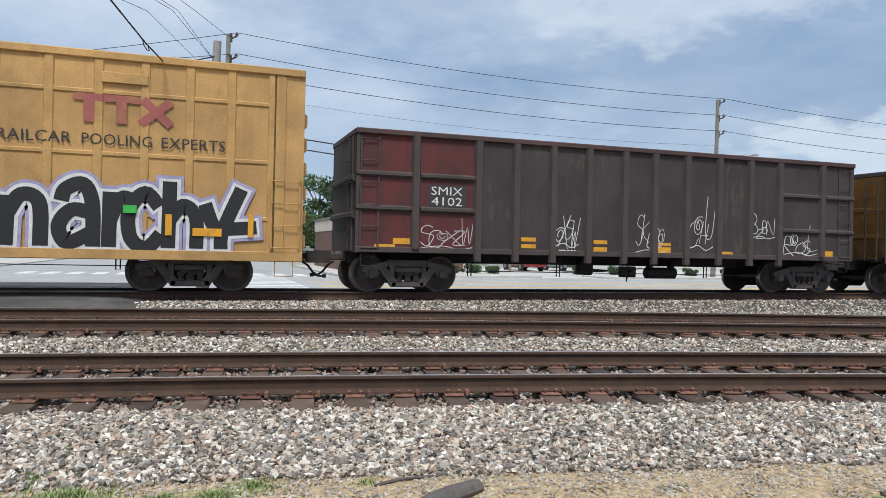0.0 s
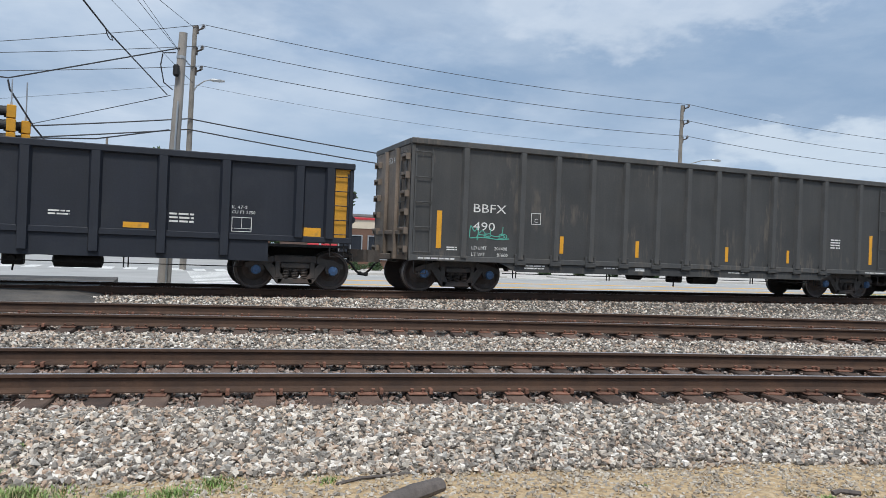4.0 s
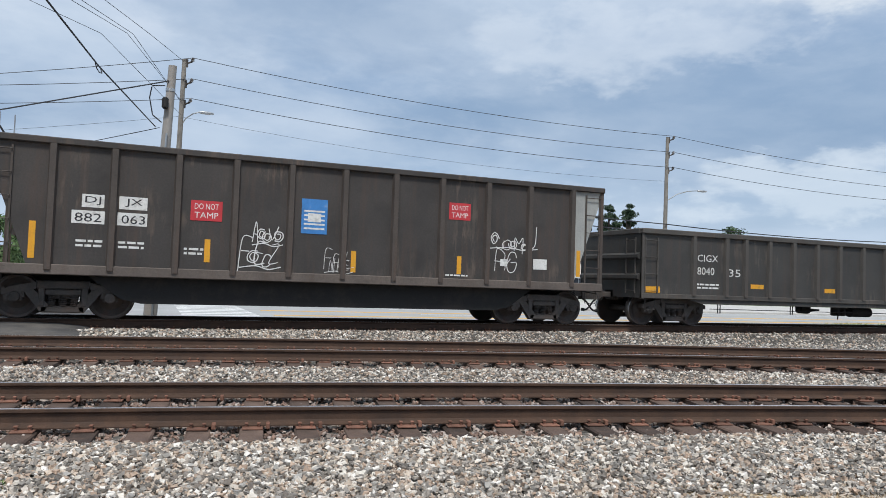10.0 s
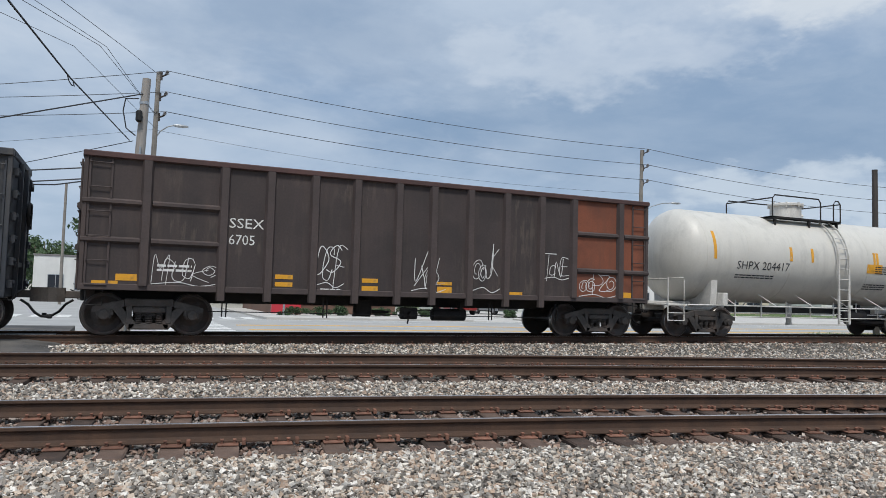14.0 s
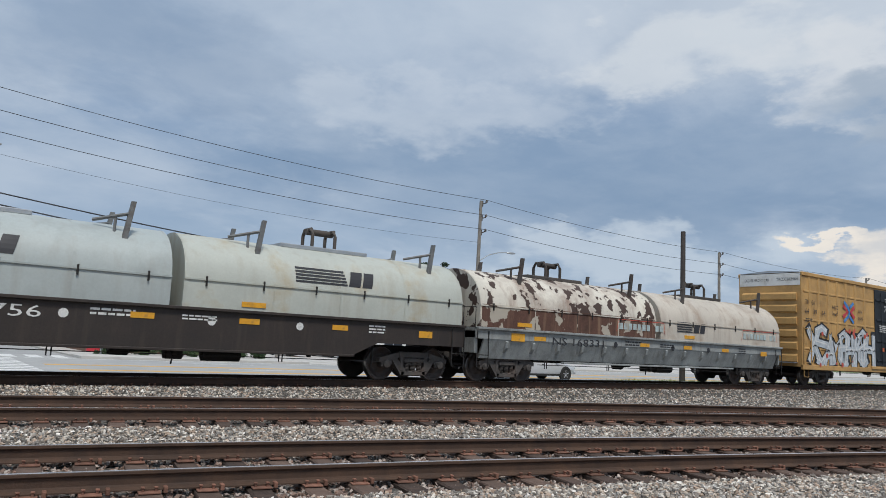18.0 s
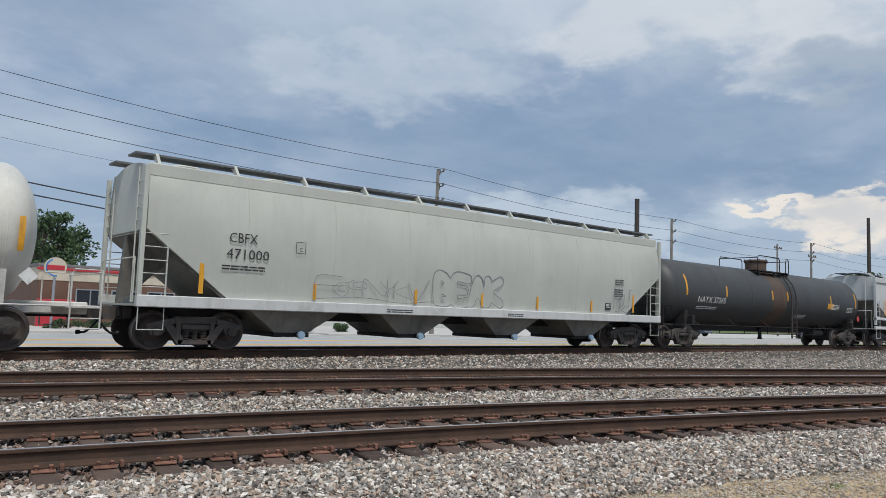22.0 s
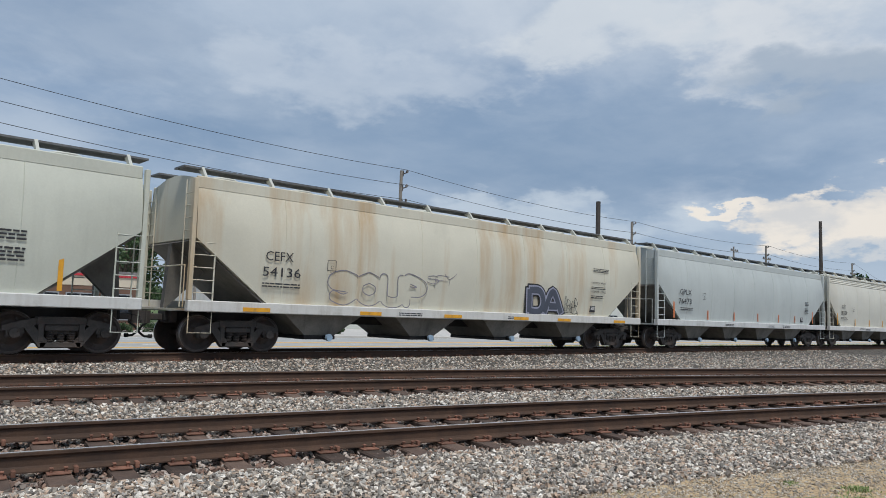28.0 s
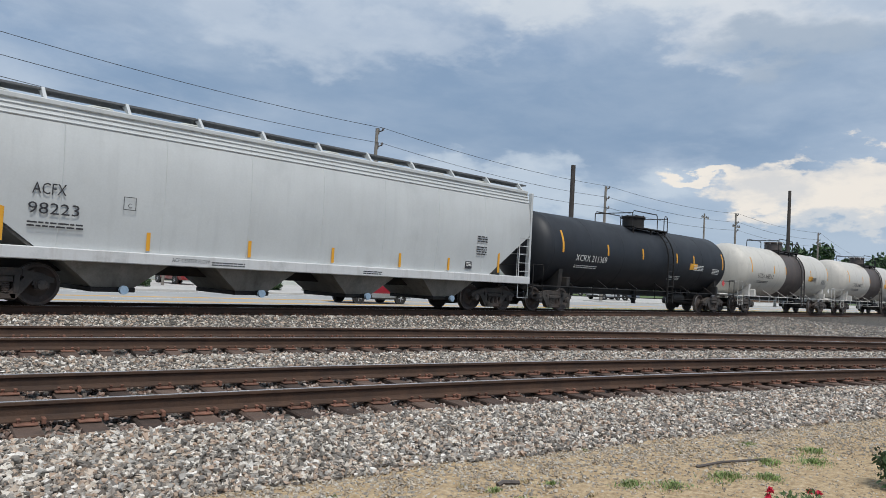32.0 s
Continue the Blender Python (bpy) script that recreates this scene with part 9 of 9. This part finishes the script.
part("emblem", MB().box(-0.44, 0.44, -0.125, -0.102, 3.16, 3.42, 0.01), M_REDPANEL, rsn, "plain red bar")
part("rim_arc", MB().loft([[(0.5 * math.cos(radians(g)), -0.108, 3.3 + 0.5 * math.sin(radians(g))), (0.42 * math.cos(radians(g)), -0.108, 3.3 + 0.42 * math.sin(radians(g))), (0.42 * math.cos(radians(g)), -0.1, 3.3 + 0.42 * math.sin(radians(g))), (0.5 * math.cos(radians(g)), -0.1, 3.3 + 0.5 * math.sin(radians(g)))] for g in range(110, 300, 19)]), M_SIGN_BLUE, rsn, "blue arc along the rim")
for x, y in ((13.2, 43.4), (26, 47), (40, 45)):
    lp = thing("lamp_post", "slim dark lamp post in the car park", "lamp post", "car park lamps", at=pose(x, y, 0.22))
    part("post", MB().lathe([(-0.05, 0.14), (0.1, 0.14), (0.14, 0.06), (3.6, 0.045)], "z", 10), M_VISOR, lp)
    part("lantern", MB().lathe([(3.6, 0.06), (3.66, 0.17), (3.95, 0.2), (4.05, 0.05)], "z", 10), M_GALV, lp, "pale lantern head")


# ---------- road vehicles ----------
M_TYRE = mat("tyre_rubber", (0.018, 0.018, 0.018), 0.85, 0, 0.15, 6, 40, 0.1)
M_RIM = mat("alloy_rim", (0.5, 0.5, 0.52), 0.35, 0.8, 0.1, 6, 40, 0.02)
M_HEADLAMP = mat("headlamp_glass", (0.6, 0.62, 0.64), 0.12, 0, 0.05, 3, 20, 0)
M_TAILLAMP = mat("tail_lamp_red", (0.35, 0.015, 0.015), 0.2, 0, 0.05, 3, 20, 0)
M_BUMPER = mat("black_bumper", (0.03, 0.03, 0.03), 0.6, 0, 0.1, 3, 20, 0.02)
AUTO_WHEELS = []


def section(x, w, z0, z1, tuck=0.06, n=0):
    """A rounded upright section across the car."""
    return [(x, -w + tuck, z0), (x, -w, z0 + (z1 - z0) * 0.3), (x, -w, z0 + (z1 - z0) * 0.62), (x, -w + tuck * 0.8, z1 - 0.05), (x, -w + tuck * 2.2, z1), (x, w - tuck * 2.2, z1), (x, w - tuck * 0.8, z1 - 0.05), (x, w, z0 + (z1 - z0) * 0.62), (x, w, z0 + (z1 - z0) * 0.3), (x, w - tuck, z0)]


def automobile(x, y, turn, col, label, tall=False, group="cars on the street", name="car", z=0.17):
    """Faces +x. tall: a boxy wagon with an upright tail."""
    ob = thing(name, label, "car", group, at=pose(x, y, z, 0, 0, turn))
    body = mat("car_paint", col, 0.32, 0.15, 0.03, 2, 30, 0.0, coat=0.6)
    L = 2.3
    if tall:
        hull = [(-2.35, 0.70, 0.42, 0.78), (-2.3, 0.84, 0.36, 1.02), (-1.0, 0.9, 0.3, 1.06), (0.9, 0.9, 0.3, 1.06), (1.3, 0.89, 0.3, 1.03), (2.1, 0.84, 0.34, 0.93), (2.33, 0.70, 0.42, 0.74)]
        cab = [(-2.24, 0.72, 1.04), (-2.08, 0.66, 1.68), (0.35, 0.66, 1.72), (1.2, 0.74, 1.05)]
        roof = [(-2.12, 0.62), (-2.0, 0.66), (0.2, 0.66), (0.42, 0.6)]
        zr = 1.70
    else:
        hull = [(-2.35, 0.66, 0.42, 0.76), (-2.28, 0.82, 0.34, 0.92), (-1.5, 0.88, 0.28, 0.97), (0.8, 0.89, 0.28, 0.95), (1.4, 0.87, 0.28, 0.88), (2.1, 0.80, 0.33, 0.74), (2.34, 0.62, 0.4, 0.62)]
        cab = [(-1.72, 0.7, 0.95), (-0.95, 0.6, 1.4), (0.15, 0.6, 1.42), (1.15, 0.72, 0.94)]
        roof = [(-1.02, 0.52), (-0.85, 0.6), (0.05, 0.6), (0.22, 0.52)]
        zr = 1.405
    bd = part("body", MB().loft([section(*h) for h in hull]), body, ob, smooth=35)
    vs, base = [], hull[3][3] - 0.06
    gl = MB()
    ring = []
    (xa, wa, za), (xb, wb, zb), (xc, wc, zc), (xd, wd, zd) = cab
    gl.add([(xa, -wa, za - 0.1), (xb, -wb, zb), (xc, -wc, zc), (xd, -wd, zd - 0.1), (xa, wa, za - 0.1), (xb, wb, zb), (xc, wc, zc), (xd, wd, zd - 0.1)], [(0, 1, 2, 3), (7, 6, 5, 4), (0, 4, 5, 1), (1, 5, 6, 2), (2, 6, 7, 3), (3, 7, 4, 0)])
    part("glazing", gl, M_PANE, ob, "dark tinted windows")
    part("roof", MB().loft([[(rx, -rw, zr - 0.03), (rx, -rw * 0.9, zr + 0.035), (rx, rw * 0.9, zr + 0.035), (rx, rw, zr - 0.03)] for rx, rw in roof]), body, ob)
    for s in (-1, 1):
        for px_, pw in ((-0.42, 0.05), ((-1.35 if tall else -1.1), 0.07)):
            part("pillar", MB().add([(px_ - pw, s * (wa + 0.012), base), (px_ + pw, s * (wa + 0.012), base), (px_ + pw * 0.7, s * (wb + 0.014), zr - 0.02), (px_ - pw * 0.7, s * (wb + 0.014), zr - 0.02), (px_ - pw, s * (wa - 0.05), base), (px_ + pw, s * (wa - 0.05), base), (px_ + pw * 0.7, s * (wb - 0.05), zr - 0.02), (px_ - pw * 0.7, s * (wb - 0.05), zr - 0.02)], [(0, 1, 2, 3), (7, 6, 5, 4), (0, 4, 5, 1), (1, 5, 6, 2), (2, 6, 7, 3), (3, 7, 4, 0)]), body, ob)
        part("mirror", MB().box(0.72, 0.9, s * 0.93 - 0.07, s * 0.93 + 0.07, base + 0.05, base + 0.18, 0.02), body, ob)
        part("headlamp", MB().box(2.05, 2.27, s * 0.6 - 0.14, s * 0.6 + 0.14, 0.6, 0.72, 0.03), M_HEADLAMP, ob, "clear headlamp")
        part("tail_lamp", MB().box(-2.34, -2.2, s * 0.68 - 0.12, s * 0.68 + 0.12, 0.68, 0.86, 0.03), M_TAILLAMP, ob, "red tail lamp")
        part("sill", MB().box(-1.1, 1.05, s * 0.87 - 0.03, s * 0.87 + 0.03, 0.24, 0.34, 0.01), M_BUMPER, ob)
        part("door_handle", MB().box(-0.25, -0.08, s * 0.895 - 0.02, s * 0.895 + 0.02, base - 0.12, base - 0.09, 0.005), M_BUMPER, ob)
        for wx in (-1.42, 1.42):
            w = part("wheel", shared("auto_tyre", lambda: MB().lathe([(-0.1, 0.2), (-0.11, 0.3), (-0.08, 0.325), (0.08, 0.325), (0.11, 0.3), (0.1, 0.2)], "y", 24).mesh("tyre", M_TYRE, True)), None, ob, "black tyre")
            w.matrix_basis = pose(wx, s * 0.8, 0.325)
            rim = MB().lathe([(-0.07, 0.21), (0.07, 0.21)], "y", 20)
            for k in range(5):
                a = 2 * math.pi * k / 5
                rim.tube([(0, s * 0.1, 0), (0.19 * math.cos(a), s * 0.1, 0.19 * math.sin(a))], 0.03, 4)
            part("rim", shared("auto_rim%d" % s, lambda: rim.mesh("rim", M_RIM)), None, w, "grey alloy rim")
            AUTO_WHEELS.append((w, wx, s, ob))
            part("wheel_arch", MB().lathe([(s * 0.78, 0.38), (s * 0.905, 0.38)], "y", 20, (wx, 0, 0.34)), M_BUMPER, ob)
    if tall:
        for s in (-1, 1):
            part("lower_cladding", MB().box(-2.2, 2.15, s * 0.885 - 0.02, s * 0.885 + 0.02, 0.32, 0.56, 0.012), M_GALV, ob, "grey lower body cladding")
    part("bumper", MB().box(2.2, 2.38, -0.7, 0.7, 0.34, 0.52, 0.04), M_BUMPER if tall else body, ob)
    part("bumper", MB().box(-2.4, -2.22, -0.72, 0.72, 0.36, 0.56, 0.04), M_BUMPER if tall else body, ob)
    return ob


AUTOS = [(automobile(0, 27.2, 0, (0.58, 0.59, 0.61), "silver sedan car driving along the street"), 1.2 - 12.3 * 16, 27.2, 12.3, 12, 22),
         (automobile(0, 27.4, 0, (0.72, 0.72, 0.70), "white sedan car driving along the street"), 8.4 - 14.5 * 28.5, 27.4, 14.5, 25.5, 32),
         (automobile(0, 30.4, 0, (0.30, 0.015, 0.03), "dark red boxy estate car driving along the street", True), 24.7 - 12.2 * 32, 30.4, 12.2, 27, 32)]
for k, (x, y, turn, col, tall, lab) in enumerate(((70, 45, 180, (0.7, 0.7, 0.7), True, "white parked van in the car park"), (74.5, 46, 90, (0.10, 0.12, 0.16), False, "dark blue parked car in the car park"), (24, 52, 90, (0.25, 0.02, 0.02), False, "red parked car in front of the shops"), (27.5, 52, 90, (0.05, 0.05, 0.055), True, "black parked car in front of the shops"), (86, 60, 90, (0.5, 0.5, 0.52), False, "silver parked car in front of the shops"))):
    automobile(x, y, turn, col, lab, tall, "parked cars", z=0.22)


# ---------- plants and wood in front of the tracks ----------
M_BLADE = mat("grass_blades", (0.2, 0.3, 0.08), 0.7, 0, 0.2, 3, 20, 0.0, island=[(0.19, 0.29, 0.08), (0.25, 0.34, 0.11), (0.14, 0.22, 0.07), (0.31, 0.35, 0.16), (0.38, 0.35, 0.19)])
tagged(new("verge_grass", blades.mesh("verge_grass", M_BLADE)), "green grass blades on the verge", "grass", kind="stuff")
M_DRYBLADE = mat("dry_grass", (0.35, 0.28, 0.15), 0.8, 0, 0.2, 3, 20, 0.0, island=[(0.35, 0.28, 0.15), (0.42, 0.35, 0.2), (0.25, 0.2, 0.1)])
M_PETAL = mat("red_petals", (0.62, 0.02, 0.06), 0.55, 0, 0.15, 20, 60, 0.0)
M_LOG = mat("weathered_timber", (0.11, 0.095, 0.088), 0.9, 0, 0.25, 3, 25, 0.5, streak=((0.05, 0.045, 0.042), 0.7, 30))


def tuft(x, y, radius, height, n, seed, label, material=None, thick=0.008, name="grass_tuft", squash=0.7):
    rs = np.random.default_rng(seed)
    mb = MB()
    for _ in range(n):
        a, r = rs.uniform(0, 6.28), radius * abs(rs.normal()) * 0.55
        bx, by = r * math.cos(a), r * math.sin(a) * squash
        bz = float(ground_z(x + bx, y + by)) - 0.015
        h = height * rs.uniform(0.45, 1.15) * max(0.35, 1 - 0.5 * r / radius)
        b, lean = rs.uniform(0, 6.28), h * rs.uniform(0.15, 0.75)
        dx, dy, w = math.cos(b), math.sin(b), thick * rs.uniform(0.6, 1.3)
        vs = []
        for s, k in ((0, 1.0), (0.4, 0.9), (0.75, 0.6)):
            cx, cy, cz = bx + dx * lean * s * s, by + dy * lean * s * s, bz + h * s
            vs += [(x + cx - dy * w * k, y + cy + dx * w * k, cz), (x + cx + dy * w * k, y + cy - dx * w * k, cz)]
        vs.append((x + bx + dx * lean, y + by + dy * lean, bz + h * 0.97))
        mb.add(vs, [(0, 1, 3, 2), (2, 3, 5, 4), (4, 5, 6)])
    return tagged(new(name, mb.mesh(name, material or M_BLADE)), label, "grass", "grass tufts", "stuff")


grass = "tuft of bright green grass growing out of the gravel"
for k, (x, y, r, h, n) in enumerate(((-1.05, 5.85, 0.28, 0.13, 420), (-0.85, 5.4, 0.42, 0.14, 800), (-0.55, 5.15, 0.3, 0.12, 400), (-0.2, 5.3, 0.16, 0.09, 160), (0.12, 5.25, 0.3, 0.1, 420), (0.42, 5.4, 0.28, 0.1, 360), (1.2, 5.3, 0.2, 0.07, 170), (2.45, 5.15, 0.12, 0.05, 60), (3.3, 5.35, 0.14, 0.08, 120), (4.35, 5.2, 0.13, 0.07, 90), (4.95, 4.9, 0.14, 0.07, 90), (4.68, 3.98, 0.1, 0.08, 110), (4.62, 3.62, 0.2, 0.09, 260), (5.3, 3.85, 0.14, 0.06, 110), (5.85, 3.4, 0.22, 0.09, 300), (6.15, 3.15, 0.25, 0.09, 320), (6.9, 3.0, 0.28, 0.1, 420), (7.25, 2.75, 0.22, 0.09, 300), (7.9, 3.0, 0.24, 0.09, 300), (8.3, 2.7, 0.3, 0.1, 380), (8.9, 2.9, 0.3, 0.1, 380), (8.6, 3.5, 0.22, 0.07, 200), (6.6, 4.4, 0.1, 0.06, 70), (3.5, 4.6, 0.1, 0.05, 60), (-0.95, 6.4, 0.2, 0.09, 160))):
    tuft(x, y, r * 1.1, h * 0.72, int(n * 1.5), 300 + k, grass, None, 0.0055)
for k in range(14):
    rk = random.Random(900 + k)
    tuft(rk.uniform(-1.2, 8), rk.uniform(3.3, 5.3), 0.16, 0.06, 40, 500 + k, "thin dry yellow grass stalks on the dirt", M_DRYBLADE, 0.004)

log_pts = [(1.08, 4.32), (1.36, 4.5), (1.64, 4.64), (1.86, 4.7)]
lg = MB().loft([[(px + 0.075 * s * math.cos(i * 0.628) * 0.45, py + 0.075 * s * math.cos(i * 0.628) * -0.9, 0.04 + 0.06 * s * math.sin(i * 0.628) + 0.025 * j) for i in range(10)] for j, ((px, py), s) in enumerate(zip(log_pts, (0.85, 1.0, 1.05, 0.85)))])
tagged(new("driftwood", lg.mesh("driftwood", M_LOG, True)), "dark weathered curved timber lying on the dirt", "timber")
for k, (p, q, r) in enumerate((((1.25, 5.2), (1.85, 5.3), 0.012), ((0.45, 4.95), (0.75, 4.8), 0.012), ((7.0, 3.35), (8.0, 3.05), 0.013), ((4.8, 4.05), (5.0, 3.98), 0.02))):
    z = float(ground_z(*p)) + r * 0.8
    st = MB().tube([(p[0], p[1], z), ((p[0] * 2 + q[0]) / 3, (p[1] * 2 + q[1]) / 3 + 0.02, z + 0.015), (q[0], q[1], z + 0.005)], r, 6)
    tagged(new("stick", st.mesh("stick", M_LOG, True)), "thin dark dead stick on the ground", "stick", "dead sticks")

fl = thing("flowering_plant", "low plant with red flowers beside the dirt", "flowers", at=pose(6.22, 2.33, 0))
rf = np.random.default_rng(61)
lf = MB()
leaves(lf, rf, [(0, 0, 0.07), (0.15, -0.05, 0.07), (0.3, -0.1, 0.06), (0.45, -0.15, 0.06)], [0.08, 0.09, 0.09, 0.09], 220, 0.022)
part("foliage", lf, M_LEAF2, fl, "small green and pale leaves")
stems = MB()
for k, (fx, fy, fz) in enumerate(((0, 0.02, 0.1), (0.09, 0.05, 0.13), (-0.06, 0.0, 0.09), (0.5, -0.2, 0.1), (0.55, -0.12, 0.08))):
    stems.tube([(fx * 0.8, fy * 0.8, -0.02), (fx, fy, fz)], 0.004, 4)
    pt = MB()
    leaves(pt, rf, [(fx, fy, fz)], [0.028], 40, 0.02)
    part("blossom", pt, M_PETAL, fl, "bright red blossom")
part("stem", stems, M_LEAF, fl)
shrub(8.0, 1.82, 0.5, 0.5, 71, "dark leafy garden bush beside the dirt", M_LEAF, 0.0, 900, 0.035, "garden_bush", "")

# ---------- movement ----------
def motions():
    for car, x in TRAIN:
        walk(car, [(t, pose(x - SPEED * t, Y3 + 0.7525, Z3)) for t in (0, 8, 16, 24, 32)])
    middle = {car: x for car, x in TRAIN}
    step = math.degrees(SPEED / FPS / W_R)
    for ws, s, car in WHEELS:
        first = max(0, int((middle[car] - 78) / SPEED * FPS))
        last = min(32 * FPS, int((middle[car] + 16) / SPEED * FPS))
        if last <= first:
            continue
        rows = [(0.0, pose(s, 0, W_R, 0, 0, 0))] if first > 0 else []
        rows += [(k / FPS, pose(s, 0, W_R, 0, -step * (k - first), 0)) for k in range(first, last + 1)]
        if last < 32 * FPS:
            rows.append((32.0, pose(s, 0, W_R, 0, -step * (last - first), 0)))
        walk(ws, rows)
    for ob, x, y, v, t0, t1 in AUTOS:
        walk(ob, [(t, pose(x + v * t, y, 0.17)) for t in (0, 16, 32)])
        for w, wx, s, owner in AUTO_WHEELS:
            if owner is ob:
                turn = math.degrees(v / FPS / 0.325)
                a, b = int(t0 * FPS), int(t1 * FPS)
                rows = [(0.0, pose(wx, s * 0.8, 0.325))] + [(k / FPS, pose(wx, s * 0.8, 0.325, 0, turn * (k - a), 0)) for k in range(a, b + 1)]
                if b < 32 * FPS:
                    rows.append((32.0, pose(wx, s * 0.8, 0.325, 0, turn * (b - a), 0)))
                walk(w, rows)


motions()
